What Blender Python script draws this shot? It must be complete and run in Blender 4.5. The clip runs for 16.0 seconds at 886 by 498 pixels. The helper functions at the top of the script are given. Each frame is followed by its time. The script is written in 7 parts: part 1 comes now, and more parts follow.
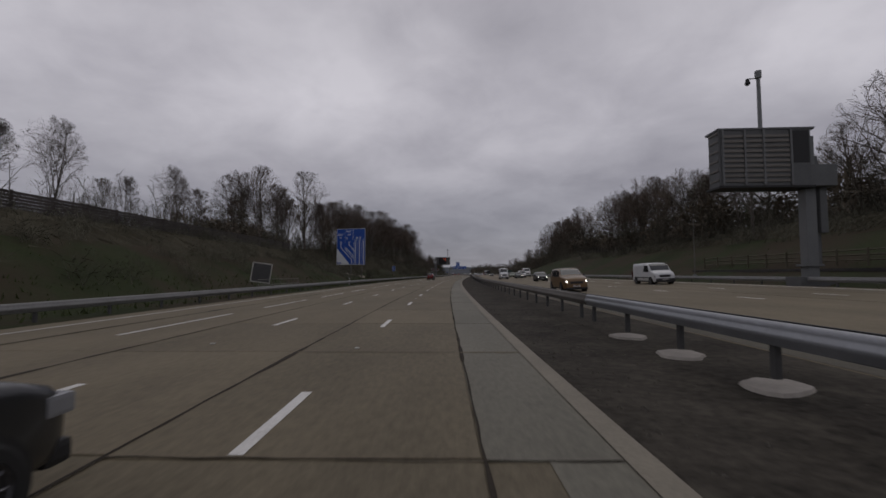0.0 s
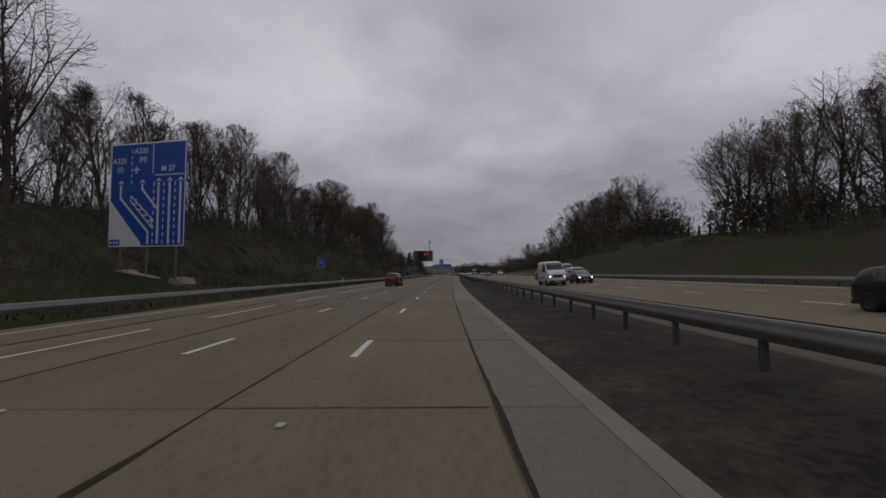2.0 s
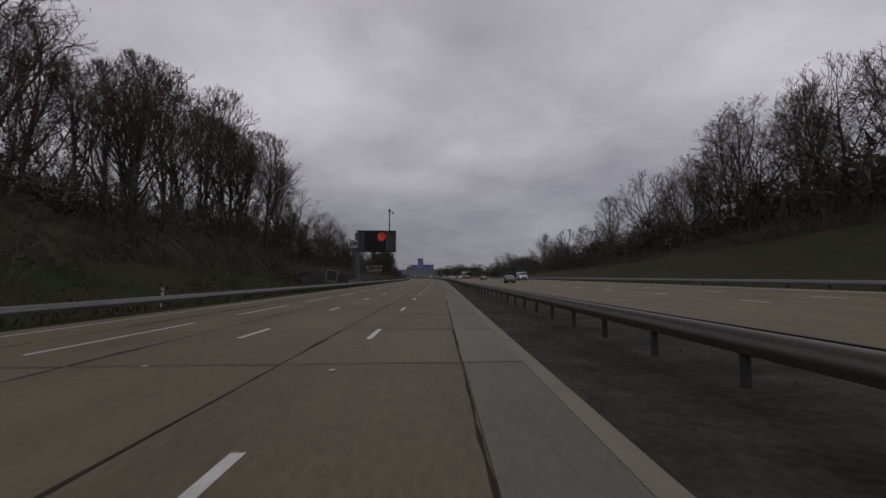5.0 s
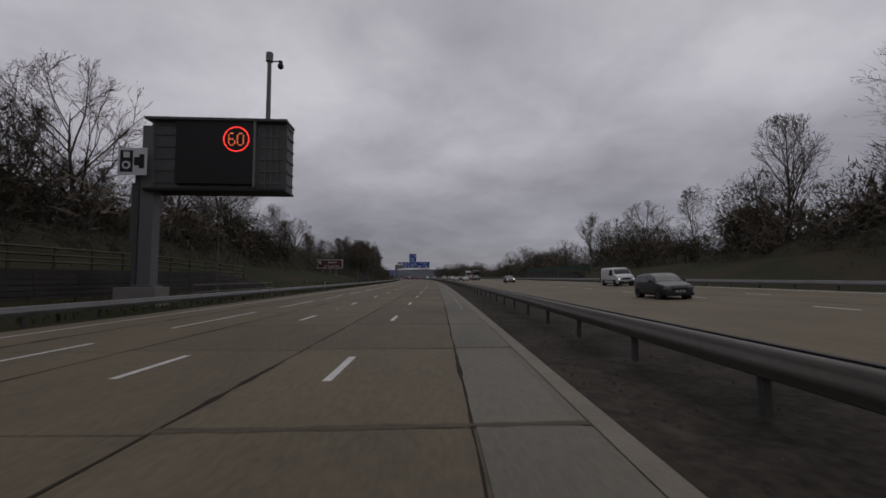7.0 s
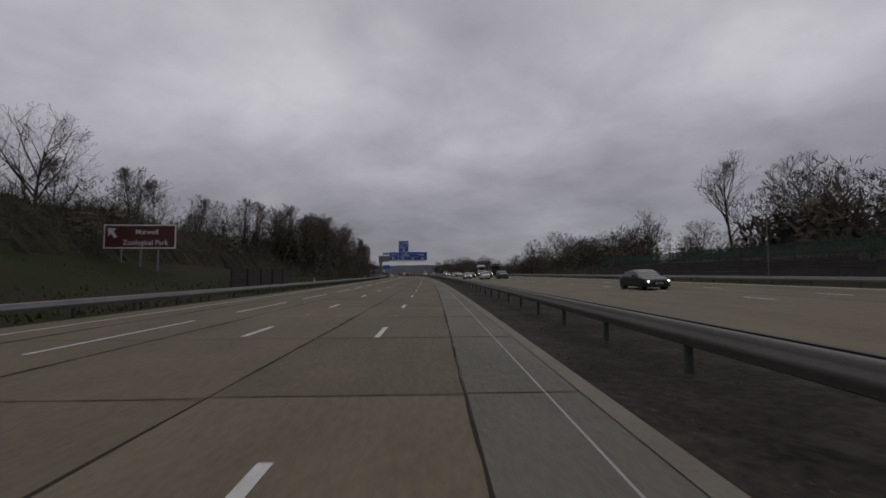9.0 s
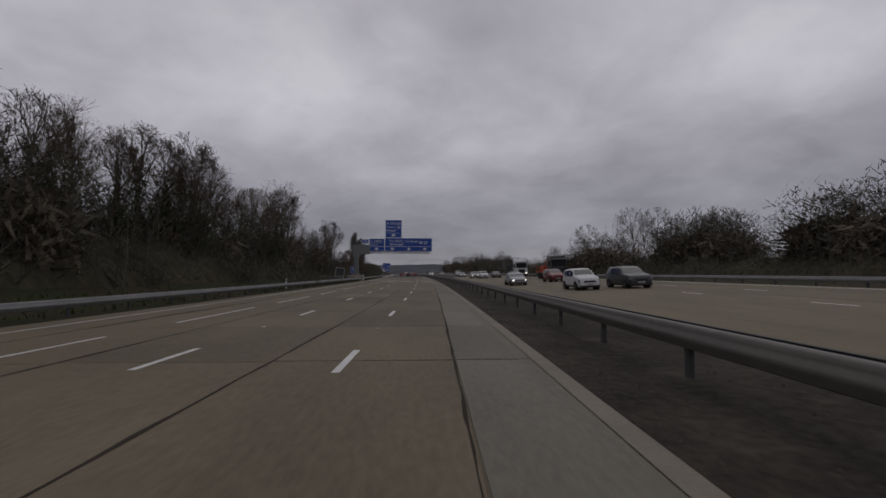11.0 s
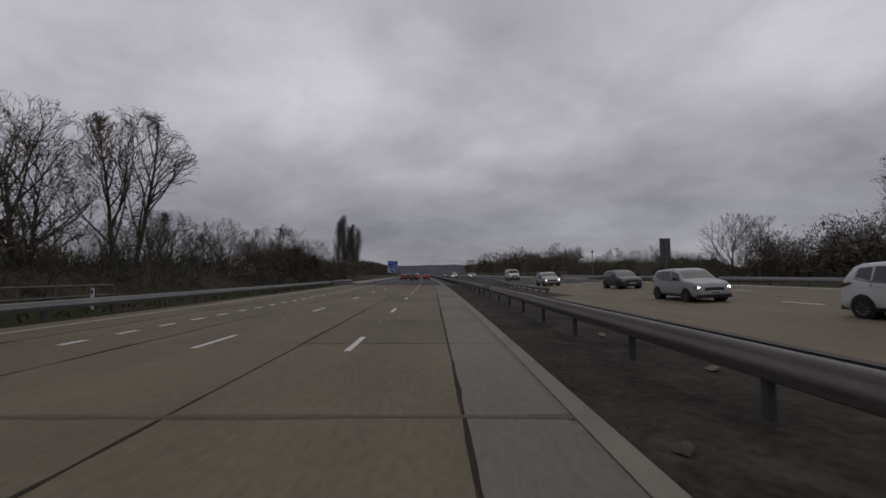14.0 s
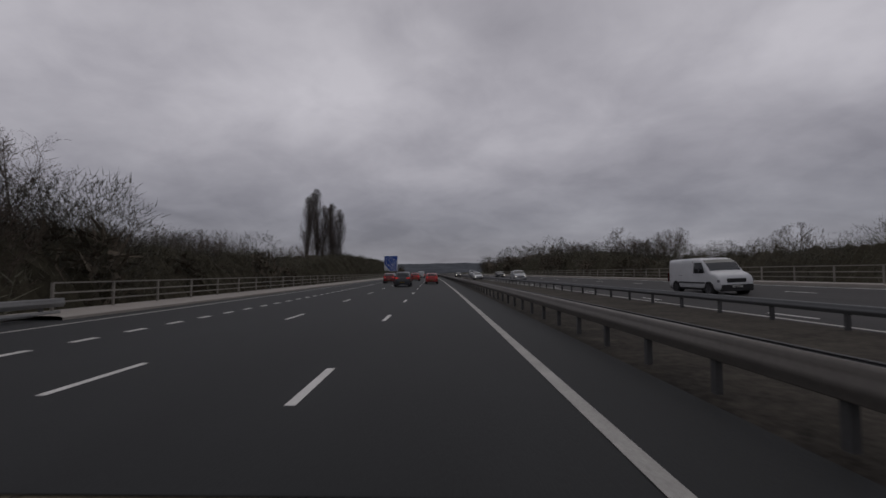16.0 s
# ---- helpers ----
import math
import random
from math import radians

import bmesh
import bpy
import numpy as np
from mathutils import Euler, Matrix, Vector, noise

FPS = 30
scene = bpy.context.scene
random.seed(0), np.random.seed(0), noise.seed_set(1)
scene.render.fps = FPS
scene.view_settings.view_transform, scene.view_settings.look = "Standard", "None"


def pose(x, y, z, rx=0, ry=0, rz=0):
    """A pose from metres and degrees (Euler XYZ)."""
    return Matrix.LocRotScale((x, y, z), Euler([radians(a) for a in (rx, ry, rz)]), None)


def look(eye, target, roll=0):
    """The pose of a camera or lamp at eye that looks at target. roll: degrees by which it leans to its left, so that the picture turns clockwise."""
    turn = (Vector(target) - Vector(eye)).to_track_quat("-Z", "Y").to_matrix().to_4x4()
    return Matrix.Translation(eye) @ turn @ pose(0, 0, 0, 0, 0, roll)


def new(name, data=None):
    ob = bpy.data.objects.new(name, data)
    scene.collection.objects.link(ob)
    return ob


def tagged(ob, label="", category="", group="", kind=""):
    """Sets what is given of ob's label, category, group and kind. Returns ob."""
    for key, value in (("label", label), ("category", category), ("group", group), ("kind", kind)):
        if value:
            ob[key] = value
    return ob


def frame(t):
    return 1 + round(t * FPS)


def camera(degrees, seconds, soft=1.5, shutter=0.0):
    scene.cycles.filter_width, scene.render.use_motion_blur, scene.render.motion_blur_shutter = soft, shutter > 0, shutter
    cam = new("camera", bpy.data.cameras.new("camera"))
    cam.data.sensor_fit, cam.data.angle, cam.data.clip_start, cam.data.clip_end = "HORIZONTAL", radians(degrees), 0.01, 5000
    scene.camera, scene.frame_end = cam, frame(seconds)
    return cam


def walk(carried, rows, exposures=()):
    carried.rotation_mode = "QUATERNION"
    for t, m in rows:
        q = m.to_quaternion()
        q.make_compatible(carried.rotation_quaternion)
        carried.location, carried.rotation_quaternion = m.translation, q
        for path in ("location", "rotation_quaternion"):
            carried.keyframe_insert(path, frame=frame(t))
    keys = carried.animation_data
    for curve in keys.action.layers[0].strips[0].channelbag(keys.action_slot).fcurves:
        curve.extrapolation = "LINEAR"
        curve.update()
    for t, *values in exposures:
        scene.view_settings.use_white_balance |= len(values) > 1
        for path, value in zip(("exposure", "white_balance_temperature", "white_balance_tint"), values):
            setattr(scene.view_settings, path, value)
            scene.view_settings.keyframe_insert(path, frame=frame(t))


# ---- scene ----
# The motorway runs along +y; o is the offset to the right of the driven line, s the distance along it.
HEAD_S = [-20 + 60 * i for i in range(12)]
HEAD_D = [2.38, 0.0, -2.13, -3.19, -3.24, -2.47, -1.12, 0.38, 1.70, 2.56, 2.87, 2.96]
S_AXIS = np.arange(-120.0, 1600.0, 1.0)
H_AXIS = np.radians(np.interp(S_AXIS, HEAD_S, HEAD_D))
X_AXIS = -np.cumsum(np.sin(H_AXIS))
X_AXIS -= np.interp(0.0, S_AXIS, X_AXIS)
SPEED, EYE = 29.2, 1.545


def cx(s):
    return float(np.interp(s, S_AXIS, X_AXIS))


def heading(s):
    return float(np.degrees(np.interp(s, S_AXIS, H_AXIS)))


def at(s, o, z=0.0, turn=0.0):
    """The pose of a thing on the road's axes, facing along the road."""
    return pose(cx(s) + o, s, z, 0, 0, heading(s) + turn)


# ---- camera and walk ----
cam = camera(90.5, 16.0, soft=1.6, shutter=0.05)
PITCH = [(0, 3.22), (0.8, 3.2), (1.5, 3.04), (3.2, 3.36), (4.2, 3.5), (6.5, 3.72), (7, 3.65), (8.5, 3.2), (9, 3.15), (11.5, 3.1), (12.5, 3.35), (13.3, 3.32), (14.5, 3.22), (16, 3.1)]
DRIFT = [(0, 0.0), (0.8, -0.12), (1.6, -0.16), (3.2, -0.08), (4.2, 0.03), (6.5, -0.03), (7, -0.08), (8.5, -0.34), (9, -0.38), (11.5, -0.21), (12.5, -0.04), (13.3, 0.08), (14.5, 0.01), (16, -0.03)]
YAW = [(0, 1.21), (0.8, 0.21), (1.6, -0.68), (3.2, -2.47), (3.5, -2.76), (4.2, -3.31), (6.5, -3.8), (7, -3.75), (8.5, -3.9), (9, -3.8), (11.5, -2.55), (12.5, -1.75), (13.3, -0.7), (14.5, 0.23), (16, 1.16)]


def along(table, t):
    return float(np.interp(t, [r[0] for r in table], [r[1] for r in table]))


SURGE = [0.26, -0.38, 0.42, -0.06, 0.45, -0.28, 0.08, -0.34, 0.45, 0.1, 0.0, 0.0, -0.1, -0.33, -0.07, -0.42, 0.5, -0.28, 0.5, 0.15, 0.0, 0.0, -0.1, -0.33, 0.42, -0.17, 0.18, -0.33, 0.35, -0.42, 0.07, -0.45, -0.3]


def stand(t):
    s = SPEED * t + SURGE[round(2 * t)]
    return pose(cx(s) + along(DRIFT, t), s, EYE, 90 + along(PITCH, t), 0, along(YAW, t))


walk(cam, [(0.5 * i, stand(0.5 * i)) for i in range(33)], [(0, 0.0), (4, -0.05), (9, -0.06), (12.5, -0.10), (13.6, -0.10), (14.0, 0.04), (14.4, -0.12), (16, -0.18)])

# ---- world and sun ----
world = bpy.data.worlds.new("overcast_sky")
scene.world = world
world.use_nodes = True


def node(tree, kind, at_inputs=None):
    n = tree.nodes.new(kind)
    for k, v in (at_inputs or {}).items():
        n.inputs[k].default_value = v
    return n


def link(tree, a, out, b, into):
    tree.links.new(a.outputs[out], b.inputs[into])


def math_node(tree, op, a=None, b=None, clamp=False):
    n = node(tree, "ShaderNodeMath")
    n.operation, n.use_clamp = op, clamp
    for i, v in enumerate((a, b)):
        if v is None:
            continue
        if isinstance(v, (int, float)):
            n.inputs[i].default_value = v
        else:
            tree.links.new(v, n.inputs[i])
    return n.outputs[0]


def ramp(tree, source, stops):
    n = node(tree, "ShaderNodeValToRGB")
    e = n.color_ramp.elements
    while len(e) < len(stops):
        e.new(0.5)
    for el, (p, c) in zip(e, stops):
        el.position, el.color = p, (*c, 1) if len(c) == 3 else c
    tree.links.new(source, n.inputs[0])
    return n.outputs[0]


def build_sky():
    t = world.node_tree
    t.nodes.clear()
    co = node(t, "ShaderNodeTexCoord")
    sep = node(t, "ShaderNodeSeparateXYZ")
    link(t, co, "Generated", sep, 0)
    up = math_node(t, "MAXIMUM", sep.outputs[2], 0.0)
    lift = math_node(t, "ADD", up, 0.30)
    px = math_node(t, "DIVIDE", sep.outputs[0], lift)
    py = math_node(t, "DIVIDE", sep.outputs[1], lift)
    flat = node(t, "ShaderNodeCombineXYZ", {2: 3.7})
    t.links.new(px, flat.inputs[0])
    t.links.new(py, flat.inputs[1])
    big = node(t, "ShaderNodeTexNoise", {"Scale": 0.9, "Detail": 6.0, "Roughness": 0.5, "Distortion": 0.25})
    small = node(t, "ShaderNodeTexNoise", {"Scale": 3.4, "Detail": 6.0, "Roughness": 0.55, "Distortion": 0.3})
    link(t, flat, 0, big, "Vector")
    link(t, flat, 0, small, "Vector")
    mixv = math_node(t, "ADD", math_node(t, "MULTIPLY", big.outputs[0], 0.72), math_node(t, "MULTIPLY", small.outputs[0], 0.28))
    cloud = ramp(t, mixv, [(0.35, (0.325, 0.311, 0.350)), (0.5, (0.47, 0.452, 0.497)), (0.65, (0.64, 0.617, 0.665))])
    # the cloud base thickens to a duller band above the horizon
    band = ramp(t, up, [(0.0, (0.55, 0.56, 0.585)), (0.10, (0.63, 0.64, 0.66)), (0.22, (0.80, 0.80, 0.81)), (0.36, (1.0, 1.0, 1.0)), (0.55, (0.9, 0.9, 0.9)), (1.0, (0.7, 0.7, 0.7))])
    mul = node(t, "ShaderNodeMix")
    mul.data_type, mul.blend_type = "RGBA", "MULTIPLY"
    mul.inputs[0].default_value = 1.0
    t.links.new(cloud, mul.inputs[6])
    t.links.new(band, mul.inputs[7])
    sky = node(t, "ShaderNodeTexSky")
    sky.sky_type, sky.sun_disc, sky.sun_elevation, sky.sun_rotation = "NISHITA", False, radians(52), radians(212)
    bg_sky = node(t, "ShaderNodeBackground", {"Strength": 0.05})
    link(t, sky, 0, bg_sky, 0)
    bg = node(t, "ShaderNodeBackground", {"Strength": 1.0})
    t.links.new(mul.outputs[2], bg.inputs[0])
    mix = node(t, "ShaderNodeMixShader", {0: 0.9})
    link(t, bg_sky, 0, mix, 1)
    link(t, bg, 0, mix, 2)
    out = node(t, "ShaderNodeOutputWorld")
    link(t, mix, 0, out, 0)


build_sky()
sun = new("sun", bpy.data.lights.new("sun", "SUN"))
sun.data.energy, sun.data.angle, sun.data.color = 0.25, radians(40), (1.0, 0.97, 0.93)
sun.matrix_world = look((0, 0, 50), (-0.35 * 50, -0.55 * 50, 0))


# ---- materials ----
def material(name, base, rough=0.8, metal=0.0, vary=0.25, grain=8.0, patch=0.35, bump=0.3, stretch=(1, 1, 1), spec=0.4, per="object", coat=0.0):
    """A surface with grain and broad patches; base is its linear colour."""
    m = bpy.data.materials.new(name)
    m.use_nodes = True
    t = m.node_tree
    b = t.nodes["Principled BSDF"]
    b.inputs["Roughness"].default_value, b.inputs["Metallic"].default_value = rough, metal
    b.inputs["Specular IOR Level"].default_value = spec
    b.inputs["Coat Weight"].default_value = coat
    geo = node(t, "ShaderNodeNewGeometry")
    scale = node(t, "ShaderNodeMapping")
    scale.inputs["Scale"].default_value = stretch
    link(t, geo, "Position", scale, 0)
    fine = node(t, "ShaderNodeTexNoise", {"Scale": grain, "Detail": 5.0, "Roughness": 0.65})
    broad = node(t, "ShaderNodeTexNoise", {"Scale": patch, "Detail": 4.0, "Roughness": 0.6})
    link(t, scale, 0, fine, "Vector")
    link(t, scale, 0, broad, "Vector")
    both = math_node(t, "ADD", math_node(t, "MULTIPLY", fine.outputs[0], 0.5), math_node(t, "MULTIPLY", broad.outputs[0], 0.5))
    if per == "object":
        info = node(t, "ShaderNodeObjectInfo")
        extra = info.outputs["Random"]
    else:
        extra = geo.outputs["Random Per Island"]
    both = math_node(t, "ADD", both, math_node(t, "MULTIPLY", math_node(t, "SUBTRACT", extra, 0.5), 0.16))
    lo, hi = [max(0, c * (1 - vary)) for c in base], [min(1, c * (1 + vary)) for c in base]
    t.links.new(ramp(t, both, [(0.30, lo), (0.70, hi)]), b.inputs["Base Color"])
    if bump:
        bm_ = node(t, "ShaderNodeBump", {"Strength": bump, "Distance": 0.02})
        t.links.new(fine.outputs[0], bm_.inputs["Height"])
        link(t, bm_, 0, b, "Normal")
    return m


def glow(name, colour, strength):
    m = bpy.data.materials.new(name)
    m.use_nodes = True
    b = m.node_tree.nodes["Principled BSDF"]
    b.inputs["Base Color"].default_value = (*colour, 1)
    b.inputs["Emission Color"].default_value = (*colour, 1)
    b.inputs["Emission Strength"].default_value = strength
    return m


CONCRETE_ROAD = material("worn_concrete_road", (0.1406, 0.1176, 0.0786), 0.78, vary=0.34, grain=12, patch=0.6, stretch=(1, 0.3, 1), spec=0.25)
STRIP_ROAD = material("grey_concrete_strip", (0.150, 0.142, 0.113), 0.75, vary=0.3, grain=14, patch=0.5, stretch=(1, 0.3, 1), spec=0.25)
OPP_STRIP = material("dirty_grey_concrete_margin", (0.082, 0.075, 0.0583), 0.8, vary=0.35, grain=12, patch=0.6, stretch=(1, 0.3, 1), spec=0.2)
STAIN = material("dark_stained_concrete", (0.1074, 0.0891, 0.062), 0.8, vary=0.4, grain=14, patch=1.2, spec=0.2)
PALE_EDGE = material("pale_concrete_edge", (0.175, 0.152, 0.108), 0.8, vary=0.3, grain=14, patch=1.0, spec=0.2)
ASPHALT = material("dark_asphalt", (0.0136, 0.0151, 0.0154), 0.72, vary=0.3, grain=40, patch=0.6, stretch=(1, 0.25, 1), spec=0.3)
ASPHALT_GREY = material("worn_grey_asphalt", (0.036, 0.034, 0.033), 0.8, vary=0.25, grain=30, patch=0.5, stretch=(1, 0.2, 1), spec=0.25)
SEALANT = material("bitumen_sealant", (0.0432, 0.0366, 0.0296), 0.92, vary=0.3, grain=20, bump=0.2, spec=0.08)
PAINT = material("worn_white_road_paint", (0.58, 0.57, 0.54), 0.6, vary=0.25, grain=30, patch=2.0, bump=0.15)
DULL_PAINT = material("dulled_white_road_paint", (0.40, 0.39, 0.36), 0.7, vary=0.3, grain=25, patch=1.5, bump=0.2)
EDGE_PAINT = material("dirty_edge_paint", (0.168, 0.1498, 0.1147), 0.75, vary=0.3, grain=20, patch=0.8, bump=0.2)
RESERVE = material("dark_reserve_tarmac", (0.0545, 0.0485, 0.0395), 0.95, vary=0.65, grain=6, patch=0.55, bump=0.6, spec=0.1)
GRASS = material("winter_grass", (0.0261, 0.0327, 0.0138), 0.95, vary=0.5, grain=5, patch=0.18, bump=0.8, spec=0.1)


def two_tone(m, second, scale, lo=0.44, hi=0.58):
    """Broad drifts of a second growth over a ground material."""
    t = m.node_tree
    b = t.nodes["Principled BSDF"]
    first = b.inputs["Base Color"].links[0].from_socket
    geo = node(t, "ShaderNodeNewGeometry")
    drift = node(t, "ShaderNodeTexNoise", {"Scale": scale, "Detail": 6.0, "Roughness": 0.62})
    link(t, geo, "Position", drift, "Vector")
    mask = ramp(t, drift.outputs[0], [(lo, (0, 0, 0)), (hi, (1, 1, 1))])
    mix = node(t, "ShaderNodeMix")
    mix.data_type = "RGBA"
    t.links.new(mask, mix.inputs[0])
    t.links.new(first, mix.inputs[6])
    mix.inputs[7].default_value = (*second, 1)
    t.links.new(mix.outputs[2], b.inputs["Base Color"])


two_tone(GRASS, (0.044, 0.035, 0.023), 0.12)
two_tone(RESERVE, (0.084, 0.076, 0.061), 0.9, 0.56, 0.74)
GRASS_BLADE = material("grass_blades", (0.052, 0.0658, 0.0263), 0.9, vary=0.4, grain=3, patch=0.2, bump=0, spec=0.1, per="island")
POST = material("dull_dark_post_steel", (0.060, 0.060, 0.060), 0.7, 0.1, vary=0.3, grain=10, patch=0.9, bump=0.1)
GALV_PALE = material("dull_pale_galvanised_steel", (0.1974, 0.1974, 0.1949), 0.55, 0.3, vary=0.25, grain=12, patch=0.8, bump=0.1)
STEMS = material("shaded_brown_stems", (0.112, 0.094, 0.072), 0.95, vary=0.6, grain=4, patch=0.6, bump=0.9, spec=0.05)
BANK = material("dark_bramble_bank", (0.052, 0.047, 0.033), 0.95, vary=0.6, grain=3, patch=0.3, bump=0.8, spec=0.05)
GALV_NEW = material("bright_new_galvanised_steel", (0.288, 0.2982, 0.315), 0.4, 0.5, vary=0.15, grain=12, patch=0.8, bump=0.1)
GALV = material("weathered_galvanised_steel", (0.1445, 0.1346, 0.1217), 0.6, 0.3, vary=0.2, grain=12, patch=0.8, bump=0.1)
PARAPET = material("weathered_parapet_steel", (0.21, 0.195, 0.17), 0.65, 0.1, vary=0.35, grain=8, patch=0.7, bump=0.15)
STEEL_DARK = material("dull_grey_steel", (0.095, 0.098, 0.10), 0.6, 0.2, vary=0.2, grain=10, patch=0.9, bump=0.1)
PALE_STEEL = material("pale_grey_painted_steel", (0.16, 0.168, 0.1696), 0.55, 0.1, vary=0.12, grain=10, patch=0.7, bump=0.05)
CAST = material("pale_cast_concrete", (0.288, 0.2652, 0.2356), 0.85, vary=0.2, grain=12, patch=1.1, bump=0.3)
OLD_CAST = material("stained_old_concrete", (0.20, 0.175, 0.14), 0.9, vary=0.45, grain=7, patch=0.9, bump=0.6)
BLUE = material("blue_sign_sheet", (0.010, 0.062, 0.31), 0.45, vary=0.1, grain=3, patch=0.5, bump=0)
BROWN = material("brown_sign_sheet", (0.085, 0.026, 0.020), 0.5, vary=0.12, grain=3, patch=0.6, bump=0)
WHITE = material("white_sign_sheet", (0.62, 0.64, 0.66), 0.5, vary=0.06, grain=4, bump=0)
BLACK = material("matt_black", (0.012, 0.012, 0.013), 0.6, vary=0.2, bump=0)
BARK = material("dark_winter_bark", (0.078, 0.066, 0.054), 0.95, vary=0.45, grain=12, patch=0.5, bump=0.5, spec=0.1)
PALE_BARK = material("pale_birch_bark", (0.1215, 0.1075, 0.0957), 0.9, vary=0.45, grain=9, patch=0.7, bump=0.4, spec=0.1)
TWIG = material("bare_twigs", (0.100, 0.081, 0.067), 0.95, vary=0.4, grain=3, patch=0.3, bump=0, spec=0.05, per="island")
PALE_TWIG = material("pale_birch_twigs", (0.1177, 0.1017, 0.0939), 0.95, vary=0.35, grain=3, patch=0.3, bump=0, spec=0.05, per="island")
THICKET = material("brown_thicket_stems", (0.0918, 0.0859, 0.0699), 0.95, vary=0.5, grain=3, patch=0.2, bump=0, spec=0.05, per="island")
IVY = material("dark_ivy_leaves", (0.044, 0.058, 0.029), 0.7, vary=0.5, grain=4, patch=0.4, bump=0, spec=0.2, per="island")
SCRUB = material("bramble_scrub", (0.102, 0.099, 0.075), 0.95, vary=0.6, grain=3, patch=0.25, bump=0, spec=0.05, per="island")
TIMBER = material("weathered_timber", (0.085, 0.075, 0.052), 0.9, vary=0.3, grain=14, patch=1.0, bump=0.4)
DARK_TIMBER = material("dark_creosoted_boards", (0.040, 0.034, 0.030), 0.9, vary=0.35, grain=14, patch=1.0, bump=0.4)
DARK_WALL = material("dark_retaining_wall", (0.050, 0.046, 0.044), 0.9, vary=0.35, grain=9, patch=0.8, bump=0.5)
# lightened and blued: distance haze is put into this base colour
HILL = material("hazed_wooded_hill", (0.095, 0.102, 0.112), 1.0, vary=0.35, grain=0.06, patch=0.015, bump=0, spec=0.0)
LED_RED = glow("red_matrix_lamps", (1.0, 0.05, 0.04), 1.5)
LED_AMBER = glow("orange_matrix_lamps", (1.0, 0.22, 0.08), 0.7)
HEADLIGHT = glow("lit_headlamp", (1.0, 0.93, 0.80), 5.0)
TAIL_LIT = glow("lit_tail_lamp", (0.6, 0.02, 0.015), 0.25)


# ---- mesh tools ----
def mesh_of(name, verts, faces, mat):
    me = bpy.data.meshes.new(name)
    me.from_pydata([tuple(v) for v in verts], [], faces)
    me.materials.append(mat)
    me.update()
    return me


def thing(name, label, category, m, group="", kind=""):
    """An empty at a thing's base."""
    ob = new(name)
    ob.empty_display_size = 0.2
    ob.matrix_world = m
    return tagged(ob, label, category, group, kind)


def piece(name, me, parent, m=None, label=""):
    ob = new(name, me)
    ob.parent = parent
    if m is not None:
        ob.matrix_basis = m
    return tagged(ob, label)


def part(name, bm, mat, parent, label="", smooth=False):
    me = bpy.data.meshes.new(name)
    if smooth:
        for f in bm.faces:
            f.smooth = True
    bm.to_mesh(me)
    bm.free()
    me.materials.append(mat)
    return piece(name, me, parent, None, label)


def box(bm, lo, hi, bevel=0.0):
    c = [(a + b) / 2 for a, b in zip(lo, hi)]
    d = [abs(b - a) for a, b in zip(lo, hi)]
    r = bmesh.ops.create_cube(bm, size=1.0, matrix=Matrix.Translation(c) @ Matrix.Diagonal((*d, 1)))
    if bevel:
        vs = set(r["verts"])
        es = [e for e in bm.edges if e.verts[0] in vs and e.verts[1] in vs]
        bmesh.ops.bevel(bm, geom=es, offset=bevel, segments=2, affect="EDGES", profile=0.7)
    return bm


def boxed(lo, hi, bevel=0.0):
    return box(bmesh.new(), lo, hi, bevel)


def rod(bm, a, b, r, r2=None, n=8):
    a, b = Vector(a), Vector(b)
    q = (b - a).to_track_quat("Z", "Y").to_matrix().to_4x4()
    bmesh.ops.create_cone(bm, cap_ends=True, segments=n, radius1=r, radius2=r if r2 is None else r2, depth=(b - a).length, matrix=Matrix.Translation((a + b) / 2) @ q)
    return bm


def sweep(profile, s0, s1, step=4.0, closed=False, wobble=None):
    """Vertices and faces of a profile of (o, z) carried along the road. o and z may be functions of s."""
    n = max(2, int(round((s1 - s0) / step)) + 1)
    verts, faces, k = [], [], len(profile)
    for i in range(n):
        s = s0 + (s1 - s0) * i / (n - 1)
        for o, z in profile:
            oo = o(s) if callable(o) else o
            zz = z(s) if callable(z) else z
            verts.append((cx(s) + oo + (wobble(s) if wobble else 0), s, zz))
    for i in range(n - 1):
        for j in range(k if closed else k - 1):
            a, b = i * k + j, i * k + (j + 1) % k
            faces.append((a, b, b + k, a + k))
    if closed:
        faces += [tuple(range(k - 1, -1, -1)), tuple(range((n - 1) * k, n * k))]
    return verts, faces


def swept(name, profile, s0, s1, mat, step=4.0, closed=False, parent=None, wobble=None, label="", kind=""):
    ob = new(name, mesh_of(name, *sweep(profile, s0, s1, step, closed, wobble), mat))
    ob.parent = parent
    return tagged(ob, label, kind=kind)


def curve_table(*pairs):
    xs, ys = zip(*pairs)
    return lambda s: float(np.interp(s, xs, ys))


# ---- ground and carriageways ----
LEFT_H = curve_table((-60, 5.6), (70, 5.4), (150, 4.8), (210, 3.9), (300, 3.2), (350, 1.6), (400, 0.6), (455, 0.2), (480, -3.0), (560, -3.0), (600, 0), (1600, 2))
RIGHT_H = curve_table((-60, 5.5), (110, 6.2), (130, 7.6), (172, 7.4), (230, 4.6), (300, 3.2), (340, 1.5), (380, 0.9), (455, 0.7), (480, -2.5), (560, -2.5), (600, 0.5), (1600, 2))
SIGN_CUT = curve_table((-60, 1.0), (66, 1.0), (80, 0.5), (98, 0.5), (112, 1.0), (1600, 1.0))
BANK_SLOPE = 0.045
OPP_IN, OPP_OUT = 6.8, 22.4
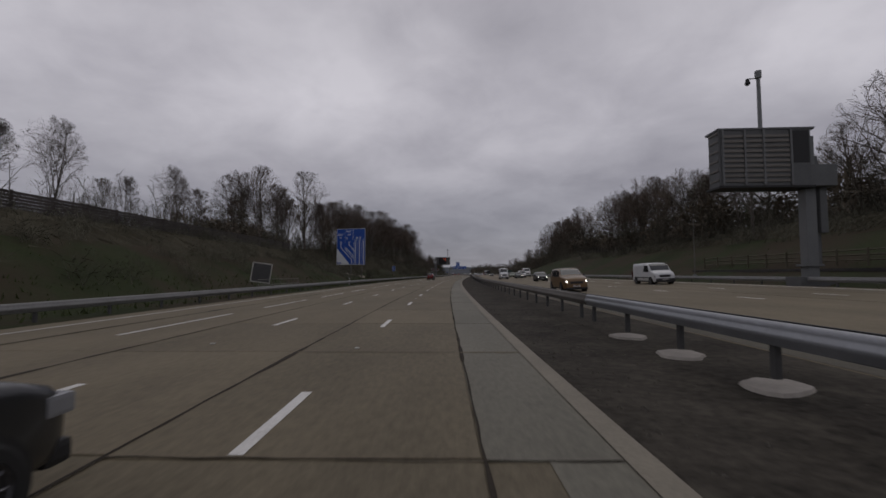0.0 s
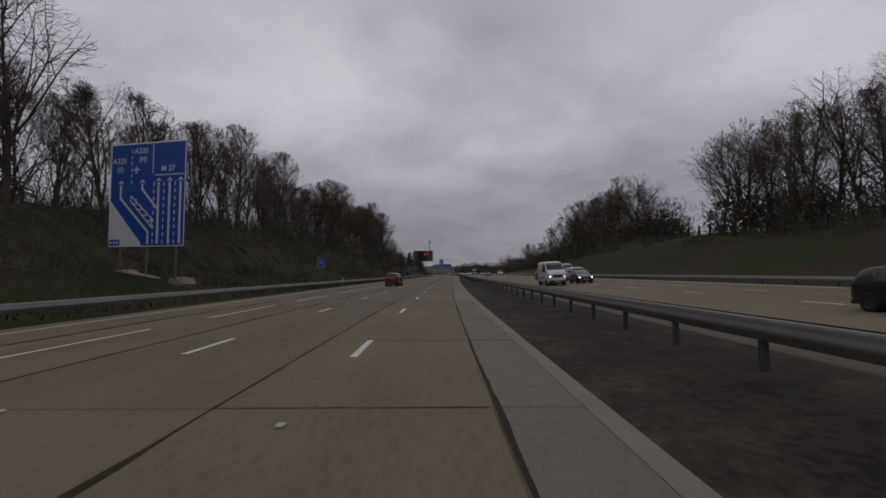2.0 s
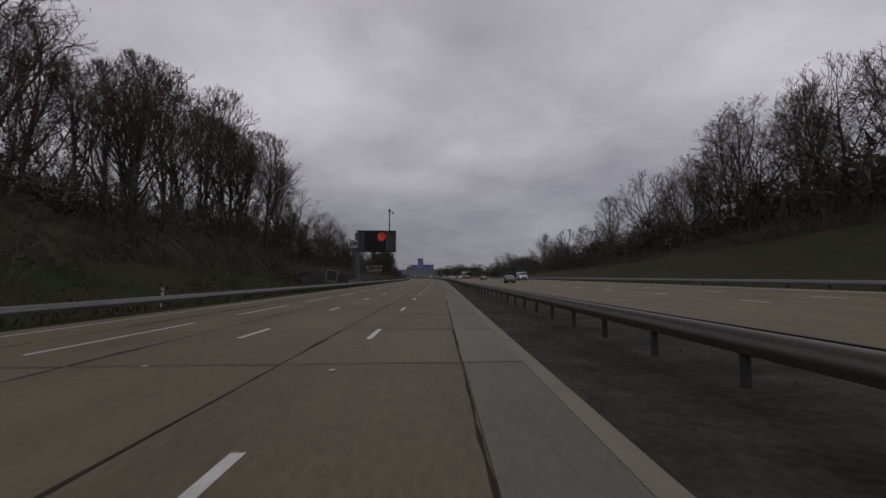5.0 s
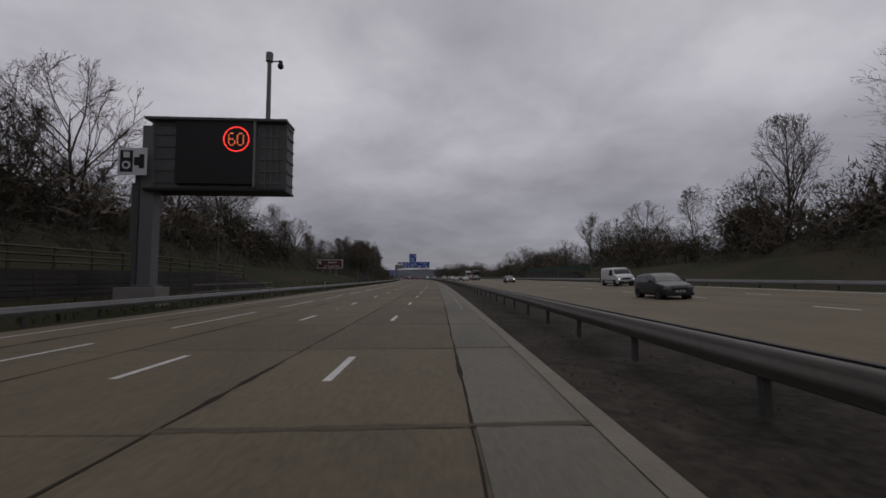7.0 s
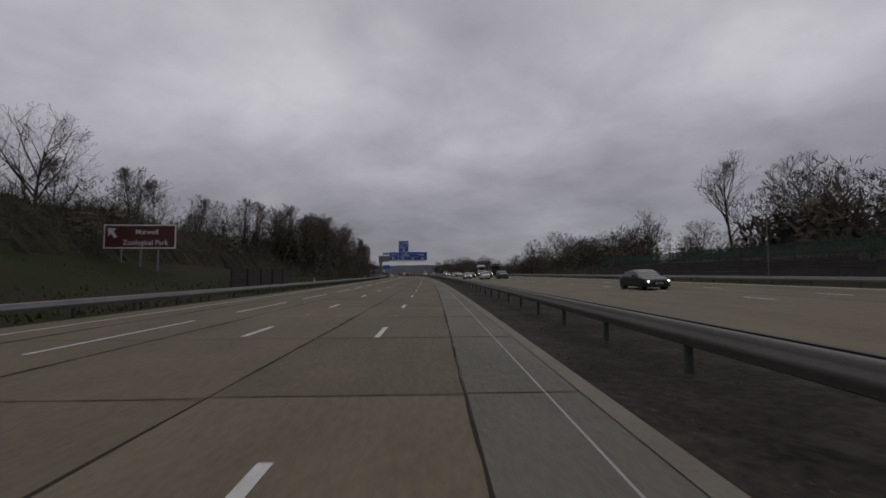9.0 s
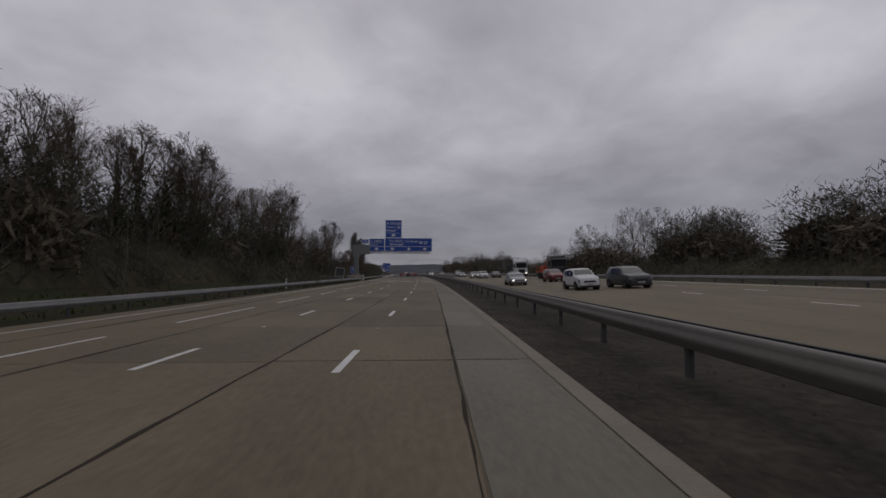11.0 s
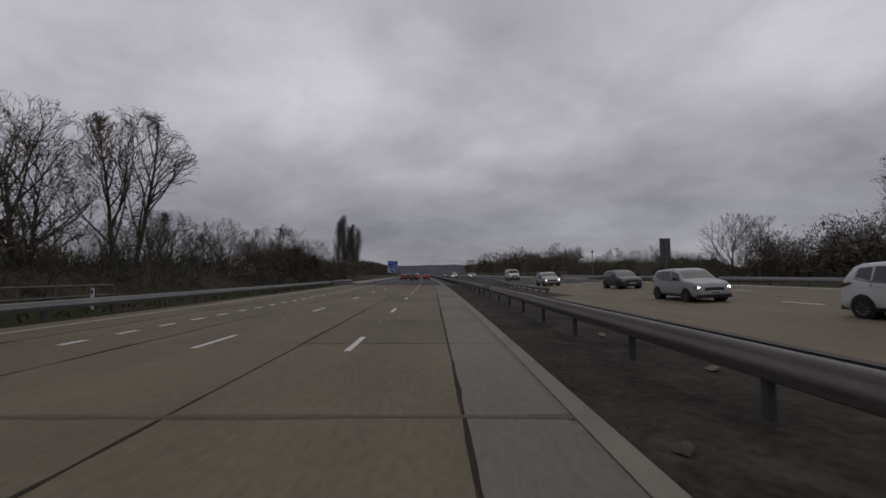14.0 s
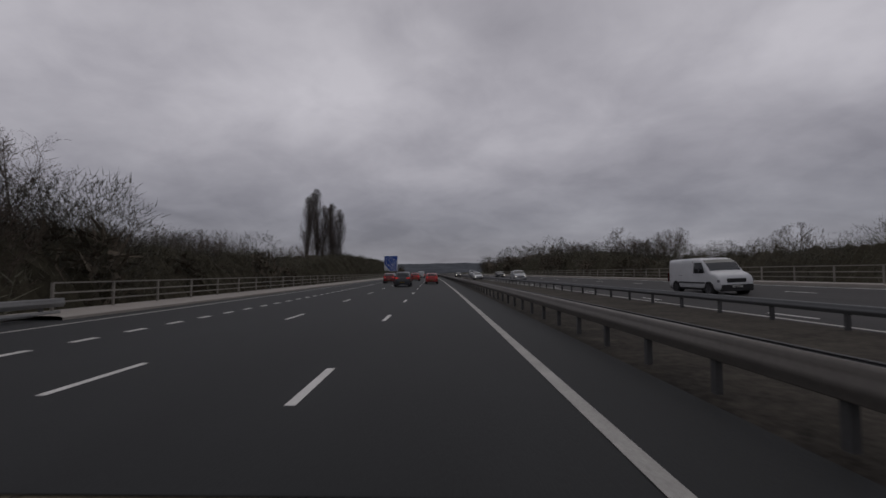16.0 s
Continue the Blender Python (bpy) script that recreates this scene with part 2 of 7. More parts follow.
BRIDGE, OPP_BRIDGE = 470.0, 462.0


def opp_z(o):
    return BANK_SLOPE * (o - OPP_IN)


def build_ground():
    far_l = lambda s: LEFT_H(s) + 1.0
    far_r = lambda s: RIGHT_H(s) + 1.0
    low = lambda s: -0.06 if s < 474 else -3.0
    prof = [(-900, 6.0), (-300, 4.0), (-70, far_l), (-29, LEFT_H), (-25, lambda s: LEFT_H(s) * 0.86 * SIGN_CUT(s)), (-20, lambda s: LEFT_H(s) * 0.42 * SIGN_CUT(s)), (-16.5, lambda s: 0.05 if s < 482 else -2.5), (-13.2, lambda s: -0.05 if s < 482 else -2.0), (-12.2, low), (1.9, low),
            (7.0, low), (22.0, lambda s: 0.62 if s < 474 else -2.2), (24.5, lambda s: 0.72 if s < 474 else -2.2), (29, lambda s: 0.7 + max(-3, RIGHT_H(s) - 0.7) * 0.32), (35, lambda s: 0.7 + (RIGHT_H(s) - 0.7) * 0.78), (40, RIGHT_H), (80, far_r), (300, 5.0), (900, 7.0)]
    v, f = sweep(prof, -110, 1500, 6.0)
    rng = random.Random(4)
    v = [(x, y, z + (rng.uniform(-0.10, 0.10) if abs(x - cx(y)) > 15.5 and not 0 < x - cx(y) < 24 else 0)) for x, y, z in v]
    g = new("ground", mesh_of("ground", v, f, GRASS))
    for p in g.data.polygons:
        p.use_smooth = True
    tagged(g, "winter grass verge and cutting slope beside the motorway", "ground", kind="structure")


build_ground()
road = tagged(new("road", mesh_of("road", *sweep([(-12.3, -0.03), (-12.2, -0.014), (1.62, -0.014), (1.66, -0.03)], -100, BRIDGE, 4.0), CONCRETE_ROAD)), "worn beige concrete motorway carriageway with four lanes", "road", kind="structure")
deck = tagged(new("road_bridge", mesh_of("road_bridge", *sweep([(-13.6, -0.9), (-13.6, 0.0), (3.2, 0.0), (3.2, -0.9)], BRIDGE, 1450, 4.0), ASPHALT)), "fresh dark asphalt carriageway over the river bridge", "road", kind="structure")
opposite = tagged(new("road_opposite", mesh_of("road_opposite", *sweep([(OPP_IN - 0.3, -0.05), (OPP_IN - 0.3, 0.005), (OPP_OUT + 0.9, opp_z(OPP_OUT + 0.9)), (OPP_OUT + 0.95, 0.3)], -100, OPP_BRIDGE, 4.0), CONCRETE_ROAD)), "pale concrete carriageway for oncoming traffic", "road", kind="structure")
opposite_deck = tagged(new("road_opposite_bridge", mesh_of("road_opposite_bridge", *sweep([(OPP_IN - 1.6, -0.9), (OPP_IN - 1.6, 0.003), (OPP_IN, 0.005), (OPP_OUT + 2.2, opp_z(OPP_OUT + 2.2)), (OPP_OUT + 2.2, -0.4)], OPP_BRIDGE, 1450, 4.0), ASPHALT_GREY)), "grey asphalt carriageway for oncoming traffic over the bridge", "road", kind="structure")
reserve = tagged(new("central_reserve", mesh_of("central_reserve", *sweep([(1.6, -0.05), (1.84, 0.0), (3.2, -0.03), (5.4, 0.0), (OPP_IN - 0.3, 0.0)], -100, 1450, 3.0), RESERVE)), "dark stony central reserve strewn with litter", "ground", kind="structure")


def rail_o(s):
    return float(np.interp(s, [-100, 100, 205, 1500], [4.55, 4.55, 3.5, 3.5]))


def build_markings():
    """Painted lines, each line one run of marks."""
    def dashes(name, o, start, length, module, s0, s1, width, zf, label, parent):
        v, f = [], []
        s = s0 + (start - s0) % module
        while s < s1:
            vv, ff = sweep([(o - width / 2, zf(o - width / 2)), (o + width / 2, zf(o + width / 2))], s, s + length, 2.0)
            f += [tuple(i + len(v) for i in q) for q in ff]
            v += vv
            s += module
        tagged(new(name, mesh_of(name, v, f, PAINT)), label, kind="").parent = parent
    own = lambda o: 0.006
    lip = lambda o: opp_z(o) + 0.012
    for o, start in ((-1.75, 4.05), (-5.03, 4.4)):
        dashes("lane_line", o, start, 2.0, 9.0, -95, 1000, 0.135, own, "", road)
    dashes("lane_line", -8.15, 2.2, 6.0, 9.0, -95, 410, 0.12, own, "", road)
    dashes("lane_line", -8.15, 4.05, 0.75, 1.75, 418, 700, 0.20, own, "short closely spaced white marks", road)
    for o in (11.1, 14.9, 18.7):
        dashes("lane_line", o, 3.0, 2.0, 9.0, -95, 1000, 0.15, lip, "", opposite)
    swept("edge_line", [(-11.29, 0.006), (-11.15, 0.006)], -100, 1000, DULL_PAINT, parent=road)
    swept("edge_line", [(1.53, 0.006), (1.80, 0.008)], -100, BRIDGE, EDGE_PAINT, parent=road)
    swept("edge_line", [(1.55, 0.008), (1.75, 0.008)], BRIDGE, 1000, DULL_PAINT, parent=deck)
    swept("edge_line", [(OPP_IN - 0.25, 0.014), (8.2, opp_z(8.2) + 0.012)], -100, 438, OPP_STRIP, parent=opposite)
    swept("edge_margin", [(OPP_IN - 0.25, 0.014), (10.1, opp_z(10.1) + 0.012)], 438, 1000, RESERVE, parent=opposite)
    swept("edge_line", [(10.3, lip(10.3)), (10.45, lip(10.45))], OPP_BRIDGE, 1000, DULL_PAINT, parent=opposite_deck)
    for o in (12.95, 16.75, 20.5):
        swept("joint_sealant", [(o - 0.045, lip(o - 0.045) - 0.004), (o + 0.045, lip(o + 0.045) - 0.004)], -100, OPP_BRIDGE, SEALANT, parent=opposite)
    swept("edge_line", [(22.3, lip(22.3)), (22.5, lip(22.5))], -100, 1000, PAINT, parent=opposite)


build_markings()


# ---- safety barriers ----
def barrier(name, o, z0, z1, s0, s1, face, step, label, group, post=None, beam_mat=None, double=False):
    """A corrugated beam on posts; face is the side (+1 right, -1 left) that the beam stands on."""
    o_at = o if callable(o) else (lambda s: o)
    t = thing(name, label, "barrier", pose(cx(s0) + o_at(s0), s0, 0), group)
    za = z0 if callable(z0) else (lambda s: z0)
    zb = z1 if callable(z1) else (lambda s: z1)
    shape = [(0.0, 0.0), (0.03, 0.0), (0.04, 0.06), (0.05, 0.20), (0.088, 0.34), (0.092, 0.44), (0.088, 0.54), (0.060, 0.66), (0.056, 0.76), (0.050, 0.90), (0.036, 0.97), (0.010, 1.0), (-0.05, 1.0), (-0.05, 0.93), (-0.02, 0.0)]
    prof = [(lambda s, a=a: o_at(s) + face * (0.06 + a), lambda s, b=b: za(s) + b * (zb(s) - za(s))) for a, b in shape]
    v, f = sweep(prof, s0, s1, 4.0, True)
    off = (cx(s0) + o_at(s0), s0)
    v = [(x - off[0], y - off[1], z) for x, y, z in v]
    me = mesh_of("beam", v, f, beam_mat or GALV)
    for p in me.polygons:
        p.use_smooth = len(p.vertices) == 4
    piece("beam", me, t)
    if double:
        # the beam on the other side of the posts; its black upper lip paints a shaded groove
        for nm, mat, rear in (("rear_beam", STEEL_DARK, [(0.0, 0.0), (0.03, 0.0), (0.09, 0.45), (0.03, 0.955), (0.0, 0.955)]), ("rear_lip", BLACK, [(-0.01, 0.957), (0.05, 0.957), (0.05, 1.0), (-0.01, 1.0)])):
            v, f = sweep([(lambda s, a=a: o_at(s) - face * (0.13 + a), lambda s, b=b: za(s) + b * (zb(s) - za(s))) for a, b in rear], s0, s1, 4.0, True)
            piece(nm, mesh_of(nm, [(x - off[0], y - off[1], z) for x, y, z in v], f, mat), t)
    bm = boxed((-0.045, -0.05, -0.1), (0.045, 0.05, 0.62))
    pm = bpy.data.meshes.new("post")
    bm.to_mesh(pm)
    bm.free()
    pm.materials.append(POST)
    s = s0 + 0.8
    while s < s1:
        piece("post", pm, t, Matrix.Translation((cx(s) + o_at(s) - off[0], s - off[1], (zb(s) - 0.68 if post is None else post))) @ Matrix.Rotation(radians(heading(s)), 4, "Z"))
        s += step
    return t


rail_low = curve_table((-100, 0.58), (120, 0.58), (210, 0.46), (1500, 0.46))
rail_high = curve_table((-100, 0.90), (120, 0.90), (210, 0.80), (1500, 0.80))
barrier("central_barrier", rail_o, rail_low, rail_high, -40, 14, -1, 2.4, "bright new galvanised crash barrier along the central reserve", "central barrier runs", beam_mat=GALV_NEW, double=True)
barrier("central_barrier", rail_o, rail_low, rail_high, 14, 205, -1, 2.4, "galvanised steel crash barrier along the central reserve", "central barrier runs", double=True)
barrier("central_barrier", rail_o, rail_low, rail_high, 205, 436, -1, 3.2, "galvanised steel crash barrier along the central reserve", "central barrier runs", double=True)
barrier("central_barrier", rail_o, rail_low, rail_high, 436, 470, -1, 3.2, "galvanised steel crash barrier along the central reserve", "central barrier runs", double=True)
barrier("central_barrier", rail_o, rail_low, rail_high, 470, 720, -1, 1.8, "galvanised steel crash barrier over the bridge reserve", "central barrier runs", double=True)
barrier("verge_barrier", -13.3, 0.30, 0.62, -60, 372, 1, 3.2, "galvanised steel crash barrier at the grass verge", "verge barriers", beam_mat=GALV_PALE)
barrier("verge_barrier", -13.3, 0.30, 0.62, 372.2, 466, 1, 3.2, "galvanised steel crash barrier at the grass verge", "verge barriers", beam_mat=GALV_PALE)
approach = barrier("verge_barrier", -13.3, 0.36, 0.66, 466.2, 482.2, 1, 1.6, "galvanised crash barrier with a second lower rail at the bridge approach", "verge barriers", beam_mat=GALV_PALE)
piece("lower_rail", mesh_of("lower_rail", [(x - cx(466.2) + 13.3, y - 466.2, z) for x, y, z in sweep([(-13.24, 0.10), (-13.16, 0.10), (-13.14, 0.17), (-13.16, 0.24), (-13.24, 0.24)], 468, 482, 4.0, True)[0]], sweep([(0, 0)] * 5, 468, 482, 4.0, True)[1], GALV_PALE), approach)
second_o = curve_table((441, 8.4), (458, 8.5), (476, 9.9), (700, 9.9))
second_low, second_high = curve_table((441, 0.32), (458, 0.34), (476, 0.55)), curve_table((441, 0.54), (458, 0.56), (476, 0.78))
barrier("central_barrier", second_o, second_low, second_high, 441, 640, -1, 2.4, "galvanised steel crash barrier on the oncoming side of the reserve", "central barrier runs", beam_mat=STEEL_DARK)
barrier("far_verge_barrier", 23.6, 1.02, 1.34, -60, 488, -1, 3.2, "galvanised steel crash barrier beyond the oncoming lanes", "verge barriers", post=0.6, beam_mat=GALV_PALE)


# ---- signs ----
def lettering(name, text, size, m, mat, parent, align="LEFT", thick=0.004):
    """Raised letters in the built-in font, as a mesh; size is the height of a capital."""
    cu = bpy.data.curves.new(name, "FONT")
    cu.body, cu.size, cu.align_x, cu.extrude, cu.offset = text, size * 1.37, align, thick, 0.005
    cu.resolution_u = 3
    tmp = new(name, cu)
    me = bpy.data.meshes.new_from_object(tmp.evaluated_get(bpy.context.evaluated_depsgraph_get()))
    bpy.data.objects.remove(tmp)
    me.materials.clear()
    me.materials.append(mat)
    return piece(name, me, parent, m)


FACE = pose(0, 0, 0, 90, 0, 0)


def on_face(x, z, y=-0.03):
    """The pose of flat things laid on a board that faces oncoming drivers."""
    return Matrix.Translation((x, y, z)) @ FACE


def flat(name, points, mat, parent, thick=0.008, y=-0.03, label=""):
    """A plate with an outline of (x, z), proud of a board."""
    n = len(points)
    v = [(x, y, z) for x, z in points] + [(x, y - thick, z) for x, z in points]
    f = [tuple(range(n, 2 * n)), tuple(range(n - 1, -1, -1))] + [(i, (i + 1) % n, n + (i + 1) % n, n + i) for i in range(n)]
    return piece(name, mesh_of(name, v, f, mat), parent, None, label)


def stroke(name, pts, width, mat, parent, y=-0.03, label=""):
    """A bent bar of constant width through points (x, z)."""
    pts = [Vector((p[0], p[1])) for p in pts]
    left, right = [], []
    for i, p in enumerate(pts):
        d = ((pts[min(i + 1, len(pts) - 1)] - p).normalized() + (p - pts[max(i - 1, 0)]).normalized()).normalized()
        nrm = Vector((-d.y, d.x)) * width / 2
        left.append(p + nrm)
        right.append(p - nrm)
    v = [(q.x, y - 0.008, q.y) for q in left] + [(q.x, y - 0.008, q.y) for q in right]
    n = len(pts)
    f = [(i, i + 1, n + i + 1, n + i) for i in range(n - 1)]
    v2 = [(a, y, c) for a, _, c in v]
    f += [(2 * n + i + n, 2 * n + i + n + 1, 2 * n + i + 1, 2 * n + i) for i in range(n - 1)]
    return piece(name, mesh_of(name, v + v2, f, mat), parent, None, label)


def arrow_up(parent, x, z, size, mat=None):
    flat("arrow", [(x - size * 0.5, z - size * 0.55), (x, z), (x + size * 0.5, z - size * 0.55), (x + size * 0.16, z - size * 0.42), (x - size * 0.16, z - size * 0.42)], mat or WHITE, parent)


def arrow_down(parent, x, z, size):
    k = size
    flat("arrow", [(x - 0.28 * k, z + 0.32 * k), (x + 0.28 * k, z + 0.32 * k), (x + 0.22 * k, z + 0.08 * k), (x + 0.62 * k, z + 0.16 * k), (x, z - 0.28 * k), (x - 0.62 * k, z + 0.16 * k), (x - 0.22 * k, z + 0.08 * k)], WHITE, parent)


def plane_mark(parent, x, z, k):
    flat("aeroplane_mark", [(x - 0.06 * k, z - 0.5 * k), (x + 0.06 * k, z - 0.5 * k), (x + 0.22 * k, z - 0.58 * k), (x + 0.22 * k, z - 0.48 * k), (x + 0.07 * k, z - 0.32 * k), (x + 0.07 * k, z - 0.08 * k), (x + 0.5 * k, z - 0.18 * k), (x + 0.5 * k, z - 0.06 * k), (x + 0.07 * k, z + 0.16 * k), (x + 0.06 * k, z + 0.42 * k), (x, z + 0.55 * k),
         (x - 0.06 * k, z + 0.42 * k), (x - 0.07 * k, z + 0.16 * k), (x - 0.5 * k, z - 0.06 * k), (x - 0.5 * k, z - 0.18 * k), (x - 0.07 * k, z - 0.08 * k), (x - 0.07 * k, z - 0.32 * k), (x - 0.22 * k, z - 0.48 * k), (x - 0.22 * k, z - 0.58 * k)], WHITE, parent)


def board(parent, x0, z0, x1, z1, mat, border=0.09, name="board"):
    b = part(name, boxed((x0, -0.02, z0), (x1, 0.05, z1), 0.01), mat, parent)
    e = border
    for lo, hi in (((x0, z0), (x1, z0 + e)), ((x0, z1 - e), (x1, z1)), ((x0, z0 + e), (x0 + e, z1 - e)), ((x1 - e, z0 + e), (x1, z1 - e))):
        part("border", boxed((lo[0], -0.032, lo[1]), (hi[0], -0.018, hi[1])), WHITE, b, "white border")
    return b


def lane_map_sign(m, w=6.0, z0=3.4, h=7.5, lettered=True):
    t = thing("lane_map_sign", "tall blue motorway sign with a white map of diverging lanes", "road sign", m)
    b = board(t, -w / 2, z0, w / 2, z0 + h, BLUE, 0.07)
    X = lambda u: -w / 2 + u * w
    Z = lambda v: z0 + h - v * h
    flat("slip_field", [(X(0.0) + 0.07, Z(1.0) + 0.07), (X(0.44), Z(1.0) + 0.07), (X(0.44), Z(0.965)), (X(0.0) + 0.07, Z(0.55))], WHITE, t, label="white field below the slip lane")
    part("code_plate", boxed((X(0.02), -0.06, Z(0.985)), (X(0.16), -0.036, Z(0.93))), BLUE, t, "small blue plate")
    for i in range(3):
        part("bar", boxed((X(0.035 + 0.04 * i), -0.066, Z(0.970)), (X(0.060 + 0.04 * i), -0.058, Z(0.947))), WHITE, t)
    stroke("lane_stripe", [(X(0.53), Z(0.975)), (X(0.53), Z(0.86)), (X(0.15), Z(0.53)), (X(0.15), Z(0.40))], 0.16, WHITE, t)
    arrow_up(t, X(0.15), Z(0.355), 0.5)
    stroke("lane_stripe", [(X(0.655), Z(0.65)), (X(0.44), Z(0.45)), (X(0.44), Z(0.40))], 0.16, WHITE, t)
    arrow_up(t, X(0.44), Z(0.355), 0.5)
    for u in (0.655, 0.80, 0.94):
        stroke("lane_stripe", [(X(u), Z(0.975)), (X(u), Z(0.39))], 0.17, WHITE, t)
        arrow_up(t, X(u), Z(0.345), 0.55)
    for u in (0.595, 0.725, 0.87):
        for k in range(9):
            v0 = 0.97 - k * 0.068
            part("lane_mark", boxed((X(u) - 0.04, -0.042, Z(v0)), (X(u) + 0.04, -0.031, Z(v0 - 0.035))), WHITE, t)
    for k in range(6):
        v0 = 0.06 + k * 0.06
        part("lane_mark", boxed((X(0.29) - 0.03, -0.042, Z(v0 + 0.032)), (X(0.29) + 0.03, -0.031, Z(v0))), WHITE, t)
    part("rule", boxed((X(0.575) - 0.03, -0.042, Z(0.30)), (X(0.575) + 0.03, -0.031, Z(0.02))), WHITE, t)
    part("rule", boxed((X(0.60), -0.042, Z(0.325)), (X(0.97), -0.031, Z(0.315))), WHITE, t)
    # hatched nose between the diverging lanes
    stroke("nose_edge", [(X(0.29), Z(0.51)), (X(0.29), Z(0.56)), (X(0.58), Z(0.82))], 0.09, WHITE, t)
    stroke("nose_edge", [(X(0.29), Z(0.51)), (X(0.58), Z(0.74)), (X(0.58), Z(0.82))], 0.09, WHITE, t)
    for k in range(4):
        u, v = 0.325 + k * 0.066, 0.548 + k * 0.056
        stroke("nose_chevron", [(X(u - 0.025), Z(v + 0.035)), (X(u + 0.045), Z(v + 0.045)), (X(u + 0.035), Z(v - 0.005))], 0.11, WHITE, t)
    if lettered:
        lettering("lettering", "A335", 0.40, on_face(X(0.03), Z(0.19)), WHITE, t)
        lettering("lettering", "(S)", 0.36, on_face(X(0.09), Z(0.27)), WHITE, t)
        lettering("lettering", "A335", 0.40, on_face(X(0.32), Z(0.10)), WHITE, t)
        lettering("lettering", "(N)", 0.36, on_face(X(0.38), Z(0.18)), WHITE, t)
        plane_mark(t, X(0.355), Z(0.255), 0.55)
        lettering("lettering", "M 27", 0.42, on_face(X(0.68), Z(0.285)), WHITE, t)
    for x in (-0.36 * w, 0.0 * w, 0.38 * w):
        part("post", rod(bmesh.new(), (x, 0.14, -0.3), (x, 0.14, z0 + h * 0.9), 0.085, n=10), GALV, t)
        part("post_base", boxed((x - 0.3, -0.2, -0.6), (x + 0.3, 0.5, 0.12), 0.04), OLD_CAST, t, "stained concrete post base")
    return t


lane_map_sign(at(90, -21.1, 0.9, -12), 6.4, 2.5, 7.4)
lane_map_sign(at(655, -17.5, 0.0, 0), 5.6, 2.2, 6.6)


def sign_ramp(m, length, drop, seed):
    """A sloping, crumbling concrete apron on the bank."""
    rng = random.Random(seed)
    bm = bmesh.new()
    n, rows = 9, ((-0.95, -0.75), (-0.85, 0.0), (-0.2, 0.10), (0.6, 0.16), (0.9, -0.6))
    grid = []
    for i in range(n):
        x = length * (i / (n - 1) - 0.5)
        grid.append([bm.verts.new((x + rng.uniform(-0.06, 0.06), y + rng.uniform(-0.09, 0.09), z - drop * (i / (n - 1) - 0.5) + rng.uniform(-0.05, 0.05) - (0.5 if i in (0, n - 1) else 0))) for y, z in rows])
    for i in range(n - 1):
        for j in range(len(rows) - 1):
            bm.faces.new((grid[i][j], grid[i + 1][j], grid[i + 1][j + 1], grid[i][j + 1]))
        bm.faces.new((grid[i][0], grid[i][-1], grid[i + 1][-1], grid[i + 1][0]))
    bm.faces.new(grid[0])
    bm.faces.new(grid[-1][::-1])
    bmesh.ops.recalc_face_normals(bm, faces=bm.faces)
    me = bpy.data.meshes.new("concrete_apron")
    bm.to_mesh(me)
    bm.free()
    me.materials.append(OLD_CAST)
    ob = new("concrete_apron", me)
    ob.matrix_world = m
    tagged(ob, "stained sloping concrete apron round the sign posts on the bank", "concrete apron")


sign_ramp(at(89.6, -21.2, 1.35, 0), 3.2, 0.9, 1)
sign_ramp(at(91.4, -19.3, 1.05, 0), 1.5, 0.15, 2)


def small_sign(m, name="verge_sign", w=1.5, h=2.2, z0=1.9):
    t = thing(name, "small blue rectangular sign on a single post", "road sign", m, "small blue verge signs")
    board(t, -w / 2, z0, w / 2, z0 + h, BLUE, 0.05)
    for i in range(3):
        part("bar", boxed((-w * 0.2, -0.042, z0 + h * (0.35 + 0.16 * i)), (w * 0.2, -0.031, z0 + h * (0.41 + 0.16 * i))), WHITE, t)
    part("post", rod(bmesh.new(), (0, 0.1, -0.3), (0, 0.1, z0 + h * 0.9), 0.06, n=10), GALV, t)


small_sign(at(117.8, -17.0, 0.25), w=0.85, h=1.35, z0=2.0)
small_sign(at(420.5, -16.2, 0.0), w=1.0, h=1.5, z0=1.5)


def tourist_sign(m, w=5.3, z0=2.75, h=1.8):
    t = thing("tourist_sign", "brown tourist sign with white lettering on three posts", "road sign", m)
    board(t, -w / 2, z0, w / 2, z0 + h, BROWN, 0.10)
    lettering("lettering", "Marwell", 0.38, on_face(0.5, z0 + h * 0.60), WHITE, t, "CENTER")
    lettering("lettering", "Zoological Park", 0.38, on_face(0.42, z0 + h * 0.16), WHITE, t, "CENTER")
    flat("arrow", [(-w / 2 + 0.28, z0 + h - 0.25), (-w / 2 + 0.95, z0 + h - 0.32), (-w / 2 + 0.70, z0 + h - 0.50), (-w / 2 + 1.0, z0 + h - 0.92), (-w / 2 + 0.78, z0 + h - 1.02), (-w / 2 + 0.52, z0 + h - 0.66), (-w / 2 + 0.34, z0 + h - 0.90)], WHITE, t)
    for x in (-0.27 * w, 0.0, 0.24 * w):
        part("post", rod(bmesh.new(), (x, 0.12, -0.8), (x, 0.12, z0 + h * 0.9), 0.075, n=10), PALE_STEEL, t)


tourist_sign(at(297.4, -22.2, 0.62))


PLINTH = material("grey_plinth_concrete", (0.19, 0.18, 0.165), 0.85, vary=0.25, grain=12, patch=1.1, bump=0.3)
COLUMN = material("dull_column_steel", (0.125, 0.13, 0.132), 0.55, 0.1, vary=0.15, grain=10, patch=0.7, bump=0.05)


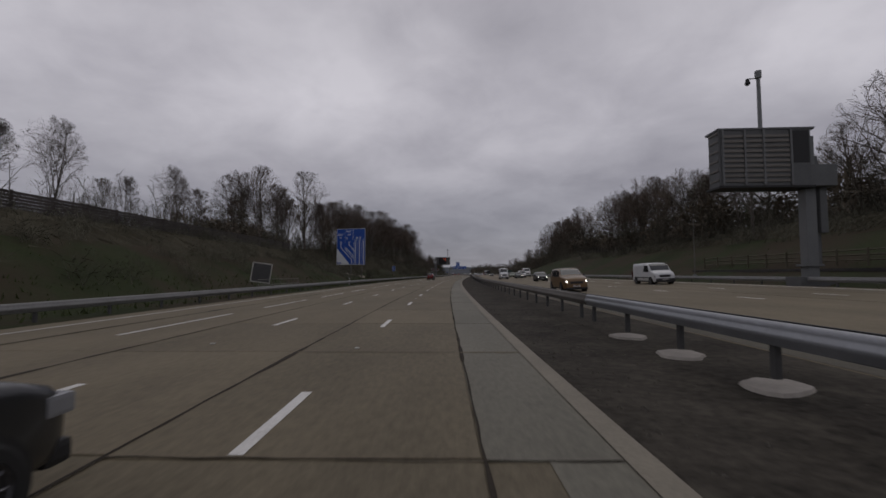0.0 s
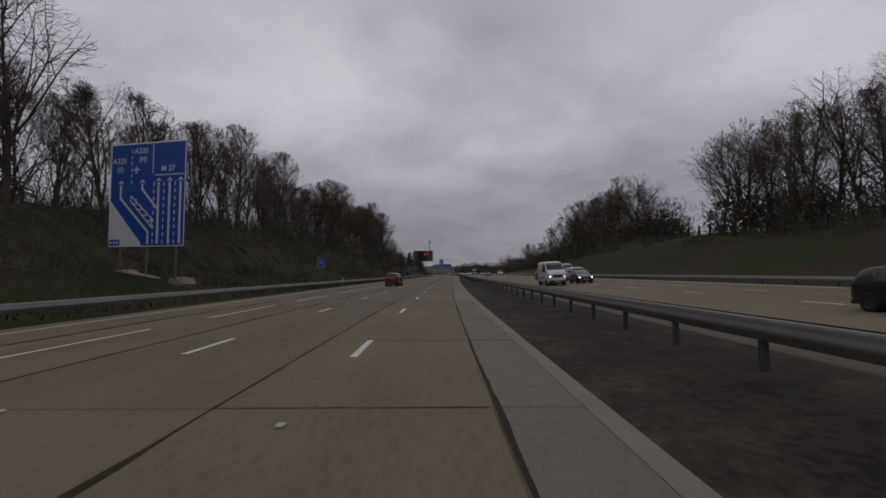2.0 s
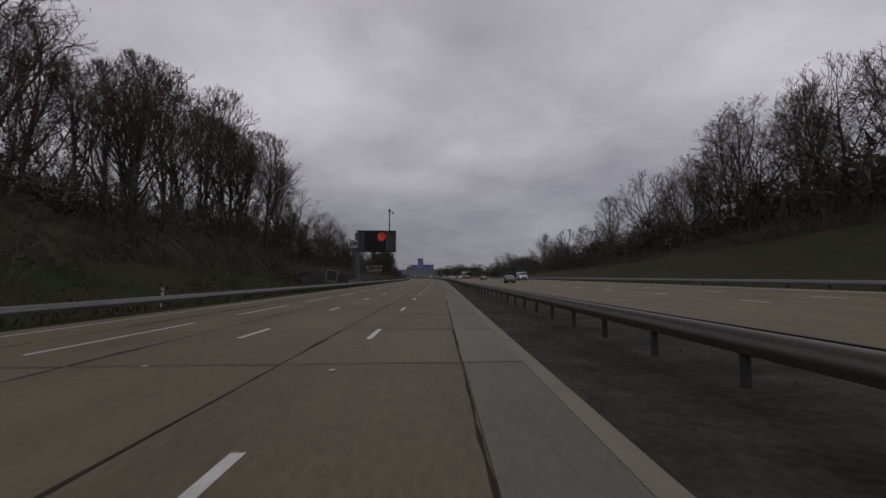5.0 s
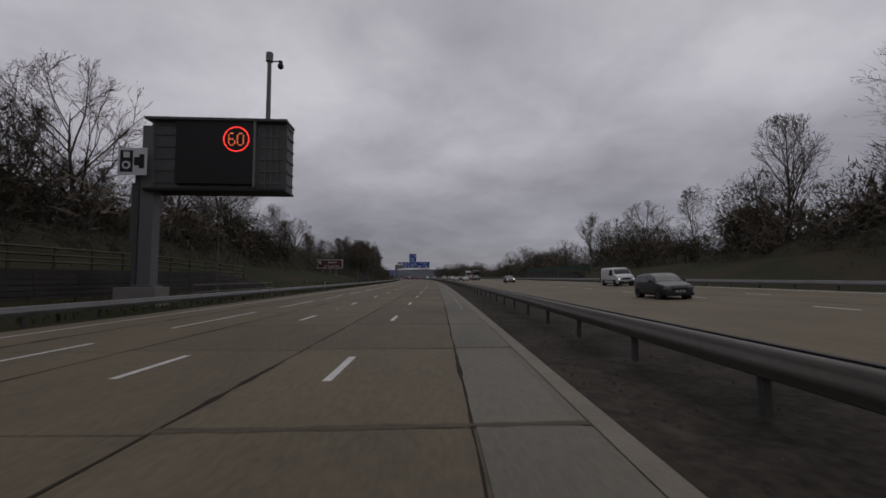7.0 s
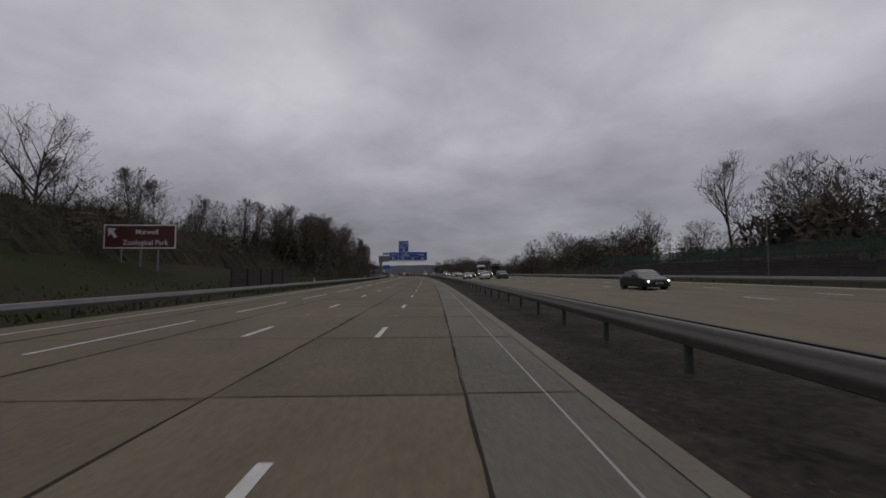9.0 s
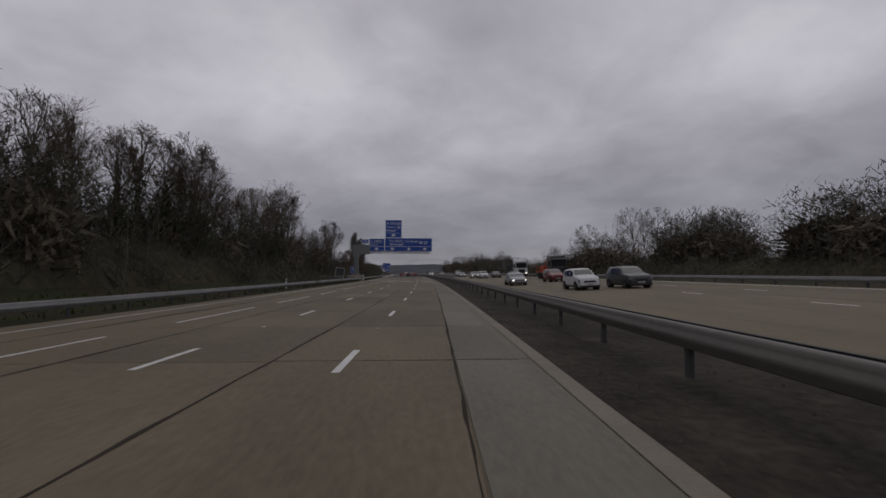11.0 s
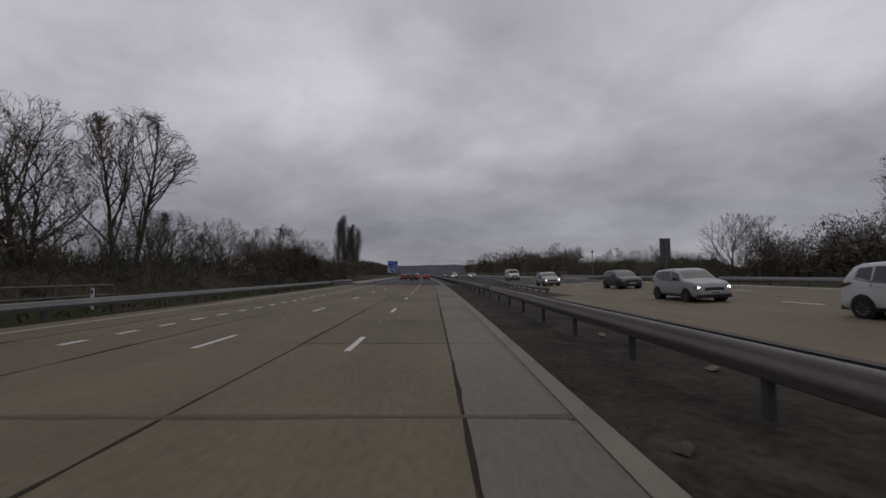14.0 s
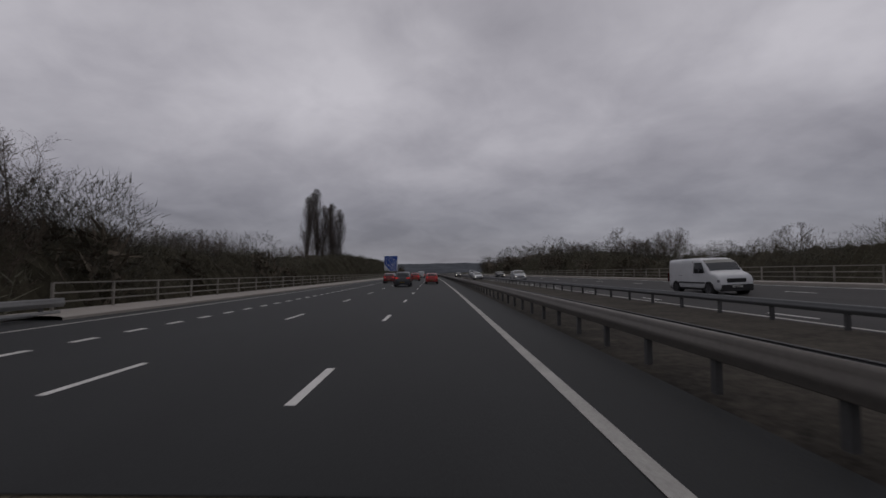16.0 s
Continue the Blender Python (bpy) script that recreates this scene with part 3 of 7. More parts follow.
def matrix_sign(m, lit=True, reach=8.0, mast_x=6.6):
    """A cantilever with a large lamp-matrix box; local x runs to the right over the lanes."""
    t = thing("matrix_signal", "grey cantilever gantry with a black display showing a red sixty" if lit else "back of a grey cantilever matrix signal box", "gantry", m)
    part("foundation", boxed((-0.75 if lit else -1.2, -0.6, -0.4), (1.35 if lit else 1.2, 0.8, 1.0 if lit else 0.3), 0.03), STEEL_DARK if not lit else PLINTH, t, "grey concrete plinth")
    c = 0.6 if lit else 0.0
    bm = boxed((c - 0.34, -0.35, 0.2), (c + 0.34, 0.35, 9.7), 0.03)
    box(bm, (c - 0.55, -0.5, 0.98), (c + 0.55, 0.5, 1.12), 0.01)
    part("column", bm, COLUMN, t)
    part("cable_duct", boxed((c - 0.72, -0.2, 1.1), (c - 0.5, 0.1, 8.4), 0.01), STEEL_DARK, t)
    part("cabinet", boxed((c - 0.95, -0.1, 3.2), (c - 0.5, 0.45, 6.6), 0.02), STEEL_DARK, t, "tall grey switch cabinet")
    x0, x1, z0, z1 = 0.72 if lit else 0.3, reach, 6.25, 10.0
    h = part("housing", boxed((x0, -0.3, z0), (x1, 0.95, z1), 0.03), STEEL_DARK, t)
    part("top_rail", boxed((x0 - 0.25, -0.62, z1 - 0.02), (x1 + 0.05, 1.0, z1 + 0.12), 0.02), STEEL_DARK, h)
    part("walkway", boxed((x0 - 0.2, -0.66, z0 - 0.12), (x1 + 0.05, 1.0, z0 + 0.02), 0.02), BLACK, h)
    part("display", boxed((x0 + 1.35, -0.52, z0 + 0.28), (x1 - 1.75, -0.28, z1 - 0.02), 0.02), BLACK, h, "black lamp matrix panel")
    for zz in (0.35, 1.0, 1.65, 2.3, 2.95, 3.5):
        part("louvre", boxed((x1 - 1.4, -0.36, z0 + zz), (x1 - 0.25, -0.29, z0 + zz + 0.07)), GALV, h)
        part("louvre", boxed((x1 - 0.01, -0.2, z0 + zz), (x1 + 0.06, 0.85, z0 + zz + 0.12), 0.01), GALV, h)
        part("louvre", boxed((x0 + 0.15, -0.36, z0 + zz), (x0 + 1.2, -0.29, z0 + zz + 0.05)), GALV, h)
    for xx in (x1 - 1.15, x1 - 0.83, x1 - 0.5):
        part("mullion", boxed((xx, -0.40, z0 + 0.2), (xx + 0.06, -0.355, z1 - 0.2)), GALV, h)
    part("mullion", boxed((x0 + 0.1, -0.45, z0), (x0 + 0.18, -0.3, z1), 0.01), GALV, h)
    part("frame_bar", boxed((x1 - 1.72, -0.56, z0 + 0.1), (x1 - 1.6, -0.3, z1 - 0.02), 0.01), PALE_STEEL, h)
    if lit:
        # a ring of lamps round a number made of lamps
        ring = bmesh.new()
        rx, rz = x1 - 2.62, z1 - 1.02
        for i in range(44):
            for r in (0.66,):
                a = i * math.tau / 44
                box(ring, (rx + r * math.cos(a) - 0.03, -0.545, rz + r * math.sin(a) - 0.03), (rx + r * math.cos(a) + 0.03, -0.518, rz + r * math.sin(a) + 0.03))
        part("red_ring", ring, LED_RED, h, "ring of red lamps")
        dots = {"6": ["0110", "1000", "1000", "1110", "1001", "1001", "0110"], "0": ["0110", "1001", "1001", "1001", "1001", "1001", "0110"]}
        for k, ch in enumerate("60"):
            d = bmesh.new()
            for r, row in enumerate(dots[ch]):
                for c, on in enumerate(row):
                    if on == "1":
                        x, z = rx - 0.40 + k * 0.46 + c * 0.105, rz + 0.31 - r * 0.105
                        box(d, (x - 0.03, -0.545, z - 0.03), (x + 0.03, -0.518, z + 0.03))
            part("digit", d, LED_AMBER, h, "digit of pale lamps")
        cs = part("camera_plate", boxed((-0.70, -0.75, 6.9), (0.75, -0.66, 8.35), 0.01), WHITE, t, "white speed camera sign plate")
        part("camera_mark", boxed((-0.58, -0.765, 7.05), (0.06, -0.752, 8.2), 0.004), BLACK, cs)
        part("camera_lens", rod(bmesh.new(), (-0.26, -0.775, 7.42), (-0.26, -0.764, 7.42), 0.22, n=20), WHITE, cs)
        part("camera_pupil", rod(bmesh.new(), (-0.26, -0.785, 7.42), (-0.26, -0.774, 7.42), 0.12, n=16), BLACK, cs)
        part("camera_flash", boxed((-0.42, -0.775, 7.82), (-0.10, -0.764, 8.12)), WHITE, cs)
        part("camera_mark", boxed((0.12, -0.765, 7.4), (0.42, -0.752, 7.85)), BLACK, cs)
        part("camera_mark", boxed((0.38, -0.765, 7.25), (0.64, -0.752, 8.0)), BLACK, cs)
        part("bracket", boxed((-0.6, -0.66, 7.4), (-0.3, -0.2, 7.5)), STEEL_DARK, t)
    else:
        part("back_shroud", boxed((-1.3, -0.2, z0 - 0.02), (x0, 0.9, z0 + 1.4), 0.03), STEEL_DARK, t)
        for i in range(10):
            part("louvre", boxed((x0 + 1.35, 0.94, z0 + 0.25 + 0.33 * i), (x1 - 0.3, 1.02, z0 + 0.43 + 0.33 * i), 0.015), GALV, h)
        for xx in (x0 + 1.2, x0 + 2.9, x1 - 1.7, x1 - 0.3):
            part("frame_bar", boxed((xx, 0.94, z0 + 0.05), (xx + 0.13, 1.07, z1 - 0.02), 0.01), COLUMN, h)
        # flat black plate on the closed housing paints the shade inside a bay
        part("recess", boxed((x0 + 0.1, 0.945, z0 + 1.5), (x0 + 1.15, 0.96, z1 - 0.1), 0.004), BLACK, h, "black plate painted as the shade of an open bay")
    mast = rod(bmesh.new(), (mast_x, 0.3, z1), (mast_x, 0.3, 14.2), 0.13, 0.11, 12)
    rod(mast, (mast_x, 0.3, 13.75), (mast_x, 0.3, 14.25), 0.2, 0.2, 12)
    mt = part("camera_mast", mast, PALE_STEEL, t)
    part("camera_arm", rod(bmesh.new(), (mast_x, 0.3, 13.75), (mast_x + 0.65, 0.2, 13.75), 0.04, n=8), PALE_STEEL, mt)
    dome = bmesh.new()
    bmesh.ops.create_uvsphere(dome, u_segments=12, v_segments=8, radius=0.17, matrix=Matrix.Translation((mast_x + 0.65, 0.2, 13.45)))
    rod(dome, (mast_x + 0.65, 0.2, 13.45), (mast_x + 0.65, 0.2, 13.75), 0.14, 0.10, 10)
    part("dome_camera", dome, BLACK, mt, "dark dome camera")
    return t


matrix_sign(at(228.85, -16.3, 0.0, 3), reach=7.85)
matrix_sign(at(30.0, 24.3, 1.05, 177), lit=False, reach=6.1, mast_x=3.0)


def direction_gantry(m):
    """A cantilever sign gantry; local x runs to the right over the lanes."""
    t = thing("direction_gantry", "cantilever gantry carrying blue motorway direction signs over the lanes", "gantry", m)
    part("foundation", boxed((-1.25, -1.1, -0.3), (1.85, 1.1, 1.15), 0.03), CAST, t, "pale concrete plinth")
    bm = boxed((-0.06, -0.45, 1.15), (0.78, 0.45, 5.0), 0.05)
    part("column", bm, PALE_STEEL, t)
    part("collar", boxed((-0.18, -0.52, 4.85), (0.90, 0.52, 5.1), 0.03), PALE_STEEL, t)
    part("capital", boxed((-0.32, -0.6, 5.1), (1.04, 0.6, 5.4), 0.03), PALE_STEEL, t)
    part("base_plate", boxed((-0.35, -0.65, 1.15), (1.07, 0.65, 1.35), 0.02), PALE_STEEL, t)
    part("shroud", boxed((-0.30, -0.5, 5.4), (3.2, 0.55, 7.3), 0.03), PALE_STEEL, t, "grey equipment shroud")
    truss = bmesh.new()
    for y in (-0.15, 0.65):
        for z in (5.62, 5.95):
            rod(truss, (0.5, y, z), (15.6, y, z), 0.045, n=6)
        n = 18
        for i in range(n):
            x = 0.8 + i * 14.6 / n
            rod(truss, (x, y, 5.62 if i % 2 else 5.95), (x + 14.6 / n, y, 5.95 if i % 2 else 5.62), 0.04, n=6)
    for i in range(16):
        rod(truss, (0.8 + i * 0.97, -0.15, 5.55), (0.8 + i * 0.97, 0.65, 5.55), 0.03, n=6)
    part("truss", truss, GALV, t, "galvanised lattice truss")
    y = -0.45
    def hung(name, x0, z0, x1, z1):
        p = new(name)
        p.parent = t
        p.matrix_basis = Matrix.Translation((0, y, 0))
        board(p, x0, z0, x1, z1, BLUE, 0.07)
        part("bracket", boxed((x0 + 0.3, 0.05, z0), (x0 + 0.4, 0.3, z1)), STEEL_DARK, p)
        part("bracket", boxed((x1 - 0.4, 0.05, z0), (x1 - 0.3, 0.3, z1)), STEEL_DARK, p)
        return p
    a = hung("sign_panel", 6.2, 5.95, 15.9, 8.72)
    lettering("lettering", "The WEST, The Docks", 0.47, on_face(7.05, 7.85), WHITE, a)
    lettering("lettering", "Winchester", 0.47, on_face(7.05, 7.22), WHITE, a)
    lettering("lettering", "M 27", 0.62, on_face(13.3, 7.48), WHITE, a)
    part("rule", boxed((6.4, -0.042, 6.93), (15.7, -0.031, 7.0)), WHITE, a)
    for x in (7.75, 11.1, 14.4):
        arrow_down(a, x, 6.42, 0.9)
    b = hung("sign_panel", 6.3, 8.76, 9.65, 12.45)
    lettering("lettering", "A 335(N)", 0.55, on_face(6.6, 11.5), WHITE, b)
    lettering("lettering", "Airport", 0.42, on_face(6.5, 10.82), WHITE, b)
    plane_mark(b, 9.05, 10.98, 0.8)
    lettering("lettering", "Eastleigh", 0.42, on_face(6.5, 10.1), WHITE, b)
    part("rule", boxed((6.45, -0.042, 9.73), (9.45, -0.031, 9.79)), WHITE, b)
    arrow_down(b, 7.95, 9.26, 0.95)
    c = hung("sign_panel", 3.0, 5.95, 6.15, 8.6)
    lettering("lettering", "A 335(S)", 0.52, on_face(3.25, 7.75), WHITE, c)
    lettering("lettering", "So'ton", 0.42, on_face(3.2, 7.15), WHITE, c)
    part("rule", boxed((3.2, -0.042, 6.93), (6.0, -0.031, 6.99)), WHITE, c)
    arrow_down(c, 4.5, 6.42, 0.9)
    d = hung("sign_panel", 1.55, 7.55, 2.9, 8.45)
    lettering("lettering", "½m", 0.42, on_face(1.75, 7.8), WHITE, d)
    e = part("number_plate_box", boxed((1.05, -0.48, 7.55), (1.5, -0.40, 8.45), 0.01), BLACK, t, "small black plate")
    lettering("lettering", "5", 0.4, on_face(1.15, 7.8, -0.485), WHITE, e)
    return t


direction_gantry(at(412.2, -14.7, 0.0))


# ---- trees ----
def tube(verts, faces, pts, radii, sides):
    """A tapered tube through points; a last radius of 0 ends in a tip."""
    base = len(verts)
    rings = []
    for i, (p, r) in enumerate(zip(pts, radii)):
        if r <= 0:
            rings.append([len(verts)])
            verts.append(tuple(p))
            continue
        d = (pts[min(i + 1, len(pts) - 1)] - pts[max(i - 1, 0)]).normalized()
        u = d.orthogonal().normalized()
        w = d.cross(u)
        ring = []
        for k in range(sides):
            a = k * math.tau / sides
            ring.append(len(verts))
            verts.append(tuple(p + u * (r * math.cos(a)) + w * (r * math.sin(a))))
        rings.append(ring)
    for a, b in zip(rings, rings[1:]):
        if len(b) == 1:
            faces += [(a[k], a[(k + 1) % sides], b[0]) for k in range(sides)]
        else:
            faces += [(a[k], a[(k + 1) % sides], b[(k + 1) % sides], b[k]) for k in range(sides)]


def sliver(verts, faces, p, q, w):
    """The finest twig: a thin blade tapering to a tip."""
    d = q - p
    u = d.orthogonal().normalized() * w
    k = len(verts)
    verts += [tuple(p - u), tuple(p + u), tuple(q)]
    faces.append((k, k + 1, k + 2))


def limb_points(rng, p, d, length, n, wander, rise):
    pts = [Vector(p)]
    d = Vector(d).normalized()
    for i in range(n):
        d = (d + Vector((rng.gauss(0, wander), rng.gauss(0, wander), rng.gauss(0, wander * 0.6) + rise))).normalized()
        pts.append(pts[-1] + d * (length / n))
    return pts


def off_axis(rng, d, angle):
    u = d.orthogonal().normalized()
    u = Matrix.Rotation(rng.uniform(0, math.tau), 3, d) @ u
    return (d * math.cos(angle) + u * math.sin(angle)).normalized()


STYLES = {  # crown half width, half height, middle (of the height); limbs, lowest limb, their angle, lift
    "broad": (0.40, 0.41, 0.60, 15, 0.20, 0.95, 0.10),
    "tall": (0.27, 0.39, 0.61, 15, 0.25, 0.62, 0.14),
    "birch": (0.22, 0.36, 0.64, 16, 0.28, 0.58, 0.06),
    "thin": (0.24, 0.40, 0.60, 12, 0.20, 0.60, 0.12),
    "poplar": (0.115, 0.50, 0.51, 46, 0.05, 0.32, 0.24),
}


def tree_meshes(seed, height, style):
    """The meshes of a leafless tree's trunk with limbs and of its crown of twigs, grown out to a rounded hull."""
    rng = random.Random(seed)
    wide, deep, mid, n1, first, angle, rise = STYLES[style]
    tv, tf, cv, cf = [], [], [], []
    centre = Vector((0, 0, mid * height))
    lobes = [rng.uniform(0.82, 1.12) for _ in range(7)]

    def room(p, d):
        """The way from p along d to the hull, whose radius swells and dips round the tree."""
        a = math.atan2(p.y + d.y, p.x + d.x) % math.tau / math.tau * 7
        k = lobes[int(a) % 7] * (1 - a % 1) + lobes[(int(a) + 1) % 7] * (a % 1)
        q = Vector(((p.x) / (wide * k), (p.y) / (wide * k), (p.z - centre.z) / deep)) / height
        e = Vector((d.x / (wide * k), d.y / (wide * k), d.z / deep)) / height
        aa, bb, cc = e.dot(e), q.dot(e), q.dot(q) - 1
        disc = bb * bb - aa * cc
        return (-bb + math.sqrt(disc)) / aa if disc > 0 else 0.0

    def on(pts, u):
        k = min(int(u * (len(pts) - 1)), len(pts) - 2)
        return pts[k].lerp(pts[k + 1], u * (len(pts) - 1) - k), (pts[k + 1] - pts[k]).normalized()

    def twigs(pts, count, length, w):
        for c in range(count):
            e, d = on(pts, min(0.999, 0.12 + 0.88 * (c + rng.random()) / count))
            dc = (off_axis(rng, d, rng.uniform(0.4, 1.0)) + Vector((0, 0, -0.3 if style == "birch" else 0.15))).normalized()
            l = min(length * rng.uniform(0.6, 1.3), max(0.3, room(e, dc) + 0.35))
            tip = e + dc * l
            sliver(cv, cf, e, tip, w)
            h = e.lerp(tip, rng.uniform(0.25, 0.7))
            sliver(cv, cf, h, h + off_axis(rng, dc, rng.uniform(0.4, 0.9)) * l * rng.uniform(0.45, 0.75), w * 0.8)

    r0 = height * {"broad": 0.020, "tall": 0.0165, "birch": 0.010, "thin": 0.010, "poplar": 0.015}[style] * rng.uniform(0.85, 1.1)
    n = 8
    trunk = limb_points(rng, (0, 0, -0.4), Vector((rng.gauss(0, 0.05), rng.gauss(0, 0.05), 1)), height * (0.78 if style == "broad" else 0.95), n, 0.06 if style == "broad" else 0.04, 0.05)
    tube(tv, tf, trunk, [r0 * 1.4] + [r0 * (1 - 0.9 * (i / n) ** 0.9) for i in range(1, n + 1)], 7)
    n2, n3, n4 = (6, 4, 3) if style == "poplar" else (6, 4, 3) if seed > 20 else (6, 5, 3) if style != "thin" else (5, 5, 4)
    for i in range(n1):
        u = first + (0.98 - first) * ((i + rng.random() * 0.8) / n1)
        p, d = on(trunk, u)
        da = off_axis(rng, d, angle * rng.uniform(0.7, 1.2) * (1.1 - 0.45 * u))
        l1 = min(room(p, da) * rng.uniform(0.82, 1.0), height * 0.5)
        if l1 < 0.5:
            continue
        a = limb_points(rng, p, da, l1, 4, 0.12, rise)
        ra = r0 * (1 - 0.75 * u) * rng.uniform(0.45, 0.62)
        tube(tv, tf, a, [ra, ra * 0.8, ra * 0.6, ra * 0.4, ra * 0.2], 5)
        for j in range(n2):
            q, db = on(a, min(0.999, 0.22 + 0.78 * (j + rng.random()) / n2))
            db = off_axis(rng, db, rng.uniform(0.4, 0.85) * (0.6 if style == "poplar" else 1))
            l2 = min(l1 * rng.uniform(0.38, 0.6), room(q, db) + 0.3)
            if l2 < 0.4:
                continue
            bpts = limb_points(rng, q, db, l2, 2, 0.15, rise)
            rb = max(0.018, ra * 0.36)
            tube(cv, cf, bpts, [rb, rb * 0.7, rb * 0.3], 3)
            for c in range(n3):
                e, dc = on(bpts, min(0.999, 0.15 + 0.85 * (c + rng.random()) / n3))
                dc = off_axis(rng, dc, rng.uniform(0.35, 0.8))
                l3 = min(max(0.7, l2 * rng.uniform(0.45, 0.7)), room(e, dc) + 0.4)
                if l3 < 0.25:
                    continue
                tip = e + dc * l3
                sliver(cv, cf, e, tip, 0.022)
                twigs([e, tip], n4, max(0.45, l3 * 0.5), 0.0215)
    return (tv, tf), (cv, cf)


def ivy_clumps(rng, height, r0, count):
    """Many small leaves round a trunk."""
    v, f = [], []
    for i in range(count):
        z = height * 0.62 * rng.random() ** 0.8
        a, r = rng.uniform(0, math.tau), r0 * (1.3 + 2.8 * rng.random() ** 1.5) * (1.1 - 0.6 * z / height)
        p = Vector((r * math.cos(a), r * math.sin(a), z))
        u = Vector((rng.gauss(0, 1), rng.gauss(0, 1), rng.gauss(0, 1))).normalized() * rng.uniform(0.06, 0.115)
        w = u.orthogonal().normalized() * u.length * 0.8
        k = len(v)
        v += [tuple(p - u), tuple(p + w), tuple(p + u), tuple(p - w)]
        f.append((k, k + 1, k + 2, k + 3))
    return v, f


def ivy_mantle(rng, limbs, twigs, height, count):
    """Ivy leaves that climb trunk and limbs and hang in the lower crown."""
    v, f = [], []
    inner = [q for q in limbs if q[2] < 0.82 * height] + [q for q in twigs if q[2] < 0.55 * height and math.hypot(q[0], q[1]) < 0.17 * height]
    for i in range(count):
        p = Vector(rng.choice(inner)) + Vector((rng.gauss(0, 0.22), rng.gauss(0, 0.22), rng.gauss(0, 0.25)))
        p.z = max(0.1, p.z * rng.uniform(0.55, 1.0))
        u = Vector((rng.gauss(0, 1), rng.gauss(0, 1), rng.gauss(0, 1))).normalized() * rng.uniform(0.08, 0.16)
        w = u.orthogonal().normalized() * u.length * 0.8
        k = len(v)
        v += [tuple(p - u), tuple(p + w), tuple(p + u), tuple(p - w)]
        f.append((k, k + 1, k + 2, k + 3))
    return v, f


KINDS = []
for seed, height, style, pale, ivy in ((11, 17, "broad", 0, 0), (12, 15, "broad", 0, 1), (13, 18, "tall", 0, 1), (14, 16, "tall", 0, 1), (15, 15, "birch", 1, 0), (16, 13, "birch", 1, 0), (17, 12, "thin", 0, 0), (18, 14, "thin", 0, 1), (19, 24, "poplar", 1, 0), (20, 16, "tall", 1, 1), (21, 15, "tall", 0, 2), (22, 14, "broad", 0, 2)):
    (tv, tf), (cv, cf) = tree_meshes(seed, height, style)
    climb = random.Random(seed)
    leaves = mesh_of("ivy", *(ivy_mantle(climb, tv, cv, height, 1900) if ivy == 2 else ivy_clumps(climb, height, 0.30, 280)), IVY) if ivy else None
    KINDS.append((height, style, mesh_of("trunk", tv, tf, PALE_BARK if pale else BARK), mesh_of("crown", cv, cf, PALE_TWIG if pale else TWIG), leaves))
TREE_WORDS = {"broad": "bare spreading winter tree with dark branches on the embankment", "tall": "tall bare winter tree with upright dark branches", "birch": "slender pale bare birch with drooping twigs", "thin": "young bare tree with thin upright stems", "poplar": "tall narrow bare poplar in the distance"}


def tree(s, o, z, kind, size=1.0, turn=0.0):
    height, style, trunk, crown, leaves = KINDS[kind]
    t = thing("tree", TREE_WORDS[style] if kind < 10 else "bare winter tree thickly overgrown with dark green ivy", "tree", at(s, o, z, turn) @ Matrix.Diagonal((size, size, size, 1)), "roadside trees")
    piece("trunk", trunk, t)
    piece("crown", crown, t)
    if leaves:
        piece("ivy", leaves, t, None, "dark green ivy")
    return t


def ground_z(s, o):
    if o < 0:
        h = LEFT_H(s)
        return float(np.interp(o, [-70, -29, -25, -20, -16.5], [h + 1, h, h * 0.86 * SIGN_CUT(s), h * 0.42 * SIGN_CUT(s), 0.05]))
    h = RIGHT_H(s)
    return float(np.interp(o, [24.5, 29, 35, 40, 80], [0.72, 0.7 + (h - 0.7) * 0.32, 0.7 + (h - 0.7) * 0.78, h, h + 1]))


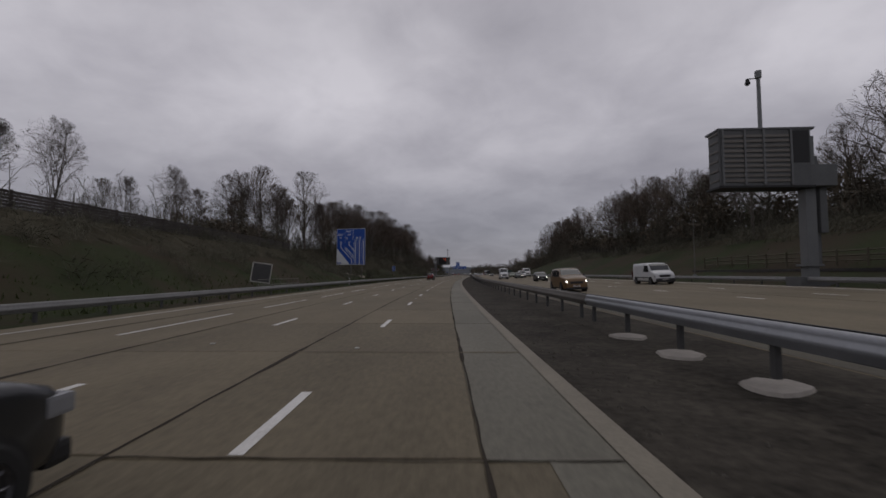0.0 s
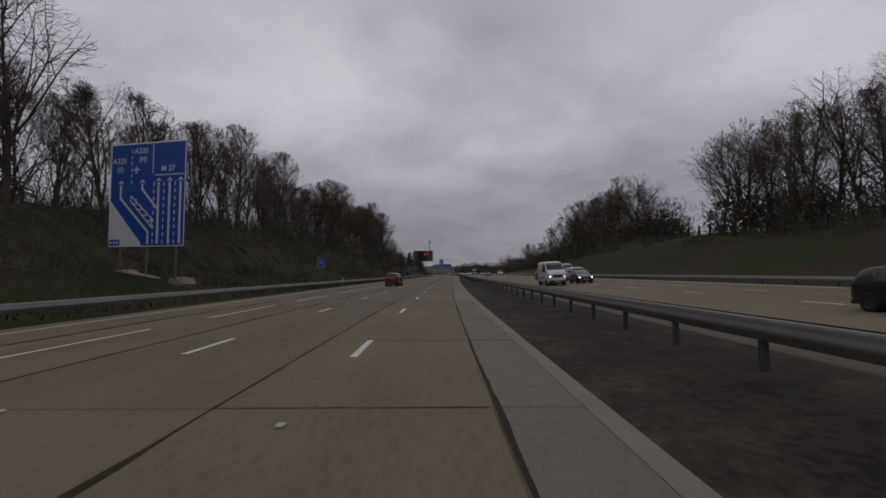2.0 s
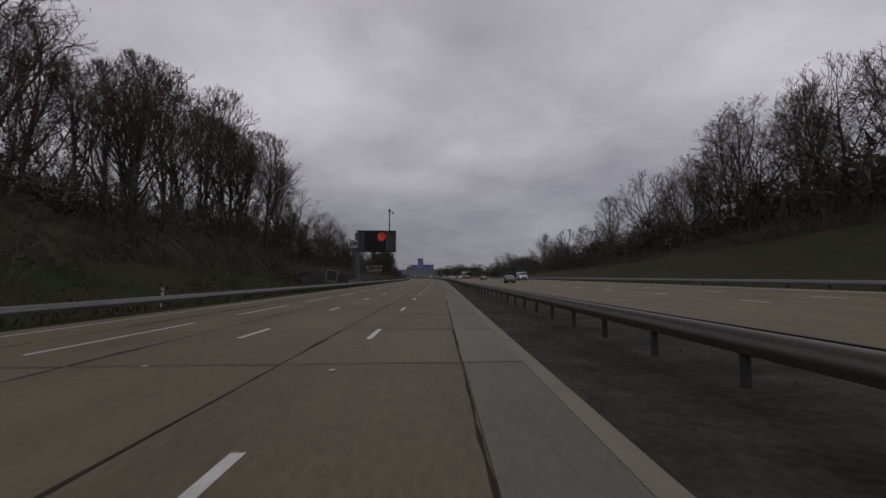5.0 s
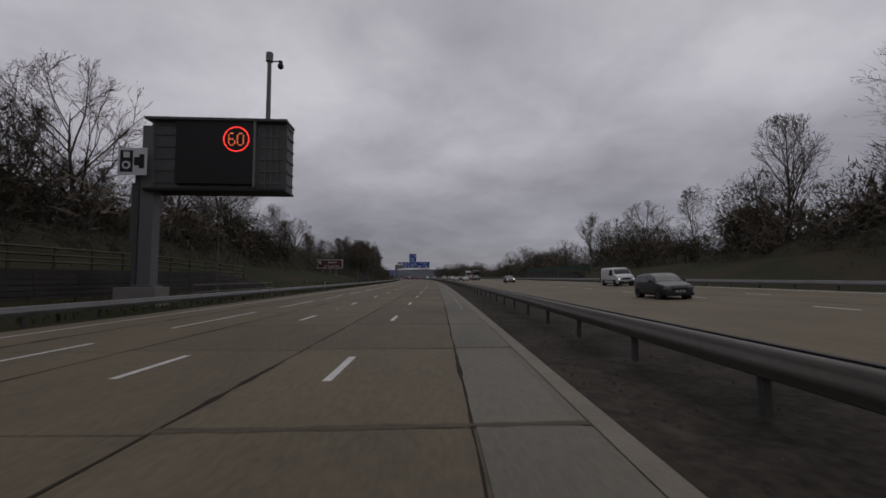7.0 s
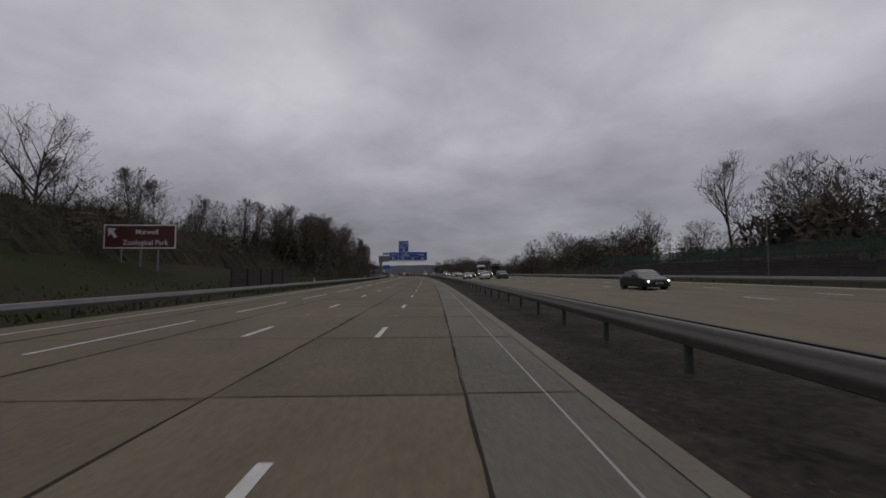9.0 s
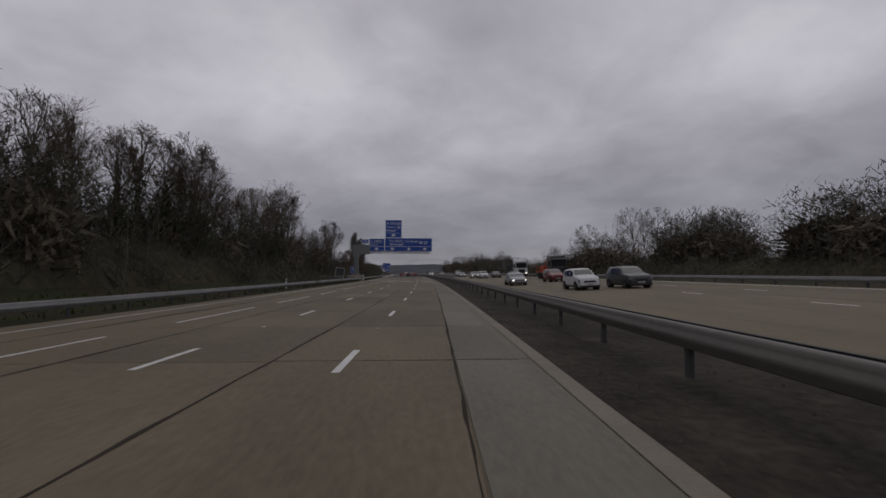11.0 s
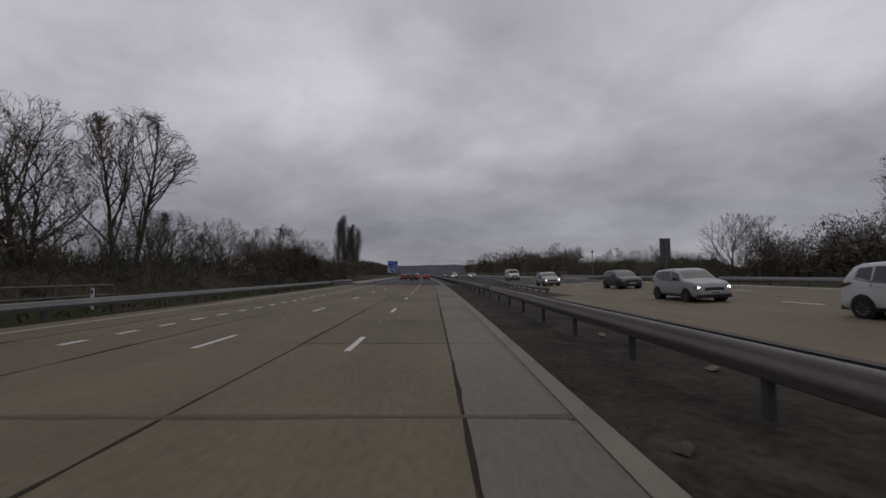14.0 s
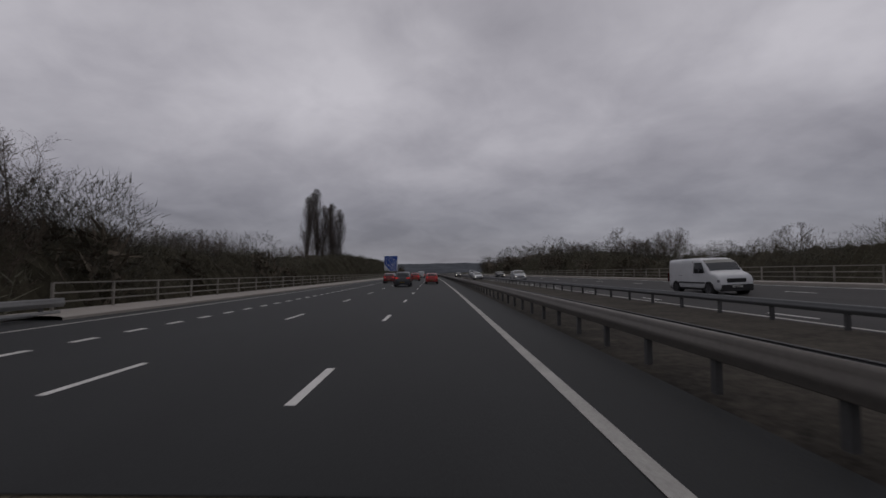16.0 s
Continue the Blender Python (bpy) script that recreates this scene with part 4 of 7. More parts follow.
def plant_trees():
    def belt(side, s0, s1, gap, o_near, o_far, kinds, lo, hi):
        rng = random.Random(int(s0 * 7 + o_near * 3 + side))
        s = s0
        while s < s1:
            o = rng.uniform(o_near, o_far) * side
            tree(s, o, ground_z(s, o) - 0.2, rng.choice(kinds), rng.uniform(lo, hi), rng.uniform(0, 360))
            s += gap * rng.uniform(0.6, 1.4)
    # left cutting: scattered birches first, then a close wood
    belt(-1, 20, 58, 4.6, 31, 42, (4, 5, 6, 4), 0.48, 0.74)
    belt(-1, 60, 78, 5.0, 30, 42, (4, 5, 6, 4), 0.6, 0.86)
    belt(-1, 78, 96, 4.4, 30, 42, (4, 5, 6, 4, 2), 0.76, 0.98)
    belt(-1, 92, 112, 4.0, 25, 31, (2, 3, 7), 0.7, 0.9)
    belt(-1, 84, 112, 4.8, 33, 42, (2, 3, 9, 4), 0.8, 1.0)
    belt(-1, 114, 150, 3.2, 24, 31, (2, 3, 7, 9, 4), 0.8, 1.0)
    belt(-1, 150, 186, 2.8, 24, 31, (2, 3, 7, 9, 3), 0.85, 1.0)
    belt(-1, 186, 214, 3.0, 25, 31, (2, 3, 7, 9, 10), 1.0, 1.2)
    belt(-1, 112, 180, 4.6, 31, 42, (0, 2, 3, 9), 0.9, 1.05)
    belt(-1, 180, 214, 4.2, 31, 40, (2, 3, 9), 1.12, 1.3)
    belt(-1, 226, 262, 5.0, 30, 42, (1, 4, 3, 7), 0.55, 0.8)
    belt(-1, 264, 330, 4.8, 28, 40, (7, 5, 1, 3), 0.5, 0.72)
    tree(297, -29.5, 2.9, 1, 0.72, 110)
    tree(290.5, -31, 3.0, 5, 1.0, 30)
    belt(-1, 328, 356, 2.6, 22, 29, (10, 11, 10), 0.62, 0.76)
    belt(-1, 357, 375, 2.0, 22, 29, (10, 11, 10, 3, 11), 0.8, 0.95)
    belt(-1, 375.5, 388, 2.0, 23, 29, (10, 11, 10, 1), 0.66, 0.78)
    belt(-1, 388.5, 396, 2.0, 23, 28, (0, 10, 11, 3), 0.85, 0.98)
    belt(-1, 400, 440, 4.0, 25, 38, (0, 1, 7, 1), 0.52, 0.72)
    belt(-1, 453, 474, 2.6, 22, 34, (7, 1, 3, 1), 0.5, 0.68)
    for s, o, kind, k in ((437, -27, 1, 0.88), (441, -29, 1, 0.8), (446.5, -27, 3, 0.95), (449.2, -27.5, 3, 1.05)):
        tree(s, o, 0.0, kind, k, s * 31 % 360)
    belt(-1, 475, 491, 1.5, 21, 31, (1, 7, 5, 6), 0.5, 0.68)
    tree(493, -25, -3.0, 7, 1.0, 75)
    tree(489, -27, -3.0, 3, 0.85, 20)
    belt(-1, 499, 540, 3.4, 26, 40, (1, 0, 1), 0.5, 0.68)
    belt(-1, 526, 570, 8.0, 24, 42, (6, 7, 1), 0.5, 0.7)
    tree(396, -25.6, 0.6, 1, 1.08, 40)
    for s, o, kind, k in ((210, -25, 2, 1.05), (219.5, -27, 3, 1.08), (224.5, -28.5, 2, 1.0)):
        tree(s, o, ground_z(s, o) - 0.2, kind, k, s * 41 % 360)
    tree(243.5, -31, 3.2, 0, 0.98, 200)
    tree(257, -31, 3.1, 0, 0.8, 80)
    tree(266.5, -31, 3.2, 0, 0.9, 30)
    tree(272.5, -31.5, 3.2, 1, 0.9, 140)
    # right cutting
    belt(1, 34, 108, 3.8, 40, 52, (0, 2, 3, 9, 1), 0.74, 0.92)
    belt(1, 100, 131, 2.9, 42, 50, (0, 3, 0, 3, 2), 0.92, 1.12)
    belt(1, 167, 182, 2.6, 42, 50, (0, 0, 1, 3), 0.95, 1.15)
    belt(1, 182, 212, 3.6, 40, 52, (0, 3, 2, 1), 1.05, 1.25)
    belt(1, 214, 232, 3.4, 42, 50, (0, 3, 0, 3), 0.9, 1.1)
    belt(1, 252, 300, 7.0, 40, 54, (0, 1, 7, 1), 0.45, 0.65)
    for s, o, kind, k in ((237, 44, 0, 1.15), (245, 49, 1, 0.8), (256, 44, 2, 1.0), (264.5, 46, 1, 0.88), (275.5, 44.5, 4, 0.9), (294.5, 45, 0, 0.84), (315, 47, 0, 0.82), (325.6, 45, 3, 1.1), (472, 48, 0, 0.66), (480, 49, 0, 0.8)):
        tree(s, o, ground_z(s, o) - 0.2, kind, k, s * 53 % 360)
    belt(1, 340, 380, 11.0, 44, 58, (0, 1, 0), 0.6, 0.8)
    for s, o, kind, k in ((392.5, 50, 1, 0.8), (404, 55, 0, 0.7), (413, 50, 0, 0.85), (424.5, 50, 0, 0.95), (437, 53, 1, 0.68), (450.6, 50, 0, 0.88)):
        tree(s, o, ground_z(s, o) - 0.2, kind, k, s * 29 % 360)
    belt(1, 462, 484, 5.0, 46, 58, (0, 1, 0), 0.5, 0.66)
    belt(1, 494, 560, 9.0, 48, 60, (1, 0), 0.5, 0.64)
    belt(1, 562, 660, 14.0, 48, 64, (1, 0), 0.7, 0.9)
    for s, o, k in ((596, -36.8, 1.0), (600.5, -35.8, 1.12), (605, -34.5, 0.94), (608.7, -32.6, 0.99), (614.6, -31.6, 0.95), (619, -35, 0.88)):
        tree(s, o, 0.0, 8, k, s * 37 % 360)


plant_trees()


def bramble_patch(rng):
    """A low thicket of arching stems with a few small leaves, as arrays."""
    v, f = [], []
    for i in range(20):
        p = Vector((rng.gauss(0, 0.8), rng.gauss(0, 0.8), 0))
        d = Vector((rng.gauss(0, 0.45), rng.gauss(0, 0.45), 1)).normalized()
        l = rng.uniform(0.9, 2.6)
        tip = p + d * l
        tube(v, f, [p, tip], [0.022, 0], 3)
        for g in range(6):
            h = p.lerp(tip, rng.uniform(0.2, 0.95))
            sliver(v, f, h, h + off_axis(rng, d, rng.uniform(0.5, 1.1)) * rng.uniform(0.4, 1.1), 0.018)
    for i in range(45):
        z = 1.9 * rng.random() ** 1.4
        r = 1.3 * (1 - z / 2.8)
        p = Vector((rng.gauss(0, 0.7) * r, rng.gauss(0, 0.7) * r, z))
        u = Vector((rng.gauss(0, 1), rng.gauss(0, 1), rng.gauss(0, 1))).normalized() * rng.uniform(0.04, 0.11)
        w = u.orthogonal().normalized() * u.length * 0.55
        k = len(v)
        v += [tuple(p - u), tuple(p + w), tuple(p + u), tuple(p - w)]
        f.append((k, k + 1, k + 2, k + 3))
    return np.array(v), f


def sapling_patch(rng):
    """A stand of leaning, forking young stems four to six metres high, as arrays."""
    v, f = [], []
    for i in range(8):
        p = Vector((rng.gauss(0, 0.9), rng.gauss(0, 0.9), 0))
        stem = limb_points(rng, p, (rng.gauss(0, 0.22), rng.gauss(0, 0.22), 1), rng.uniform(2.6, 5.0), 3, 0.14, 0.05)
        tube(v, f, stem, [0.035, 0.026, 0.018, 0], 3)
        for g in range(9):
            k = rng.randint(0, 2)
            h = stem[k].lerp(stem[k + 1], rng.random())
            e = off_axis(rng, (stem[k + 1] - stem[k]).normalized(), rng.uniform(0.35, 0.8)) * rng.uniform(0.5, 1.2)
            sliver(v, f, h, h + e, 0.018)
            for _ in range(2):
                q = h + e * rng.uniform(0.25, 0.8)
                sliver(v, f, q, q + off_axis(rng, e.normalized(), 0.6) * e.length * 0.5, 0.015)
    return np.array(v), f


def dome_patch(rng, sprays=235, width=0.034):
    """A leafless rounded bush or small tree about six metres high, as arrays."""
    v, f = [], []
    for i in range(9):
        d = Vector((rng.gauss(0, 0.35), rng.gauss(0, 0.35), 1)).normalized()
        tube(v, f, [Vector((0, 0, 0)), d * rng.uniform(3.0, 4.6)], [0.07, 0], 3)
    swell = [rng.uniform(0.75, 1.15) for _ in range(6)]
    for i in range(sprays):
        a, u = rng.uniform(0, math.tau), rng.random()
        z = 0.5 + 5.2 * u
        k = swell[int(a / math.tau * 6) % 6]
        r = 2.7 * k * math.sqrt(max(0.03, 1 - ((z - 2.7) / 3.3) ** 2)) * rng.uniform(0.55, 1.0)
        p = Vector((r * math.cos(a), r * math.sin(a), z))
        d = Vector((p.x * 0.5, p.y * 0.5, z * 0.25 + 0.4)).normalized()
        for g in range(2):
            h = p + Vector((rng.gauss(0, 0.18), rng.gauss(0, 0.18), rng.gauss(0, 0.18)))
            sliver(v, f, h, h + off_axis(rng, d, rng.uniform(0.2, 1.2)) * rng.uniform(0.22, 0.58), width)
    return np.array(v), f


def core_patch(rng):
    """The dark tangle of dead stems inside a bush: many short crossing slats of bark and leaf litter, as arrays."""
    v, f = [], []
    while len(f) < 175:
        q = Vector((rng.uniform(-1, 1), rng.uniform(-1, 1), rng.uniform(-1, 1)))
        if q.length > 1:
            continue
        p = Vector((q.x * 1.7, q.y * 1.7, 2.1 + q.z * 2.0))
        d = Vector((rng.gauss(0, 0.7), rng.gauss(0, 0.7), rng.gauss(0.4, 0.8))).normalized()
        sliver(v, f, p, p + d * rng.uniform(0.55, 1.2), rng.uniform(0.08, 0.15))
    return np.array(v), f


def undergrowth_bank(name, label, side, rows, seed, front, back):
    """A dense bank of brambles, ivy and dead stems: a craggy lit surface that bristles with twigs and small leaves.
    rows: distance along the road, height of the bank and offset of its front edge."""
    rng = np.random.default_rng(seed)
    ss, hs, os_ = zip(*rows)
    s = np.arange(ss[0], ss[-1], 0.55)
    n_o = 13
    S, J = np.meshgrid(s, np.arange(n_o), indexing="ij")
    S = S + rng.uniform(-0.2, 0.2, S.shape)
    u = J / (n_o - 1)
    O = np.interp(S, ss, os_) + u * back + rng.uniform(-0.3, 0.3, S.shape)
    lump = np.array([[noise.noise((a * 0.16 + seed, o * 0.22, 0.0)) * 0.30 + noise.noise((a * 0.7, o * 0.8, seed)) * 0.35 * min(1.0, 2.2 / float(np.interp(a, ss, hs))) for a, o in zip(ra, ro)] for ra, ro in zip(S, O)])
    rise = np.clip(u / 0.30, 0, 1) ** 0.75
    H = np.interp(S, ss, hs) * rise * np.clip(1.0 + lump, 0.25, 1.7) + rng.uniform(-0.22, 0.22, S.shape) * rise
    G = np.array([[ground_z(a, side * o) for a, o in zip(ra, ro)] for ra, ro in zip(S, O)])
    X = np.interp(S, S_AXIS, X_AXIS) + side * O
    Z = G + H - 0.2 * (u == 0)
    P = np.stack([X, S, Z], -1)
    m = len(s)
    idx = np.arange(m * n_o).reshape(m, n_o)
    q = np.stack([idx[:-1, :-1], idx[1:, :-1], idx[1:, 1:], idx[:-1, 1:]], -1).reshape(-1, 4)
    if side < 0:
        q = q[:, ::-1]
    tagged(new(name, mesh_of(name, P.reshape(-1, 3).tolist(), q.tolist(), BANK)), label, "undergrowth", kind="stuff")
    # bristling twigs and leaves
    keep = (H > 0.12) & (u < 0.8)
    base = P[keep]
    tall = np.clip(H[keep] / 1.6, 0.35, 1.0)
    vs, fs, k = [], [], 0
    for w, lo, hi, lift, copies in ((0.024, 0.5, 1.7, 0.8, 4), (0.07, 0.10, 0.26, 0.2, 3)):
        for c in range(copies):
            b = base + rng.normal(0, 0.22, base.shape)
            d = rng.normal(0, 0.6, base.shape)
            d[:, 2] = np.abs(d[:, 2]) + lift
            d[:, 0] -= side * 0.35
            d /= np.linalg.norm(d, axis=1)[:, None]
            length = rng.uniform(lo, hi, len(b)) * tall
            wide = np.cross(d, rng.normal(0, 1, d.shape))
            wide *= w / np.linalg.norm(wide, axis=1)[:, None]
            vs.append(np.stack([b - wide, b + wide, b + d * length[:, None]], 1).reshape(-1, 3))
    v = np.concatenate(vs)
    f = np.arange(len(v)).reshape(-1, 3)
    tagged(new(front, mesh_of(front, v.tolist(), f.tolist(), SCRUB)), "tangle of dead stems and leaves over the roadside undergrowth", "undergrowth", kind="stuff")


def plant_scrub():
    rng = random.Random(21)
    low = [bramble_patch(rng) for _ in range(5)]
    high = [sapling_patch(rng) for _ in range(5)]
    domes = [dome_patch(rng) for _ in range(5)]
    cores = [core_patch(rng) for _ in range(5)]
    fine = [dome_patch(rng, 620, 0.0125) for _ in range(3)]
    def mass(name, label, side, rows, kinds, mat, share, inner=None):
        spots = []
        for s0, s1, o0, o1, count, lo, hi in rows:
            for _ in range(round(count * share)):
                spots.append((rng.uniform(s0, s1), rng.uniform(o0, o1) * side, rng.uniform(lo, hi), rng.uniform(0, math.tau)))
        for nm, words, shapes, coat in ((name, label, kinds, mat), ("bush_stems", "dark tangled stems inside the roadside bushes", inner, STEMS)):
            if not shapes:
                continue
            vs, fs, n = [], [], 0
            for s, o, k, a in spots:
                v, f = rng.choice(shapes)
                c, sn = math.cos(a) * k, math.sin(a) * k
                vs.append(np.stack([v[:, 0] * c - v[:, 1] * sn + cx(s) + o, v[:, 0] * sn + v[:, 1] * c + s, v[:, 2] * k + ground_z(s, o) - 0.15], 1))
                fs += [tuple(i + n for i in q) for q in f]
                n += len(v)
            tagged(new(nm, mesh_of(nm, np.concatenate(vs).tolist(), fs, coat)), words, "undergrowth", kind="stuff")
    mass("scrub", "dark tangled brambles below the trees of the cutting", -1, [(8, 96, 18, 30, 220, 0.45, 1.0), (88, 212, 17.5, 25, 130, 0.6, 1.2), (212, 300, 24, 38, 60, 0.7, 1.4), (290, 312, 25, 32, 16, 0.8, 1.4), (312, 375, 18.5, 30, 54, 0.8, 1.5), (372, 470, 17, 30, 90, 0.7, 1.5), (478, 760, 18, 40, 50, 1.3, 2.4)], low, SCRUB, 0.62)
    mass("scrub", "dark tangled brambles on the far embankment", 1, [(30, 112, 35, 44, 60, 0.7, 1.4), (112, 152, 34, 44, 50, 0.4, 0.9), (150, 230, 35, 44, 60, 0.7, 1.4), (230, 310, 32, 46, 70, 0.8, 1.5), (310, 480, 34, 58, 70, 0.8, 1.7), (480, 760, 36, 60, 50, 1.4, 2.6)], low, SCRUB, 0.62)
    mass("thicket", "brown leafless thicket of young stems in the roadside wood", -1, [(20, 96, 29, 42, 110, 0.7, 1.25), (92, 212, 22.5, 40, 330, 0.9, 1.8), (200, 262, 26, 46, 130, 1.0, 1.8), (262, 330, 24, 40, 130, 0.8, 1.5), (328, 378, 20, 34, 120, 1.0, 1.9), (376, 398, 20, 32, 44, 1.2, 1.9), (398, 412, 20, 34, 26, 0.8, 1.3), (404, 474, 20, 38, 150, 0.8, 1.5)], high, THICKET, 0.55)
    mass("thicket", "brown leafless thicket of young stems on the far embankment", 1, [(26, 112, 39, 54, 170, 0.9, 1.7), (158, 230, 37, 54, 190, 0.9, 1.8), (230, 252, 38, 54, 30, 0.8, 1.3), (252, 310, 38, 56, 70, 0.6, 1.1), (310, 390, 38, 58, 60, 0.7, 1.3), (390, 480, 40, 66, 80, 0.8, 1.5)], high, THICKET, 0.55)
    mass("bushes", "rounded leafless bushes and small trees beside the river meadow", -1, [(60, 100, 31, 42, 30, 0.9, 1.4), (112, 208, 25, 36, 84, 0.8, 1.3), (214, 262, 28, 44, 70, 1.0, 1.7), (250, 282, 27, 36, 26, 1.2, 1.6), (262, 330, 26, 40, 70, 0.8, 1.3), (406, 436, 23, 34, 32, 1.2, 1.65), (328, 398, 22, 34, 60, 0.9, 1.4), (378, 474, 22, 40, 40, 0.7, 1.2), (540, 900, 26, 64, 110, 1.0, 1.6)], domes, THICKET, 0.72, cores)
    mass("bushes", "dense brown leafless bushes with fine twigs beside the bridge", -1, [(462, 478, 23, 32, 12, 1.1, 1.5), (480, 488, 22, 32, 14, 1.2, 1.6), (487, 498, 22.5, 30, 24, 1.4, 1.85), (498, 540, 22, 34, 44, 1.05, 1.5)], fine, THICKET, 0.72, cores)
    mass("bushes", "dense brown leafless bushes with fine twigs beyond the bridge", 1, [(474, 500, 42, 64, 24, 0.8, 1.3), (500, 560, 43, 60, 50, 1.2, 1.7)], fine, THICKET, 0.72)
    mass("bushes", "rounded leafless bushes and small trees on the far side", 1, [(30, 106, 42, 54, 56, 1.2, 2.0), (100, 131, 43, 52, 20, 1.0, 1.6), (160, 206, 42, 56, 44, 1.2, 2.2), (206, 250, 41, 52, 46, 1.2, 2.0), (252, 300, 39, 54, 34, 0.8, 1.3), (240, 275, 41, 47, 14, 1.4, 1.9), (286, 308, 42, 50, 20, 1.3, 1.8), (308, 320, 44, 50, 12, 1.4, 2.0), (326, 352, 42, 52, 16, 0.8, 1.2), (354, 374, 42, 50, 22, 1.5, 2.0), (374, 386, 44, 56, 10, 1.0, 1.4), (387, 400, 46, 54, 24, 1.5, 2.1), (400, 416, 46, 58, 20, 1.3, 2.0), (412, 450, 44, 62, 34, 1.2, 1.9), (450, 474, 42, 62, 40, 1.0, 1.5), (560, 640, 43, 62, 70, 1.3, 1.9), (640, 900, 44, 90, 80, 1.8, 2.8)], domes, THICKET, 0.72, cores)


plant_scrub()
undergrowth_bank("undergrowth", "dark bank of brambles and ivy below the roadside trees", -1, [(-20, 0.3, 22), (70, 0.3, 22), (88, 0.7, 23), (100, 1.8, 21), (130, 2.3, 21), (205, 2.2, 21.5), (214, 1.8, 25), (258, 2.0, 25.5), (268, 3.0, 25.5), (325, 3.2, 23.5), (345, 2.6, 20), (396, 2.7, 20), (410, 1.7, 20), (470, 1.5, 20), (476, 3.0, 20), (481, 6.4, 20), (495, 6.6, 20.5), (502, 5.6, 21), (540, 6.2, 22), (600, 6.2, 23), (760, 7.0, 25)], 31, "bramble_tangle", 11.0)
undergrowth_bank("undergrowth", "dark bank of brambles and ivy along the top of the far slope", 1, [(20, 1.4, 38), (100, 1.5, 39), (108, 0.4, 41.5), (150, 0.3, 41.5), (158, 1.4, 39), (205, 1.8, 38.5), (250, 1.7, 38.5), (256, 1.2, 38), (300, 1.5, 38), (335, 2.0, 38.5), (352, 1.6, 39), (380, 2.2, 40), (410, 2.4, 42), (450, 2.0, 44), (478, 2.6, 44), (486, 5.6, 43), (560, 6.2, 43), (760, 7.0, 43)], 47, "bramble_tangle", 11.0)


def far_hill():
    """Low wooded hills that close the view; their pale colour has the haze painted in."""
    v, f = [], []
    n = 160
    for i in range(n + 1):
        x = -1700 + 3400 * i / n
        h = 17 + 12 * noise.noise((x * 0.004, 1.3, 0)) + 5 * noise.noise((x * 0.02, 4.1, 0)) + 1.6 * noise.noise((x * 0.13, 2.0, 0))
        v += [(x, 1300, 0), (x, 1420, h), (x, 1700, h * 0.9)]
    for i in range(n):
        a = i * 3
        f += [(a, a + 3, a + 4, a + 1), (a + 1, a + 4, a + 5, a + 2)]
    tagged(new("backdrop", mesh_of("backdrop", v, f, HILL)), "low wooded hills along the horizon, with haze in their colour", "hills", kind="structure")


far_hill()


# ---- vehicles ----
GLASS = material("dark_car_glass", (0.024, 0.027, 0.030), 0.06, vary=0.1, bump=0, spec=0.6)
TYRE = material("tyre_rubber", (0.014, 0.014, 0.014), 0.85, vary=0.2, bump=0)
ALLOY = material("grey_alloy", (0.13, 0.13, 0.14), 0.4, 0.7, vary=0.1, bump=0)
TRIM = material("black_plastic_trim", (0.016, 0.016, 0.017), 0.6, vary=0.15, bump=0)
CHROME = material("bright_trim", (0.55, 0.55, 0.56), 0.25, 0.9, vary=0.05, bump=0)
PLATE_Y = material("yellow_plate", (0.20, 0.14, 0.02), 0.6, vary=0.08, bump=0)
PLATE_W = material("white_plate", (0.55, 0.55, 0.52), 0.5, vary=0.06, bump=0)
LAMP_RED = material("red_lamp_lens", (0.055, 0.004, 0.004), 0.2, vary=0.1, bump=0)
LAMP_CLEAR = material("clear_lamp_lens", (0.20, 0.205, 0.215), 0.12, vary=0.1, bump=0)


def paint(name, colour, rough=0.3):
    return material(name, colour, rough, 0.0, vary=0.10, grain=2.5, patch=0.8, bump=0, spec=0.45, coat=0.12)


RED_PAINT = paint("dark_red_car_paint", (0.145, 0.010, 0.013), 0.18)
BRIGHT_RED = paint("red_car_paint", (0.26, 0.012, 0.012))
WHITE_PAINT = paint("dirty_white_car_paint", (0.52, 0.53, 0.54))
BLACK_PAINT = paint("black_car_paint", (0.012, 0.013, 0.015))
GREY_PAINT = paint("dark_grey_car_paint", (0.030, 0.034, 0.038))
SILVER_PAINT = paint("silver_car_paint", (0.30, 0.31, 0.32))
GOLD_PAINT = paint("bronze_car_paint", (0.13, 0.075, 0.028))
GREEN_PAINT = paint("pale_green_car_paint", (0.16, 0.19, 0.13))
ORANGE_PAINT = paint("orange_plant_paint", (0.36, 0.055, 0.015), 0.5)
PINK = paint("pink_van_livery", (0.30, 0.03, 0.08))

